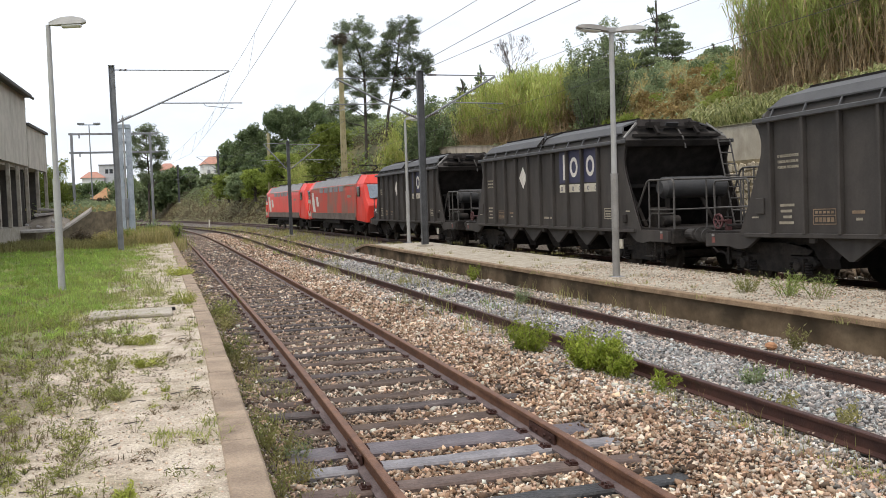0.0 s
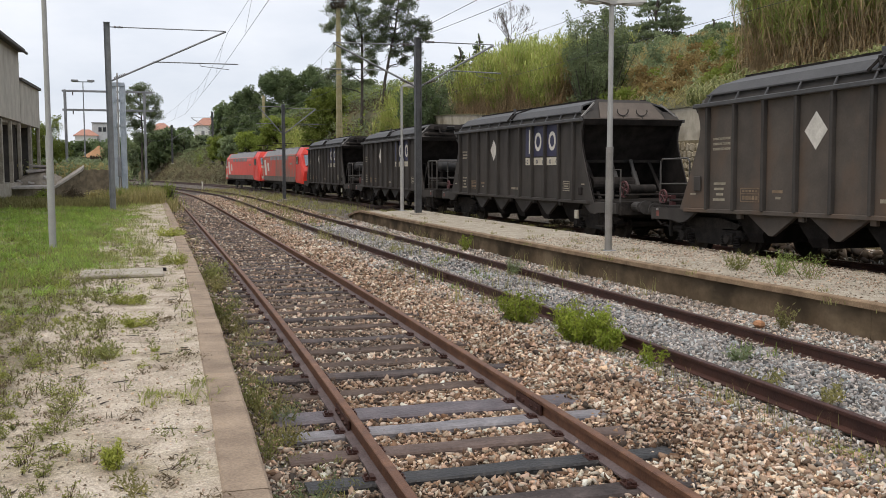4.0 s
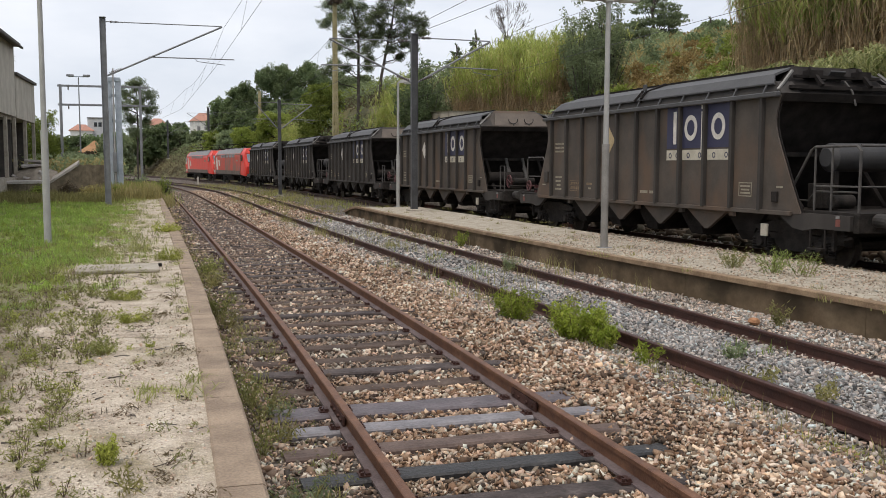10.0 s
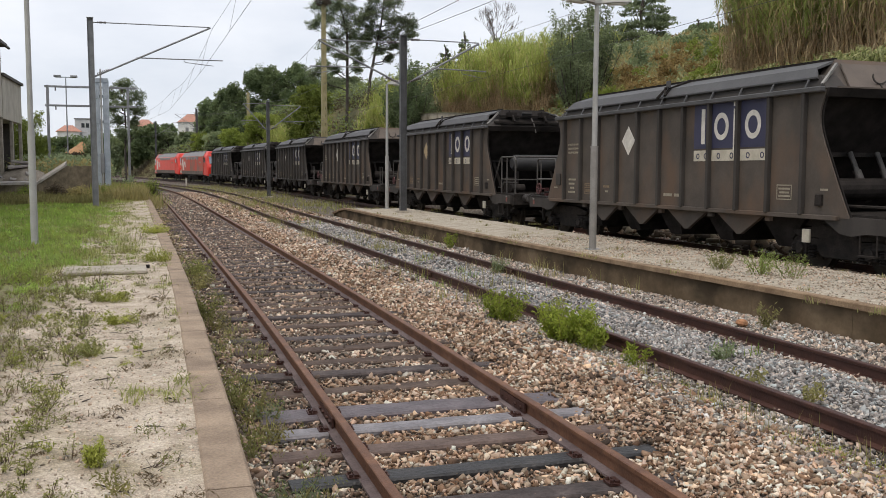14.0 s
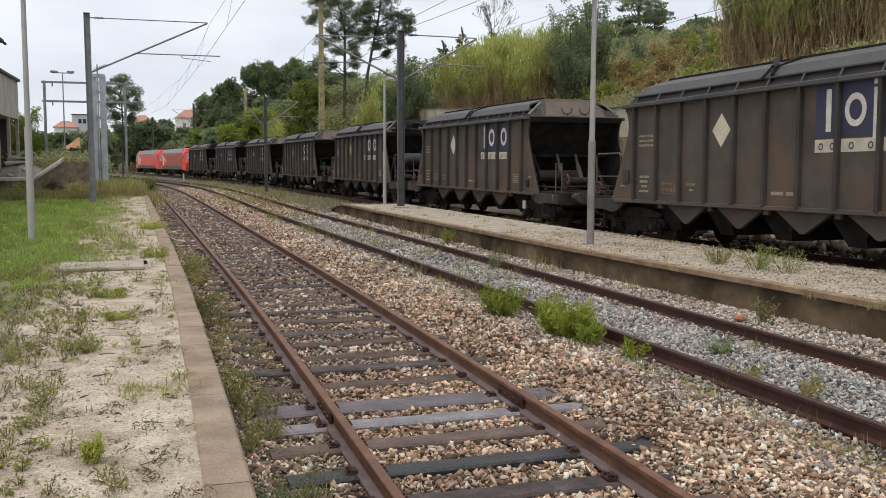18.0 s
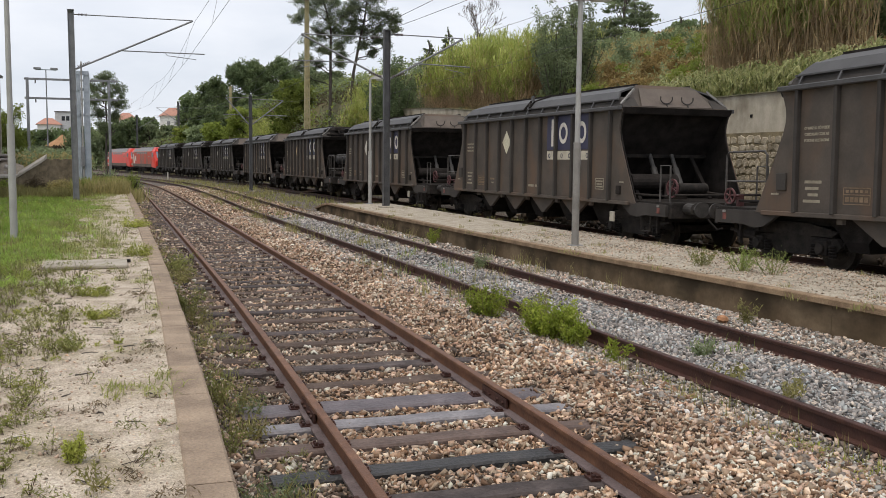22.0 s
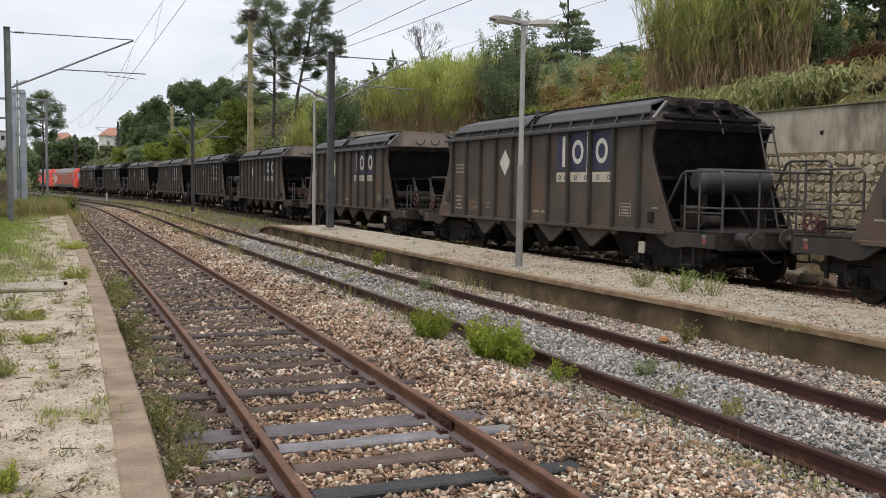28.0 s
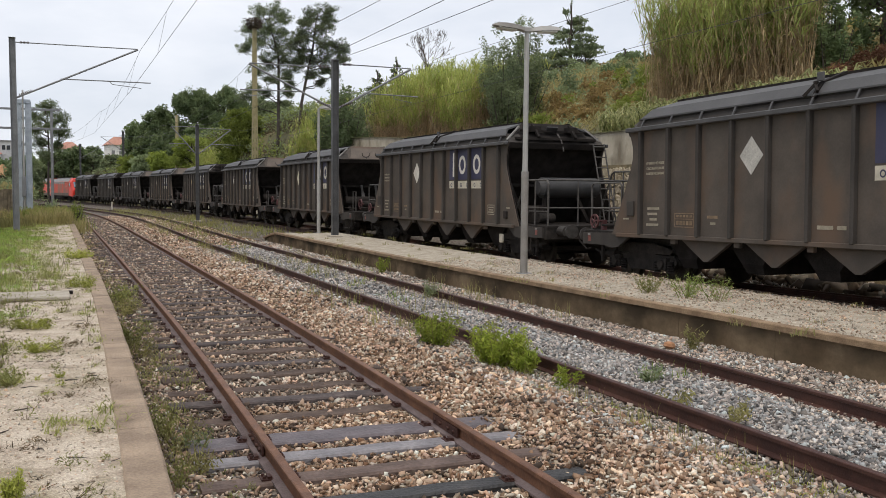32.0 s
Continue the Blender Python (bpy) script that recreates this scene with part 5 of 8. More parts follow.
def portal():
    g = empty("portal_gantry", pose(0, 75, 0))
    tagged(g, "double-beam portal gantry on slim columns over the yard", "gantry")
    for x, z0 in ((-8.15, 0.9), (-2.5, 0.2)):
        part("column", MB().box((x, 0, (8 + z0) / 2), (0.19, 0.19, 8 - z0)), M_MAST, g, bevel=0.02)
        part("footing", MB().box((x, 0, z0), (0.6, 0.6, 0.3)), M_CONC, g, bevel=0.03)
    for z in (7.9, 6.5):
        part("beam", MB().box((-5.1, 0, z), (6.5, 0.14, 0.15)), M_MAST, g, bevel=0.01)
        for x in (-7.6, -2.9):
            part("insulator", MB().cyl((x, 0, z - 0.07), (x, 0, z - 0.32), 0.045, 8), M_INSUL, g)


portal()


def floodlight():
    f = empty("floodlight_mast", pose(-9.6, 105, 1.0))
    tagged(f, "thin far floodlight mast with a double head", "floodlight")
    part("pole", MB().cyl((0, 0, 0), (0, 0, 10.2), 0.085, 10, 0.05), M_MAST, f)
    part("cross_arm", MB().box((0, 0, 10.2), (2.0, 0.10, 0.10)), M_GALV, f)
    for x in (-0.8, 0.8):
        part("lantern", MB().box((x, -0.1, 10.3), (0.7, 0.4, 0.22)), M_MAST, f, bevel=0.03)


floodlight()


def concrete_pole(x, y, z, h, nest):
    p = empty("concrete_pole", pose(x, y, z))
    tagged(p, "tall yellowish concrete pole with a stork nest on top" if nest else "plain grey concrete pole above the bank", "pole")
    mb = MB()
    if nest:
        for sx in (-1, 1):          # two tapering legs joined by webs, with open slots between
            mb.loft([[(sx * w - 0.055, -0.13, zz), (sx * w + 0.055, -0.13, zz), (sx * w + 0.055, 0.13, zz), (sx * w - 0.055, 0.13, zz)] for w, zz in ((0.235, 0), (0.11, h))])
        for i in range(17):
            a = 0.1 + i * (h - 0.5) / 17
            w = 0.235 - 0.125 * a / h - 0.05
            mb.box((0, 0, a + 0.26), (2 * w, 0.20, 0.36 + 0.10 * (i % 2)))
        mb.box((0, 0, h - 0.2), (0.30, 0.26, 0.4)).box((0, 0, h / 2), (0.19, 0.15, h - 0.1))
    else:
        mb.loft([[(-w, -w, zz), (w, -w, zz), (w, w, zz), (-w, w, zz)] for w, zz in ((0.22, 0), (0.16, h))])
    part("shaft", mb, M_OLDCONC, p)
    if nest:
        rng = random.Random(5)
        nb = MB()
        for i in range(300):
            a, r, zz = rng.uniform(0, 6.28), rng.uniform(0.1, 0.85), rng.uniform(-0.25, 0.62)
            r = min(r, 0.5 + 0.45 * zz)
            q = a + rng.uniform(1.0, 2.0)
            nb.bar((r * math.cos(a), r * math.sin(a), h + zz), (r * math.cos(a) + 0.5 * math.cos(q), r * math.sin(a) + 0.5 * math.sin(q), h + zz + rng.uniform(-0.1, 0.1)), 0.03)
        part("nest", nb, M_STICK, p, "dark stick nest")


M_OLDCONC = mat("yellowish_concrete", (0.25, 0.215, 0.105), (0.37, 0.325, 0.19), 1.2, 0.9, 0.3)
M_STICK = mat("dry_sticks", (0.06, 0.045, 0.032), (0.11, 0.085, 0.06), 5, 0.9, 0.2, vary=0.4)
concrete_pole(13.9, 83.5, 3.6, 13.0, True)
concrete_pole(10.35, 120, 4.0, 7.3, False)


def wire(pts, sag=0.0, n=14):
    """One overhead line through its supports, hanging between them."""
    path = []
    for (a, b) in zip(pts, pts[1:]):
        a, b = Vector(a), Vector(b)
        for i in range(n):
            t = i / n
            p = a.lerp(b, t)
            p.z -= sag * 4 * t * (1 - t)
            path.append(p)
    path.append(Vector(pts[-1]))
    return path


def overhead(fn, off, supports, ztop, zlow, label, sag=0.55, near=0.0):
    """Messenger, contact wire and droppers of one track."""
    oh = tagged(empty("overhead_line"), label, "overhead line", "overhead lines")
    top = [(fn(y) + off, y, z) for y, z in zip(supports, ztop)]
    path = wire(top, sag)
    part("messenger_wire", MB().tube(path, 0.0065, 5), M_WIRE, oh)
    low = [(fn(y) + off * 0.5 + (near if y < 0 else 0.0), y, z) for y, z in zip(supports, zlow)]
    lp = wire(low, 0.02)
    part("contact_wire", MB().tube(lp, 0.0065, 5), M_WIRE, oh)
    for i in range(3, len(path) - 1, 4):
        p = path[i]
        q = min(lp, key=lambda v: abs(v.y - p.y))
        part("dropper", MB().tube([p, (q.x, p.y, q.z)], 0.0045, 4), M_WIRE, oh)


overhead(track_1, 0.8, (-12, 42.1, 75, 110, 150), (8.0, 8.02, 7.9, 7.8, 8.5), (6.4, 6.30, 6.3, 6.3, 7.0), "messenger and contact wires over the rusty track", near=0.55)
overhead(track_2, 0.30, (-15, 34.8, 66.6, 110, 150), (6.75, 6.72, 6.45, 6.5, 7.5), (5.5, 5.55, 5.3, 5.4, 6.2), "messenger and contact wires over the siding")
overhead(track_3, -0.2, (-20, 34.8, 66.6, 140), (7.15, 6.98, 6.35, 9.0), (6.25, 5.64, 5.3, 7.6), "messenger and contact wires over the train", 0.05)
fd = tagged(empty("feeder_line"), "single feeder wire strung along the masts", "overhead line", "overhead lines")
pth = wire([(11.0, -18, 7.6), (8.84, 34.8, 7.05), (7.1, 66.6, 6.55), (4.0, 140, 9.8)], sag=0.5)
part("feeder_wire", MB().tube(pth, 0.009, 5), M_WIRE, fd)


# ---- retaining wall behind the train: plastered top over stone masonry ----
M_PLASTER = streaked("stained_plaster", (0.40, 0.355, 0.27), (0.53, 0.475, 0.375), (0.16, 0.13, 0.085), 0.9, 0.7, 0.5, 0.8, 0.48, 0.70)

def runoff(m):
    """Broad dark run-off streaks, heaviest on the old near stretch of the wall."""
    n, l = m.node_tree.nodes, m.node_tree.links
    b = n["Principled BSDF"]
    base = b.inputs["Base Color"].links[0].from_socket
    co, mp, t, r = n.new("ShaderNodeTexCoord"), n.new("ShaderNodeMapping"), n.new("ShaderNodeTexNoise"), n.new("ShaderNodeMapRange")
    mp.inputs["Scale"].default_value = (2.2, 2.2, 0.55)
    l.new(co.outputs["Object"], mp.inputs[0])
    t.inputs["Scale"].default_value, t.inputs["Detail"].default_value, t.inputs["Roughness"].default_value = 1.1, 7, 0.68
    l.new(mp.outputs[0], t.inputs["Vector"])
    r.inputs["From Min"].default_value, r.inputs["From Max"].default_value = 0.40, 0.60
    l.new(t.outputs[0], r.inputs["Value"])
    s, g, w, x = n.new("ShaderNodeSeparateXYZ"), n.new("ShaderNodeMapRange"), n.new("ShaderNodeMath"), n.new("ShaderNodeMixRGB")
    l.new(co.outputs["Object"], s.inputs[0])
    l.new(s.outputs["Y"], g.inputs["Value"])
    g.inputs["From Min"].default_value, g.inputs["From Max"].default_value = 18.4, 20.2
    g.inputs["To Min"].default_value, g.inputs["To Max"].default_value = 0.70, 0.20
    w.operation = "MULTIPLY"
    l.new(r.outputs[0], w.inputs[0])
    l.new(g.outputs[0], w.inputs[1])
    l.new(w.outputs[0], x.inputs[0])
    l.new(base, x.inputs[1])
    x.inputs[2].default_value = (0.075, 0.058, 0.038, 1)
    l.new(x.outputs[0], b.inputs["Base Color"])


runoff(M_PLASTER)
M_MORTAR = mat("brown_mortar", (0.13, 0.105, 0.058), (0.25, 0.20, 0.115), 3, 0.95, 0.5)
M_STONES = mat("masonry_stone", (0.22, 0.18, 0.115), (0.47, 0.41, 0.305), 2.2, 0.9, 0.8, 0, 30, (0.32, 0.225, 0.105), vary=0.6)
M_MOSS = mat("wall_coping", (0.13, 0.13, 0.065), (0.23, 0.215, 0.125), 3, 0.95, 0.4)


def wall_x(y):
    return track_3(y) + WALL_U - 0.12


def retaining_wall():
    wl_ = tagged(empty("retaining_wall"), "tall retaining wall, stained plaster above rough stone masonry", "wall", kind="structure")
    ys = steps(-12, 62, 2.0)
    split = 3.10

    def ztop(y):
        return 4.30 + 1.3 * smooth01(35, 62, y)
    rings = []
    for y, r in zip(ys, sweep(wall_x, ys, [(0.0, -0.3), (0.0, split), (0.35, split), (0.35, -0.3)])):
        rings.append(r)
    part("masonry", MB().loft(rings), M_MORTAR, wl_, "mortar bed of the masonry")
    rings = []
    for y in ys:
        r = sweep(wall_x, [y], [(0.03, split), (0.03, ztop(y)), (0.35, ztop(y)), (0.35, split)])[0]
        rings.append(r)
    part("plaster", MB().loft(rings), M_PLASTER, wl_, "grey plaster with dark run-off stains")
    rings = [sweep(wall_x, [y], [(-0.03, ztop(y)), (-0.03, ztop(y) + 0.035), (0.40, ztop(y) + 0.035), (0.40, ztop(y))])[0] for y in ys]
    part("coping", MB().loft(rings), M_MOSS, wl_)
    # drain holes
    for y in (14.0, 19.6, 25.0):
        part("drain_hole", MB().box((wall_x(y) + 0.025, y, 3.62), (0.03, 0.10, 0.10)), M_DARK, wl_)
    # stones: uneven, in loose courses
    rng = random.Random(21)
    shapes = []
    for k in range(14):
        ang = sorted(rng.uniform(-0.3, 0.3) + i * 0.785 for i in range(8))
        front = []
        for a in ang:
            q = rng.uniform(0.88, 1.06) / max(abs(math.cos(a)), abs(math.sin(a))) ** 0.75
            front.append((0.5 * q * math.cos(a), 0.5 * q * math.sin(a)))
        mb = MB().loft([[(0.03, y, z) for y, z in front], [(-0.035, y * 0.93, z * 0.93) for y, z in front], [(-0.055, y * 0.80, z * 0.80) for y, z in front]])
        shapes.append(mb.mesh("stone", M_STONES))
    count, rest = 0, MB()
    z = 0.75
    while z < split - 0.1:
        hgt = rng.uniform(0.16, 0.29)
        y = 9.0 + rng.uniform(0, 0.3)
        while y < 33:
            wd = rng.uniform(0.14, 0.44)
            hh = hgt * rng.uniform(0.85, 1.18)
            if z + hh / 2 + hgt / 2 < split + 0.06:
                mm = pose(wall_x(y + wd / 2) + 0.005, y + wd / 2, z + hgt / 2 + rng.uniform(-0.03, 0.03), rng.uniform(-24, 24), 0, math.degrees(math.atan(0.05))) @ Matrix.Diagonal((0.7, wd * 1.04, hh, 1))
                if count < 300 and 13 < y < 30 and z > 1.3:
                    part("stone", shapes[rng.randrange(14)], None, wl_, at=mm)
                    count += 1
                else:
                    me = shapes[rng.randrange(14)]
                    rest.add([mm @ v.co for v in me.vertices], [tuple(p.vertices) for p in me.polygons])
            y += wd + 0.006
        z += hgt + 0.004
    tagged(part("lower_stones", rest, M_STONES, wl_), kind="stuff")


retaining_wall()

# ---- left: warehouse, loading dock, far houses ----
M_RENDER = streaked("beige_render", (0.40, 0.37, 0.31), (0.50, 0.465, 0.395), (0.19, 0.172, 0.138), 0.9, 0.8, 0.14, 0.4)
M_TILE = mat("clay_roof", (0.36, 0.180, 0.130), (0.45, 0.240, 0.180), 2, 0.85, 0.3)
M_HOUSE = mat("white_house_wall", (0.66, 0.65, 0.62), (0.76, 0.75, 0.72), 1, 0.9, 0.1)
# dark roofs and gutter, and the painted shade inside the warehouse
M_ROOF_AND_SHADE = mat("dark_roof_edge", (0.06, 0.055, 0.05), (0.10, 0.09, 0.08), 2, 0.8, 0.1)
M_COPING = mat("pale_coping", (0.36, 0.33, 0.30), (0.50, 0.46, 0.43), 2.0, 0.9, 0.4)
M_WOOD = mat("mossy_boards", (0.12, 0.098, 0.068), (0.22, 0.178, 0.128), 4, 0.9, 0.5, vary=0.3)


def warehouse():
    w = empty("warehouse", pose(-9.0, 40, 0.3))
    tagged(w, "beige rendered warehouse with a dark ground floor behind concrete columns", "warehouse")
    part("upper_wall", MB().box((-0.15, 5.0, 6.6), (0.3, 30, 4.1)), M_RENDER, w)
    part("end_wall", MB().box((-6.0, 19.85, 6.6), (11.4, 0.3, 4.1)), M_RENDER, w)
    part("roof", MB().prism([(0.35, 8.65), (0.35, 8.83), (-6, 11.0), (-12.3, 8.83), (-12.3, 8.65)], -10.3, 20.3, "y"), M_ROOF_AND_SHADE, w, "dark low-pitched roof")
    part("rear_wall", MB().box((-12, 5.0, 4.3), (0.3, 30, 8.6)), M_RENDER, w)
    part("floor_slab", MB().box((-6, 5, 4.45), (11.6, 29.6, 0.2)), M_CONC, w)
    part("plinth", MB().box((-6, 5, 0.45), (12, 30, 1.1)), M_CONC, w)
    for y in steps(-10.0, 19.88, 3.0):
        part("column", MB().box((-0.11, y, 2.7), (0.20, 0.24, 3.5)), M_CONC, w, bevel=0.02)
    # added dark wall: the open interior's shade is painted on it
    part("shutter_wall", MB().box((-2.6, 5.0, 2.7), (0.12, 29.6, 3.5)), M_ROOF_AND_SHADE, w, "dark sheet added for the shade inside the ground floor")
    part("gutter", MB().cyl((0.42, -10.3, 8.6), (0.42, 20.3, 8.6), 0.08, 8), M_ROOF_AND_SHADE, w)
    part("lower_block", MB().box((-2.0, 24.0, 5.75), (4.0, 7.6, 2.5)), M_RENDER, w, "lower rendered annex")
    # end and annex sheets likewise carry the interior shade as dark colour
    part("ground_end_wall", MB().box((-6.0, 19.86, 2.7), (11.4, 0.2, 3.5)), M_ROOF_AND_SHADE, w, "end sheet coloured for the shade in the open ground floor")
    part("annex_end_wall", MB().box((-2.2, 27.6, 2.5), (3.4, 0.2, 4.0)), M_ROOF_AND_SHADE, w)
    part("annex_back", MB().box((-3.9, 24.0, 2.5), (0.2, 7.4, 4.0)), M_ROOF_AND_SHADE, w, "dark sheet added for the shade inside the ground floor")
    for y in (23.9, 27.65):
        part("column", MB().box((-0.11, y, 2.4), (0.20, 0.24, 4.2)), M_CONC, w, bevel=0.02)
    part("block_roof", MB().box((-2.0, 24.0, 7.08), (4.3, 7.9, 0.16)), M_ROOF_AND_SHADE, w)


warehouse()


def loading_dock():
    d = empty("loading_dock", pose(0, 56, 0.0))
    tagged(d, "old boarded loading dock with a pale sloping concrete coping", "loading dock")
    rim = [(-14.0, 1.05), (-6.75, 1.15), (-5.30, 2.12), (-3.45, 2.15)]

    def rim_z(x):
        return float(np.interp(x, [p[0] for p in rim], [p[1] for p in rim]))
    part("dock_fill", MB().prism([(-14.0, 0.1)] + [(x, z - 0.12) for x, z in rim] + [(-3.45, 0.1)], 0.1, 9.0, "y"), M_WOOD, d, "weathered dock body")
    for a, b in zip(rim[:2], rim[1:3]):
        up = 0.03 if a[0] < -10 else 0.20
        part("coping", MB().loft([[(x, -0.12, z - 0.16), (x, -0.12, z - 0.02), (x, 1.0, z + up), (x, 1.0, z - 0.16)] for x, z in (a, b)]), M_COPING, d, "pale concrete coping")
    rng = random.Random(3)
    x = -8.2
    while x < -3.5:
        w = rng.uniform(0.13, 0.2)
        h = rim_z(x) - 0.16 - rng.uniform(0, 0.06)
        part("board", MB().box((x + w / 2, -0.02 - rng.uniform(0, 0.03), h / 2 + 0.1), (w - 0.008, 0.07, h)), M_WOOD, d)
        x += w


loading_dock()
M_DIRT = mat("pale_spoil", (0.20, 0.165, 0.125), (0.36, 0.315, 0.255), 1.6, 0.95, 0.8, 0, 30)


def rubble_heap():
    """Spoil and broken slabs dumped on the dock."""
    h = empty("rubble_heap", pose(-8.05, 60.3, 1.0))
    tagged(h, "heap of pale spoil with broken concrete slabs", "rubble")
    rings = []
    for k, (r, z) in enumerate(((1.7, 0.0), (1.45, 0.3), (1.0, 0.62), (0.55, 0.85), (0.08, 0.92))):
        rings.append([(r * math.cos(a * 0.3927) * (1 + 0.4 * noise.noise((a * 0.9, k * 0.7, 2))), 0.8 * r * math.sin(a * 0.3927), z + 0.1 * noise.noise((a * 0.8, k, 5))) for a in range(16)])
    part("spoil", MB().loft(rings), M_DIRT, h, "pale earth and gravel spoil")
    for x, y, z, sx, sy, rx, ry, rz in ((-0.15, -0.1, 1.00, 1.3, 0.9, 4, -6, 10), (0.05, 0.1, 1.22, 1.1, 0.8, -5, 3, -20), (0.75, -0.5, 0.42, 1.2, 0.7, 20, 24, 15), (-0.8, -0.5, 0.42, 0.8, 0.6, 16, -22, 40), (0.3, -0.9, 0.22, 0.5, 0.4, 10, 8, 60), (-0.3, -1.0, 0.2, 0.6, 0.35, -12, 14, 5)):
        part("broken_slab", MB().box((0, 0, 0), (sx, sy, 0.14)), M_COPING, h, bevel=0.02, at=pose(x, y, z, rx, ry, rz))


rubble_heap()
post = tagged(empty("marker_post", pose(2.46, 112, -0.2)), "small white marker post beside the far tracks", "marker")
part("post", MB().box((0, 0, 0.4), (0.16, 0.12, 0.8)), M_WHITE, post, bevel=0.02)
part("cap", MB().box((0, 0, 0.83), (0.24, 0.2, 0.08)), M_CONC, post, bevel=0.02)


def house(x, y, z, w, d, h, roof, rot, label, name="house"):
    o = empty(name, pose(x, y, z, 0, 0, rot))
    tagged(o, label, "house")
    part("wall", MB().box((0, 0, h / 2), (w, d, h)), M_HOUSE, o)
    part("roof", MB().loft([[(-w / 2 - 0.4, -d / 2 - 0.4, h), (w / 2 + 0.4, -d / 2 - 0.4, h), (w / 2 + 0.4, d / 2 + 0.4, h), (-w / 2 - 0.4, d / 2 + 0.4, h)],
                            [(-w * 0.18, -0.05, h + roof), (w * 0.18, -0.05, h + roof), (w * 0.18, 0.05, h + roof), (-w * 0.18, 0.05, h + roof)]]), M_TILE, o, "orange clay tile roof")
    for i in (-0.3, 0.0, 0.3):
        # panes in pale grey instead of dark glass: distance haze painted in
        wn_ = part("window", MB().box((w * i, -d / 2 - 0.02, h * 0.55), (0.7, 0.08, 0.9)), M_LGREY, o)
        part("sill", MB().box((w * i, -d / 2 - 0.08, h * 0.55 - 0.6), (1.1, 0.16, 0.08)), M_CONC, wn_)


house(6.6, 230, 8.4, 5.4, 6, 3.9, 2.0, 8, "white hillside house with an orange tiled roof")
house(-3.9, 225, 6.5, 4.2, 5, 4.4, 1.7, -10, "small white house with a red tiled roof")
house(-20.7, 230, 6.0, 4.8, 6, 3.7, 1.5, 5, "low white house with a broad orange roof")
M_BLOCK = mat("grey_block_wall", (0.42, 0.43, 0.44), (0.50, 0.51, 0.52), 1, 0.9, 0.1)
blk = tagged(empty("flat_roofed_block", pose(-16.6, 232, 5.0)), "grey flat-roofed block among the far houses", "building")
part("wall", MB().box((0, 0, 3.8), (5.4, 6, 7.6)), M_BLOCK, blk)
part("roof_edge", MB().box((0, 0, 7.7), (5.6, 6.3, 0.2)), M_ROOF_AND_SHADE, blk)
for xx in (-1.2, 0, 1.2):
    part("window", MB().box((xx * 0.8, -3.02, 6.2), (0.7, 0.06, 1.0)), M_GLASS, blk)
heap = MB()
for i in range(5):
    r = [3.0, 2.3, 1.5, 0.7, 0.1][i]
    heap.v += [(r * math.cos(a * 0.4488) * (1 + 0.08 * math.sin(5 * a)), 0.7 * r * math.sin(a * 0.4488), 0.52 * i) for a in range(14)]
for i in range(4):
    for a in range(14):
        b = (a + 1) % 14
        heap.f.append((i * 14 + a, i * 14 + b, i * 14 + 14 + b, i * 14 + 14 + a))
ob = part("earth_mound", heap, mat("orange_sand", (0.30, 0.165, 0.082), (0.39, 0.225, 0.115), 3, 0.95, 0.5), None, smooth=True, at=pose(-10.0, 128, 3.0))
tagged(ob, "heap of orange sand beyond the yard", "sand heap")

# old concrete cover slab set in the ground beside the kerb
slab = tagged(empty("cover_slab", pose(-0.95, 16.1, 0.325, 0, 0, 2)), "weathered pale concrete cover slab lying in the weeds", "slab")
part("slab", MB().box((0, 0, 0.030), (1.28, 0.95, 0.06)), M_CONC, slab, bevel=0.015)
part("slab_gap", MB().box((0.52, 0.52, 0.02), (0.36, 0.14, 0.05)), M_DARK, slab)


# ---- plants ----
def leafy(name, c1, c2, c3=None, scale=0.5, rough=0.6):
    """Leaf surface: colour varies leaf by leaf and over the plant; a little light passes through."""
    m = mat(name, c1, c2, scale, rough, 0.0, 0, 8, c3, vary=0.45)
    b = m.node_tree.nodes["Principled BSDF"]
    b.inputs["Specular IOR Level"].default_value = 0.25
    n, l = m.node_tree.nodes, m.node_tree.links
    tr = n.new("ShaderNodeBsdfTranslucent")
    l.new(b.inputs["Base Color"].links[0].from_socket, tr.inputs[0])
    mx = n.new("ShaderNodeMixShader")
    mx.inputs[0].default_value = 0.48
    l.new(b.outputs[0], mx.inputs[1])
    l.new(tr.outputs[0], mx.inputs[2])
    l.new(mx.outputs[0], n["Material Output"].inputs[0])
    return m


M_PINE = leafy("pine_needles", (0.13, 0.165, 0.095), (0.22, 0.26, 0.145))
M_OAK = leafy("dark_oak_leaves", (0.120, 0.168, 0.080), (0.215, 0.270, 0.125))
M_SHRUB = leafy("shrub_leaves", (0.165, 0.208, 0.115), (0.285, 0.335, 0.170))
M_SLOPEG = leafy("slope_grass", (0.31, 0.275, 0.115), (0.47, 0.40, 0.19), (0.36, 0.33, 0.12), 0.4)
M_LIGHT = leafy("bright_shrub_leaves", (0.17, 0.22, 0.045), (0.29, 0.34, 0.075))
M_WEED = leafy("fresh_weed", (0.19, 0.26, 0.03), (0.38, 0.43, 0.075), None, 6.0)
M_CANE = leafy("yellow_cane_leaves", (0.24, 0.30, 0.075), (0.47, 0.50, 0.15), (0.58, 0.49, 0.25), 0.9)
M_CANEG = leafy("green_cane_leaves", (0.22, 0.24, 0.07), (0.38, 0.37, 0.13), (0.50, 0.42, 0.22), 0.5)
M_CANES = leafy("dry_cane_stems", (0.48, 0.36, 0.22), (0.72, 0.57, 0.38), None, 0.5)
M_BROWNV = leafy("brown_undergrowth", (0.070, 0.056, 0.036), (0.125, 0.094, 0.060), (0.13, 0.125, 0.055), 0.3)
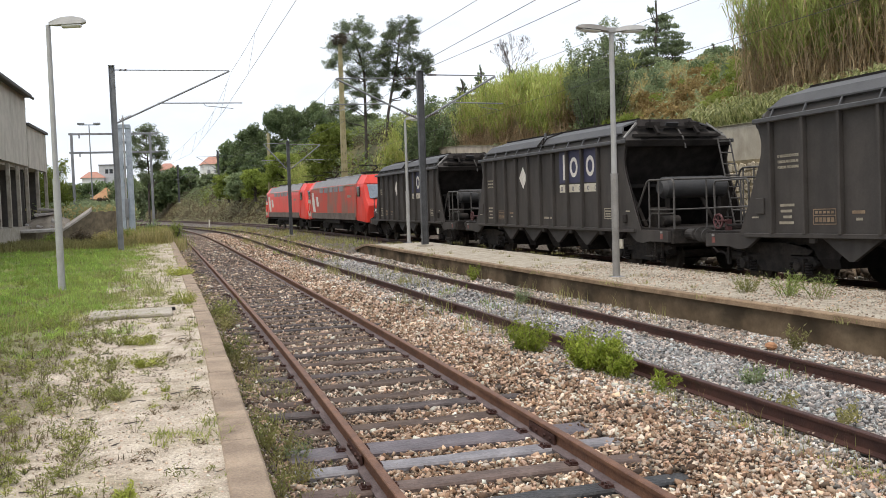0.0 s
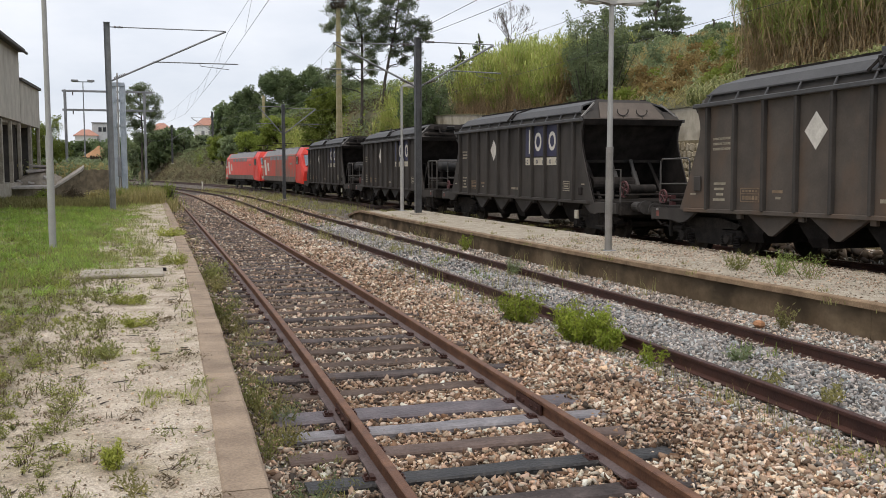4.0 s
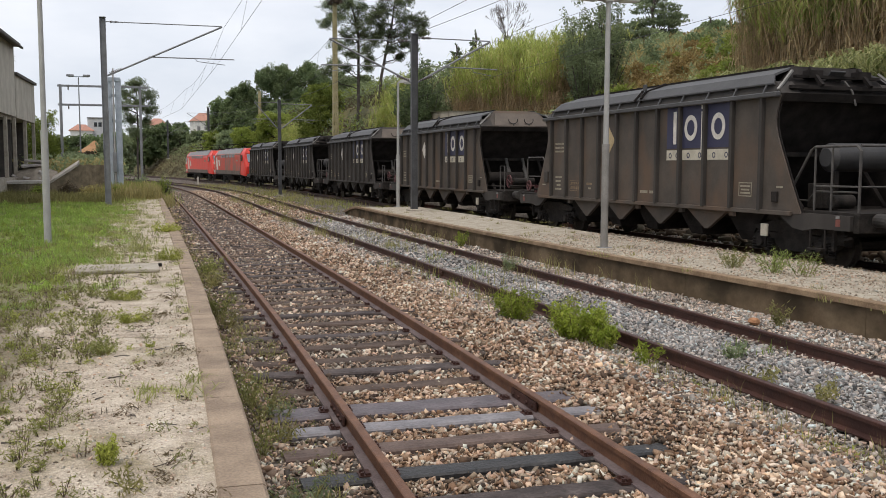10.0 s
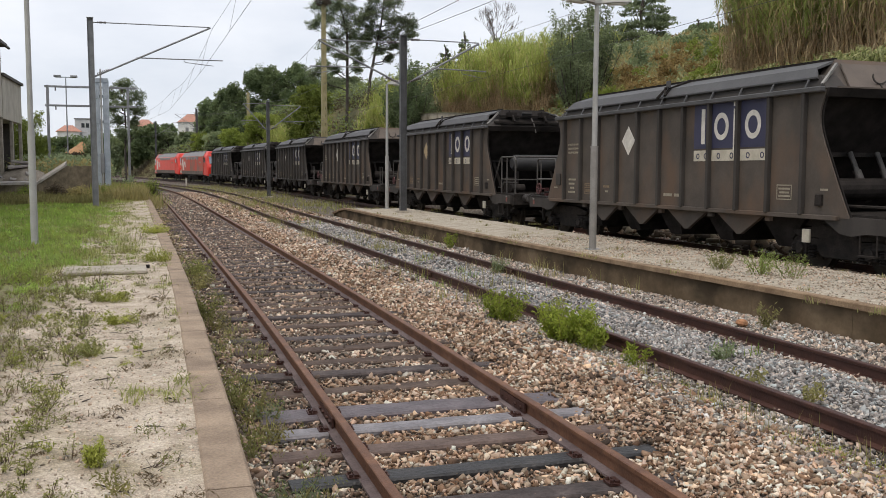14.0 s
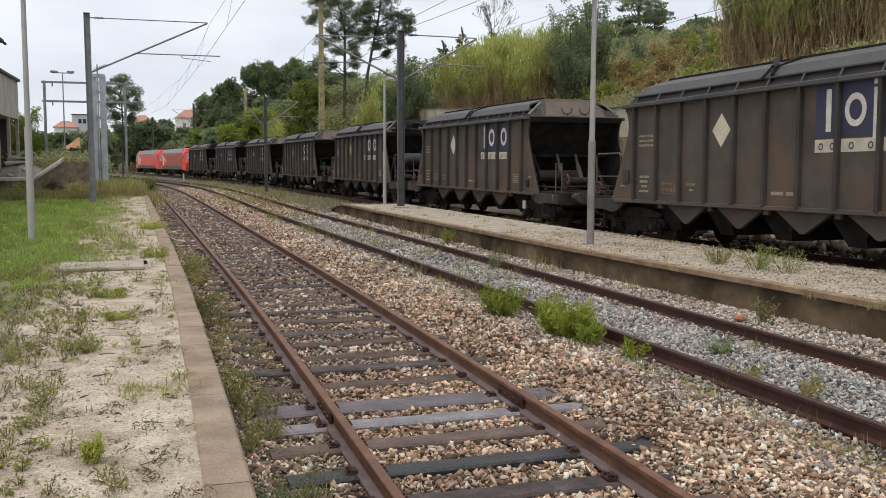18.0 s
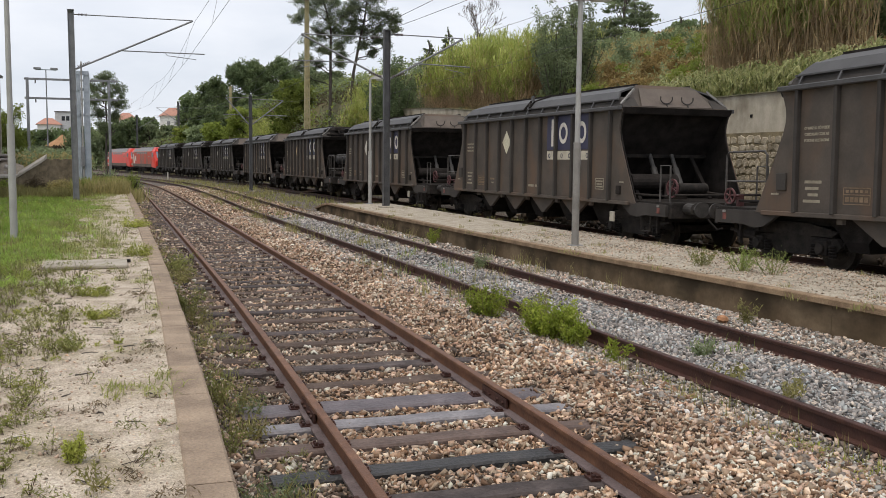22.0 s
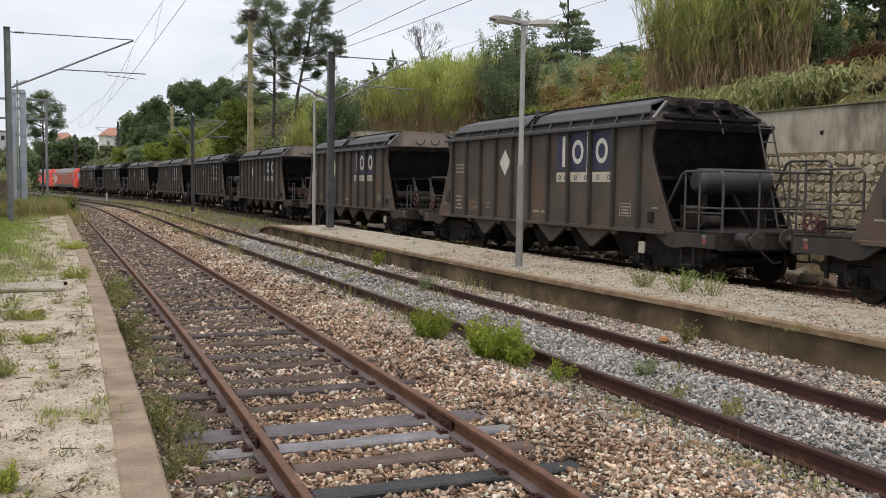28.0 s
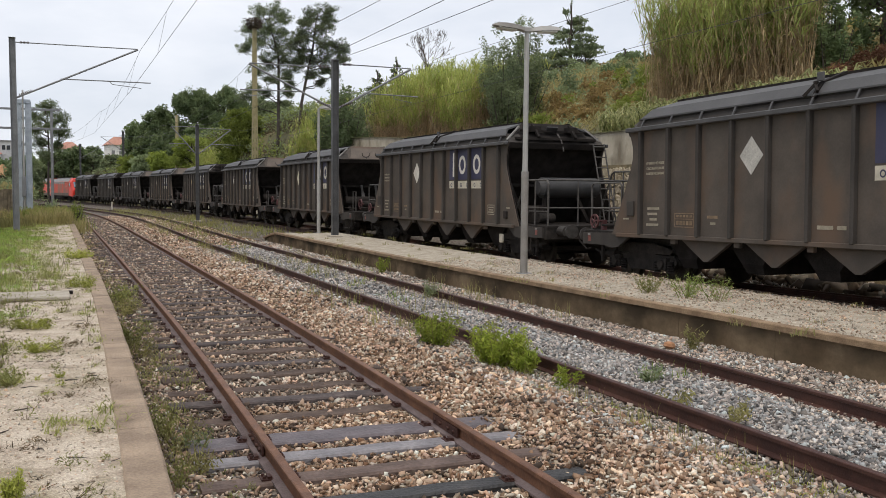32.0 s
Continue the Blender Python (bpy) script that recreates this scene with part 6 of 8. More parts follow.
M_RUST = leafy("rusty_bramble", (0.28, 0.195, 0.08), (0.44, 0.32, 0.13), (0.32, 0.31, 0.11), 0.8)
M_RUSTD = leafy("red_brown_bramble", (0.13, 0.065, 0.04), (0.23, 0.12, 0.075), (0.20, 0.17, 0.08), 0.8)
M_GRASS = leafy("lawn_grass", (0.18, 0.28, 0.055), (0.33, 0.44, 0.10), (0.46, 0.43, 0.18), 0.9)
M_DRYG = leafy("dry_weeds", (0.20, 0.195, 0.072), (0.33, 0.30, 0.125), (0.19, 0.135, 0.075), 1.5)
M_BARK = mat("pine_bark", (0.045, 0.036, 0.031), (0.085, 0.070, 0.060), 3, 0.95, 0.8)
M_IVORY = leafy("pale_strap_leaves", (0.13, 0.17, 0.05), (0.58, 0.58, 0.30), (0.80, 0.77, 0.55), 5.0)


def fast_mesh(name, verts, faces, material):
    """A mesh from arrays: faces all with the same number of corners."""
    verts, faces = np.asarray(verts, np.float32), np.asarray(faces, np.int32)
    me = bpy.data.meshes.new(name)
    me.vertices.add(len(verts))
    me.vertices.foreach_set("co", verts.ravel())
    k = faces.shape[1]
    me.loops.add(faces.size)
    me.loops.foreach_set("vertex_index", faces.ravel())
    me.polygons.add(len(faces))
    me.polygons.foreach_set("loop_start", np.arange(0, faces.size, k, dtype=np.int32))
    me.update(calc_edges=True)
    me.validate()
    me.materials.append(material)
    return me


def unit(rng, n):
    v = rng.normal(size=(n, 3))
    return v / np.linalg.norm(v, axis=1)[:, None]


def leaf_quads(rng, pts, size, aspect=0.5, up=0.0):
    """A leaf (a rhomb) at every point, turned at random; up: how much it points upwards."""
    n = len(pts)
    a = unit(rng, n)
    a[:, 2] = a[:, 2] * (1 - up) + up
    a /= np.linalg.norm(a, axis=1)[:, None]
    b = np.cross(a, unit(rng, n))
    b /= np.linalg.norm(b, axis=1)[:, None] + 1e-9
    s = (size * rng.uniform(0.6, 1.3, n))[:, None]
    v = np.stack([pts - a * s, pts + b * s * aspect, pts + a * s, pts - b * s * aspect], 1).reshape(-1, 3)
    return v, np.arange(4 * n).reshape(n, 4)


def clump_points(rng, clumps, n):
    """Points spread through ellipsoid clumps (x, y, z, rx, ry, rz), denser towards their skins."""
    c = np.array(clumps, float)
    vol = np.cbrt(c[:, 3] * c[:, 4] * c[:, 5]) ** 2
    i = rng.choice(len(c), n, p=vol / vol.sum())
    r = rng.uniform(0.25, 1.0, n) ** 0.5
    p = unit(rng, n) * r[:, None]
    p += 0.15 * rng.normal(size=(n, 3))
    return c[i, :3] + p * c[i, 3:]


def limb(mb, a, b, r0, r1, rng, n=5, wob=0.03):
    a, b = np.array(a, float), np.array(b, float)
    pts = [a + (b - a) * i / n + (rng.normal(size=3) * wob * np.linalg.norm(b - a) if 0 < i < n else 0) for i in range(n + 1)]
    for i in range(n):
        mb.cyl(pts[i], pts[i + 1], r0 + (r1 - r0) * i / n, 7, r0 + (r1 - r0) * (i + 1) / n)
    return pts


def tree(name, label, base, top, clumps, leaves, size, leaf_mat, trunk_r=0.25, seed=1, aspect=0.5, limbs=True, category="tree"):
    """A tree: tapered trunk, limbs to its clumps, and a crown of leaves. base, top: trunk ends; clumps in metres about the base."""
    rng = np.random.default_rng(seed)
    t = empty(name, pose(*base))
    tagged(t, label, category)
    mb = MB()
    top = np.array(top, float)
    pts = limb(mb, (0, 0, -0.3), top, trunk_r, trunk_r * 0.35, rng, 7, 0.010)
    if limbs:
        for c in clumps:
            q = np.array(c[:3], float)
            k = pts[max(2, min(6, int(7 * max(0.25, (q[2] - 0.25 * abs(q[0])) / max(1, top[2])) * 0.85)))]
            limb(mb, k, q, min(0.09, trunk_r * 0.26), 0.02, rng, 4)
    part("trunk", mb, M_BARK, t, "rough bark trunk with limbs")
    sub = []
    for c in clumps:                # each clump breaks into smaller tufts
        for _ in range(13):
            d = unit(rng, 1)[0] * rng.uniform(0.3, 1.15)
            s = rng.uniform(0.26, 0.58)
            sub.append((c[0] + d[0] * c[3], c[1] + d[1] * c[4], c[2] + d[2] * c[5], c[3] * s, c[4] * s, c[5] * s))
    v, f = leaf_quads(rng, clump_points(rng, sub, leaves), size, aspect)
    part("crown", fast_mesh("crown", v, f, leaf_mat), None, t)
    return t


def pine(label, base, stem, masses, seed, r0=0.17):
    """A tall pine: a bending bare trunk (stem: x, z about the base), crooked limbs, and many flat tufts of needles."""
    rng = np.random.default_rng(seed)
    t = empty("pine_tree", pose(*base))
    tagged(t, label, "tree")
    mb = MB()
    n = len(stem)
    for i in range(n - 1):
        mb.cyl((stem[i][0], 0, stem[i][1]), (stem[i + 1][0], 0, stem[i + 1][1]), r0 * (1 - 0.8 * i / (n - 1)), 8, r0 * (1 - 0.8 * (i + 1) / (n - 1)))
    zs, xs = [s[1] for s in stem], [s[0] for s in stem]
    tufts = []
    for x, z, r in masses:
        dy = rng.uniform(-0.9, 0.9)
        zk = min(zs[-1], max(zs[1], z - 0.3 - 0.45 * abs(x - np.interp(z, zs, xs))))
        mid = np.array((x, dy, z - 0.25 * r))
        limb(mb, (np.interp(zk, zs, xs), 0, zk), mid, 0.055, 0.02, rng, 4, 0.05)
        for _ in range(int(20 + 34 * r)):
            d = unit(rng, 1)[0] * rng.uniform(0.25, 1.25) * r
            c = mid + d * (1.0, 1.0, 0.85)
            mb.cyl(mid + (c - mid) * 0.15, c, 0.014, 4, 0.006)
            s = rng.uniform(0.17, 0.38)
            tufts.append((c[0], c[1], c[2] + 0.05, s, s, s * rng.uniform(0.5, 0.9)))
    part("trunk", mb, M_BARK, t, "dark bare trunk with crooked limbs")
    v, f = leaf_quads(rng, clump_points(rng, tufts, len(tufts) * 52), 0.085, 0.24, 0.25)
    part("crown", fast_mesh("crown", v, f, M_PINE), None, t)


def about(base, rows):
    return [(x - base[0], z - base[2], r) for x, z, r in rows]


PINE_1, PINE_2 = (17.2, 90.0, 6.0), (19.0, 89.0, 6.2)
pine("tall bare-trunked pine with an open grey-green crown on the bank", PINE_1, [(0, -0.3), (0.05, 3), (0.1, 8.7), (-0.3, 10.5), (-0.65, 11.4), (-0.8, 12.8)],
     about(PINE_1, [(15.3, 19.1, 0.8), (16.8, 19.4, 1.2), (17.8, 18.8, 0.8), (14.7, 17.5, 1.2), (16.3, 17.9, 1.1), (17.6, 17.4, 1.1), (14.1, 15.6, 0.8), (15.5, 16.5, 1.1), (17.1, 16.1, 1.1),
                    (18.4, 16.2, 1.1), (17.9, 14.8, 1.0), (16.3, 14.7, 1.0), (15.2, 13.5, 0.8), (14.7, 11.9, 0.7), (14.1, 11.1, 0.7), (16.5, 12.8, 0.6), (18.7, 14.3, 0.8), (17.9, 13.3, 0.6), (18.5, 12.5, 0.55), (16.2, 11.6, 0.5), (18.0, 11.6, 0.45)]), 3)
pine("leaning pine with a high open grey-green crown on the bank", PINE_2, [(0, -0.3), (0.3, 4.3), (0.84, 7.0), (1.4, 9.5), (1.7, 12.0), (1.9, 13.0)],
     about(PINE_2, [(20.4, 19.1, 1.1), (21.7, 19.5, 1.0), (22.1, 18.7, 0.7), (19.6, 18.2, 0.8), (21.0, 17.8, 1.1), (19.5, 17.2, 1.0), (18.8, 16.6, 0.7), (21.3, 16.2, 1.0), (22.7, 16.3, 1.1),
                    (23.5, 16.0, 0.5), (21.8, 14.9, 1.1), (20.4, 14.8, 0.8), (23.1, 15.0, 0.7), (20.2, 13.4, 0.7), (21.6, 13.8, 0.7), (21.3, 12.7, 0.5), (19.5, 15.7, 0.7), (19.1, 14.6, 0.65), (22.4, 13.4, 0.5)]), 4)


def bush(x, y, z, r, h, seed, leaf, label, n=6000, size=0.12, wisps=0.35):
    """A shrub leafed from the ground up, with an uneven feathery top."""
    rng = np.random.default_rng(seed)
    o = empty("shrub", pose(x, y, z))
    tagged(o, label, "shrub")
    st, cl = MB(), []
    for i in range(26):
        a, q = rng.uniform(0, 6.283), rng.uniform(0, 1) ** 0.6
        hh = h * (1 - 0.55 * q * q) * rng.uniform(0.6, 1.0)
        tip = np.array((r * q * math.cos(a), r * q * math.sin(a), hh))
        st.cyl((tip[0] * 0.3, tip[1] * 0.3, -0.2), tip * 0.9, 0.03, 5, 0.01)
        for k in range(6):
            t = rng.uniform(0.15, 1.05)
            s = wisps * r * rng.uniform(0.4, 1.0) * (1.15 - 0.6 * t)
            c = tip * (t, t, t) * (0.5 + 0.5 * t, 0.5 + 0.5 * t, 1)
            cl.append((c[0], c[1], c[2], s, s, s * 1.3))
    part("stem", st, M_BARK, o)
    v, f = leaf_quads(rng, clump_points(rng, cl, n), size, 0.4, 0.3)
    part("foliage", fast_mesh("foliage", v, f, leaf), None, o)


def round_tree(x, y, z, r, h, seed, leaf=M_OAK, label="dense dark round-crowned tree beyond the bank", n=7000, size=0.3, name="broadleaf_tree"):
    rng = np.random.default_rng(seed)
    cl = []
    for i in range(34):
        a, e = rng.uniform(0, 6.283), rng.uniform(0.0, 1.0)
        q = math.sqrt(max(0.05, 1 - (1.45 * e - 0.6) ** 2)) * rng.uniform(0.55, 1.0)
        s = rng.uniform(0.22, 0.36)
        cl.append((r * 0.82 * q * math.cos(a), r * 0.82 * q * math.sin(a), h * (0.14 + 0.74 * e), r * s, r * s, h * s * 0.42))
    return tree(name, label, (x, y, z), (0, 0, h * 0.7), cl, n, size, leaf, 0.03 * h + 0.08, seed)


round_tree(18.8, 139, 5.0, 4.8, 12.3, 11, n=40000, size=0.17)
round_tree(14.4, 141, 4.8, 4.6, 12.0, 12, n=40000, size=0.17)
round_tree(22.6, 137, 5.0, 3.9, 11.0, 13, n=28000, size=0.17)
round_tree(10.3, 142, 4.4, 3.6, 9.8, 14, n=30000, size=0.16)
round_tree(7.0, 144, 4.4, 2.6, 8.0, 19, n=16000, size=0.17)
round_tree(16.6, 134, 4.6, 4.2, 7.0, 18, n=14000, size=0.24)
round_tree(11.6, 138, 4.2, 3.6, 6.0, 20, n=10000, size=0.24)
round_tree(22.6, 120, 8.0, 4.0, 5.6, 15, M_SHRUB, "lighter green tree below the dark trees", 18000, 0.16)
round_tree(15.6, 102, 4.6, 3.2, 6.2, 16, M_LIGHT, "bright green bushy tree behind the train", 18000, 0.13)
round_tree(12.0, 118, 4.2, 2.8, 4.6, 17, M_LIGHT, "yellow-green bushy shrub on the bank", 12000, 0.13)
round_tree(8.9, 126, 3.0, 2.2, 4.2, 141, M_LIGHT, "yellow-green bushy shrub on the bank", 9000, 0.13)
round_tree(7.2, 133, 3.0, 2.2, 4.0, 142, M_SHRUB, "olive bushy shrub on the bank", 9000, 0.13)
round_tree(6.0, 139, 3.0, 2.2, 4.0, 143, M_LIGHT, "yellow-green bushy shrub on the bank", 9000, 0.13)
round_tree(1.0, 200, 5.2, 2.4, 5.6, 21)
round_tree(-1.5, 206, 5.4, 2.6, 5.4, 22)
round_tree(11.5, 192, 5.6, 2.8, 4.6, 23, M_SHRUB)
round_tree(5.2, 186, 5.4, 2.8, 3.4, 24, M_SHRUB)
round_tree(7.0, 165, 4.6, 2.6, 3.2, 25, M_LIGHT, "low olive-green bush beyond the curve")
round_tree(-14.0, 112, 2.0, 3.2, 3.2, 36, M_SHRUB, "olive bush on the rise behind the yard")
round_tree(-20.5, 108, 2.0, 3.6, 3.6, 37, M_SHRUB, "olive bush on the rise behind the yard")
round_tree(-11.6, 118, 0.9, 2.2, 2.0, 38, M_LIGHT, "olive bush on the rise behind the yard")
bush(15.7, 60.5, 3.4, 2.1, 6.9, 26, M_OAK, "dark evergreen bush above the retaining wall", 15000, 0.10)
bush(17.0, 63.0, 4.2, 2.2, 5.4, 27, M_OAK, "dark evergreen bush above the retaining wall", 12000, 0.10)
bush(19.4, 42.0, 5.2, 1.7, 6.4, 28, M_SHRUB, "grey-green feathery shrub on the slope", 22000, 0.07)
bush(21.0, 43.5, 6.0, 1.6, 5.4, 29, M_SHRUB, "grey-green feathery shrub on the slope", 18000, 0.07)
bush(18.6, 40.5, 5.0, 1.5, 3.0, 30, M_SHRUB, "low grey-green shrub on the slope", 11000, 0.07)
round_tree(24.4, 23.4, 6.6, 1.9, 5.2, 31, M_OAK, "dark tree beside the cane thicket", 10000, 0.085)
bush(21.8, 23.1, 5.4, 1.0, 3.6, 32, M_OAK, "dark bush beside the cane thicket", 16000, 0.065)
round_tree(-9.8, 75, 0.4, 2.0, 5.9, 33, M_LIGHT, "green bush beside the warehouse", 16000, 0.08)
round_tree(-12.0, 80, 0.6, 2.2, 4.6, 34, M_LIGHT, "light green bush beside the warehouse", 11000, 0.08)
round_tree(-16.0, 96, 1.5, 2.6, 12.5, 35, M_PINE, "dark tree top behind the warehouse", 3500, 0.2)


for k, (x, y, r, h, leaf, tint) in enumerate(((-3.0, 50.5, 0.8, 0.9, M_LIGHT, "olive-green"), (-1.7, 54.0, 0.9, 1.0, M_SLOPEG, "straw-yellow"), (-4.3, 51.5, 0.8, 0.8, M_SLOPEG, "straw-yellow"), (-0.9, 58.5, 0.9, 1.1, M_LIGHT, "olive-green"),
                                              (-5.4, 52.0, 0.9, 0.9, M_BROWNV, "brown"), (-2.2, 60.5, 1.0, 1.3, M_SHRUB, "grey-green"), (-6.8, 51.2, 0.8, 0.7, M_LIGHT, "olive-green"), (-3.9, 58.0, 0.9, 1.2, M_BROWNV, "brown"))):
    bush(x, y, 0.25, r, h, 400 + k, leaf, "low %s scrub bush in the yard" % tint, 2200, 0.06, 0.5)


def conifer(x, y, z, h, r, seed, label="dark layered conifer on the skyline", n=4500):
    rng = np.random.default_rng(seed)
    cl = []
    lv = 9
    for i in range(lv):
        e = i / (lv - 1)
        rr = r * (1 - e) ** 0.8 + 0.12
        for k in range(5 if e < 0.8 else 2):
            a = rng.uniform(0, 6.283)
            cl.append((rr * 0.7 * math.cos(a), rr * 0.7 * math.sin(a), h * (0.16 + 0.82 * e), rr * 0.42, rr * 0.42, h * 0.035))
    return tree("conifer", label, (x, y, z), (0, 0, h * 0.96), cl, n, 0.16, M_PINE, 0.16, seed, 0.3)


conifer(34.0, 62.5, 10.0, 6.4, 3.0, 41, n=8000)
conifer(38.5, 62.0, 10.5, 2.6, 1.4, 42, n=2000)
conifer(36.2, 64.0, 10.3, 2.6, 1.8, 47, n=2500)
conifer(26.0, 80.0, 9.0, 5.0, 1.2, 43, n=2500)
conifer(29.5, 82.0, 9.3, 5.2, 1.5, 44, n=2500)
conifer(24.5, 81.0, 9.0, 4.0, 1.1, 48, n=2000)
PINE_3 = (-3.2, 86.0, 0.4)
pine("slim open-crowned pine beyond the masts", PINE_3, [(0, -0.3), (0.0, 2.5), (0.1, 5.0), (0.0, 7.6), (0.1, 8.6)],
     about(PINE_3, [(-4.0, 8.3, 0.7), (-3.1, 9.0, 0.7), (-2.2, 8.2, 0.7), (-4.1, 7.2, 0.7), (-3.0, 7.6, 0.8), (-2.2, 7.0, 0.7), (-3.7, 6.1, 0.7), (-2.5, 5.9, 0.5), (-3.4, 5.0, 0.5)]), 45, 0.11)
round_tree(-6.0, 190, 1.5, 3.0, 8.4, 121, M_OAK, "dark green tree below the far houses")
round_tree(-2.6, 192, 2.0, 3.0, 8.6, 122, M_OAK, "dark green tree below the far houses")
round_tree(0.9, 194, 3.0, 2.8, 6.6, 123, M_SHRUB, "olive tree below the far houses")
round_tree(-9.5, 188, 0.5, 2.6, 8.0, 124, M_SHRUB, "olive tree below the far houses")
round_tree(-10.6, 100, 0.5, 2.4, 3.0, 125, M_SHRUB, "brownish olive bush beyond the dock", 5000, 0.16)
round_tree(-8.2, 103, 0.5, 2.4, 3.0, 126, M_BROWNV, "brown-green bush beyond the dock", 5000, 0.16)
round_tree(-6.0, 99, 0.5, 2.2, 4.3, 127, M_SHRUB, "brownish olive bush beyond the dock", 5000, 0.16)
for k, (x, y) in enumerate(((-14.3, 150), (-11.7, 151), (-9.3, 150))):
    round_tree(x, y, 2.4, 2.5, 4.2, 420 + k, M_OAK, "dark bush behind the sand heap", 5000, 0.2)
round_tree(42.5, 66.0, 11.0, 3.0, 2.6, 46, M_OAK, "low dark trees on the skyline", 3000, 0.2)


def bare_tree(x, y, z, h):
    rng = np.random.default_rng(9)
    t = empty("bare_tree", pose(x, y, z))
    tagged(t, "thin nearly leafless tree on the slope", "tree")
    mb = MB()

    def grow(p, d, ln, r, depth):
        q = p + d * ln
        mb.cyl(p, q, r, 4, r * 0.7)
        if depth:
            for k in range(3):
                e = d * (1.0, 1.0, 1.3) + (0.14 if k == 0 else 0.38) * rng.normal(size=3)
                e[2] = abs(e[2]) + 0.12
                grow(q, e / np.linalg.norm(e), ln * rng.uniform(0.58, 0.84), max(0.006, r * 0.62), depth - 1)
    grow(np.zeros(3), np.array((0.03, 0, 1.0)), h * 0.30, 0.045, 6)
    part("trunk", mb, M_STICK, t)


bare_tree(20.85, 57.5, 8.0, 4.2)


# ---- cane thickets, ground cover: uncountable, one object each ----
def canes(name, label, spots, leaf_mat, stem_mat, seed, hgt=(3.2, 4.8), leaves=8, leaf_len=0.55, leafy_from=0.45, dry=4, stout=1.0):
    """spots: x, y of the stem feet. Thin stems, bare and dry below, with long drooping leaves above."""
    rng = np.random.default_rng(seed)
    n = len(spots)
    x, y = spots[:, 0], spots[:, 1]
    z = np.array([ground_z(a, b) for a, b in spots])
    patch = np.array([noise.noise((a * 0.8, b * 0.8, seed + 0.5)) for a, b in spots])
    h = hgt[0] + (hgt[1] - hgt[0]) * np.clip(0.55 + 0.75 * patch + 0.25 * rng.normal(size=n), 0, 1.15)
    lean = rng.normal(size=(n, 2)) * 0.14 + 0.10 * np.stack([patch, -patch], 1)
    foot = np.stack([x, y, z - 0.1], 1)
    tip = foot + np.stack([lean[:, 0] * h, lean[:, 1] * h, h], 1)
    w = (stout * rng.uniform(0.006, 0.013, n))[:, None, None]
    side = np.array([(1.0, 0, 0), (-0.5, 1.0, 0), (-0.5, -1.0, 0)])[None] * w
    v = np.concatenate([foot[:, None, :] + side, tip[:, None, :] + side * 0.35], 1)
    k = np.arange(n)[:, None] * 6
    f = np.concatenate([k + np.array([[0, 1, 4, 3]]), k + np.array([[1, 2, 5, 4]]), k + np.array([[2, 0, 3, 5]])], 0)
    o = tagged(empty(name), label, "cane thicket", kind="stuff")
    part("cane_stems", fast_mesh("cane_stems", v.reshape(-1, 3), f, stem_mat), None, o)

    def long_leaves(per, t0, t1, length, rise, fall, wide, material, title):
        m = n * per
        i = np.repeat(np.arange(n), per)
        t = rng.uniform(t0, t1, m)
        p = foot[i] + (tip - foot)[i] * np.minimum(t, 1.0)[:, None]
        a = rng.uniform(0, 6.283, m)
        d = np.stack([np.cos(a), np.sin(a), np.zeros(m)], 1)
        ln = (length * rng.uniform(0.5, 1.35, m))[:, None]
        up = np.array([0, 0, 1.0])
        q = p + d * ln * 0.4 + up * ln * rng.uniform(*rise, (m, 1))
        e = p + d * ln * 0.85 + up * ln * rng.uniform(*fall, (m, 1))
        s = np.stack([-np.sin(a), np.cos(a), np.zeros(m)], 1) * (wide * rng.uniform(0.6, 1.4, (m, 1)))
        v = np.stack([p - s * 0.5, p + s * 0.5, q + s, q - s, e + s * 0.1, e - s * 0.1], 1).reshape(-1, 3)
        k = np.arange(m)[:, None] * 6
        f = np.concatenate([k + np.array([[0, 1, 2, 3]]), k + np.array([[3, 2, 4, 5]])], 0)
        part(title, fast_mesh(title, v, f, material), None, o)
    long_leaves(leaves, leafy_from, 1.04, leaf_len, (0.4, 0.85), (0.15, 1.1), 0.022, leaf_mat, "cane_leaves")
    long_leaves(dry, 0.05, 0.8, leaf_len * 0.9, (-0.15, 0.6), (-0.75, 0.5), 0.013, M_CANEDRY, "dry_cane_leaves")


def spots_on_hill(seed, n, y0, y1, u0, u1, gap=0.0):
    rng = np.random.default_rng(seed)
    y = rng.uniform(y0, y1, n)
    u = rng.uniform(u0, u1, n) - 0.2
    x = np.array([track_3(b) for b in y]) + u
    keep = np.array([noise.noise((a * 0.45, b * 0.45, seed)) > gap for a, b in zip(x, y)])
    return np.stack([x, y], 1)[keep]


M_CANEDRY = leafy("withered_cane_leaves", (0.38, 0.29, 0.17), (0.60, 0.48, 0.30), (0.66, 0.56, 0.37), 0.7)
M_CANETOP = leafy("fresh_cane_leaves", (0.24, 0.30, 0.09), (0.44, 0.47, 0.17), (0.60, 0.55, 0.30), 0.8)
near = spots_on_hill(51, 3600, 21.5, 31.0, 7.6, 12.0, -0.45)
near = np.array([(a, b) for a, b in near if b > 22.3 + 1.03 * (a - track_3(b) - 7.1)])
canes("cane_thicket", "tall dense thicket of dry giant cane above the wall", near, M_CANETOP, M_CANES, 51, (2.0, 5.8), 9, 0.55, 0.55, 7, 1.3)
canes("cane_thicket", "tall yellow-green cane on the slope behind the train", spots_on_hill(52, 4500, 44, 59.5, 6.4, 10, -0.35), M_CANE, M_CANES, 52, (1.3, 3.5), 9, 0.5, 0.55, 7)
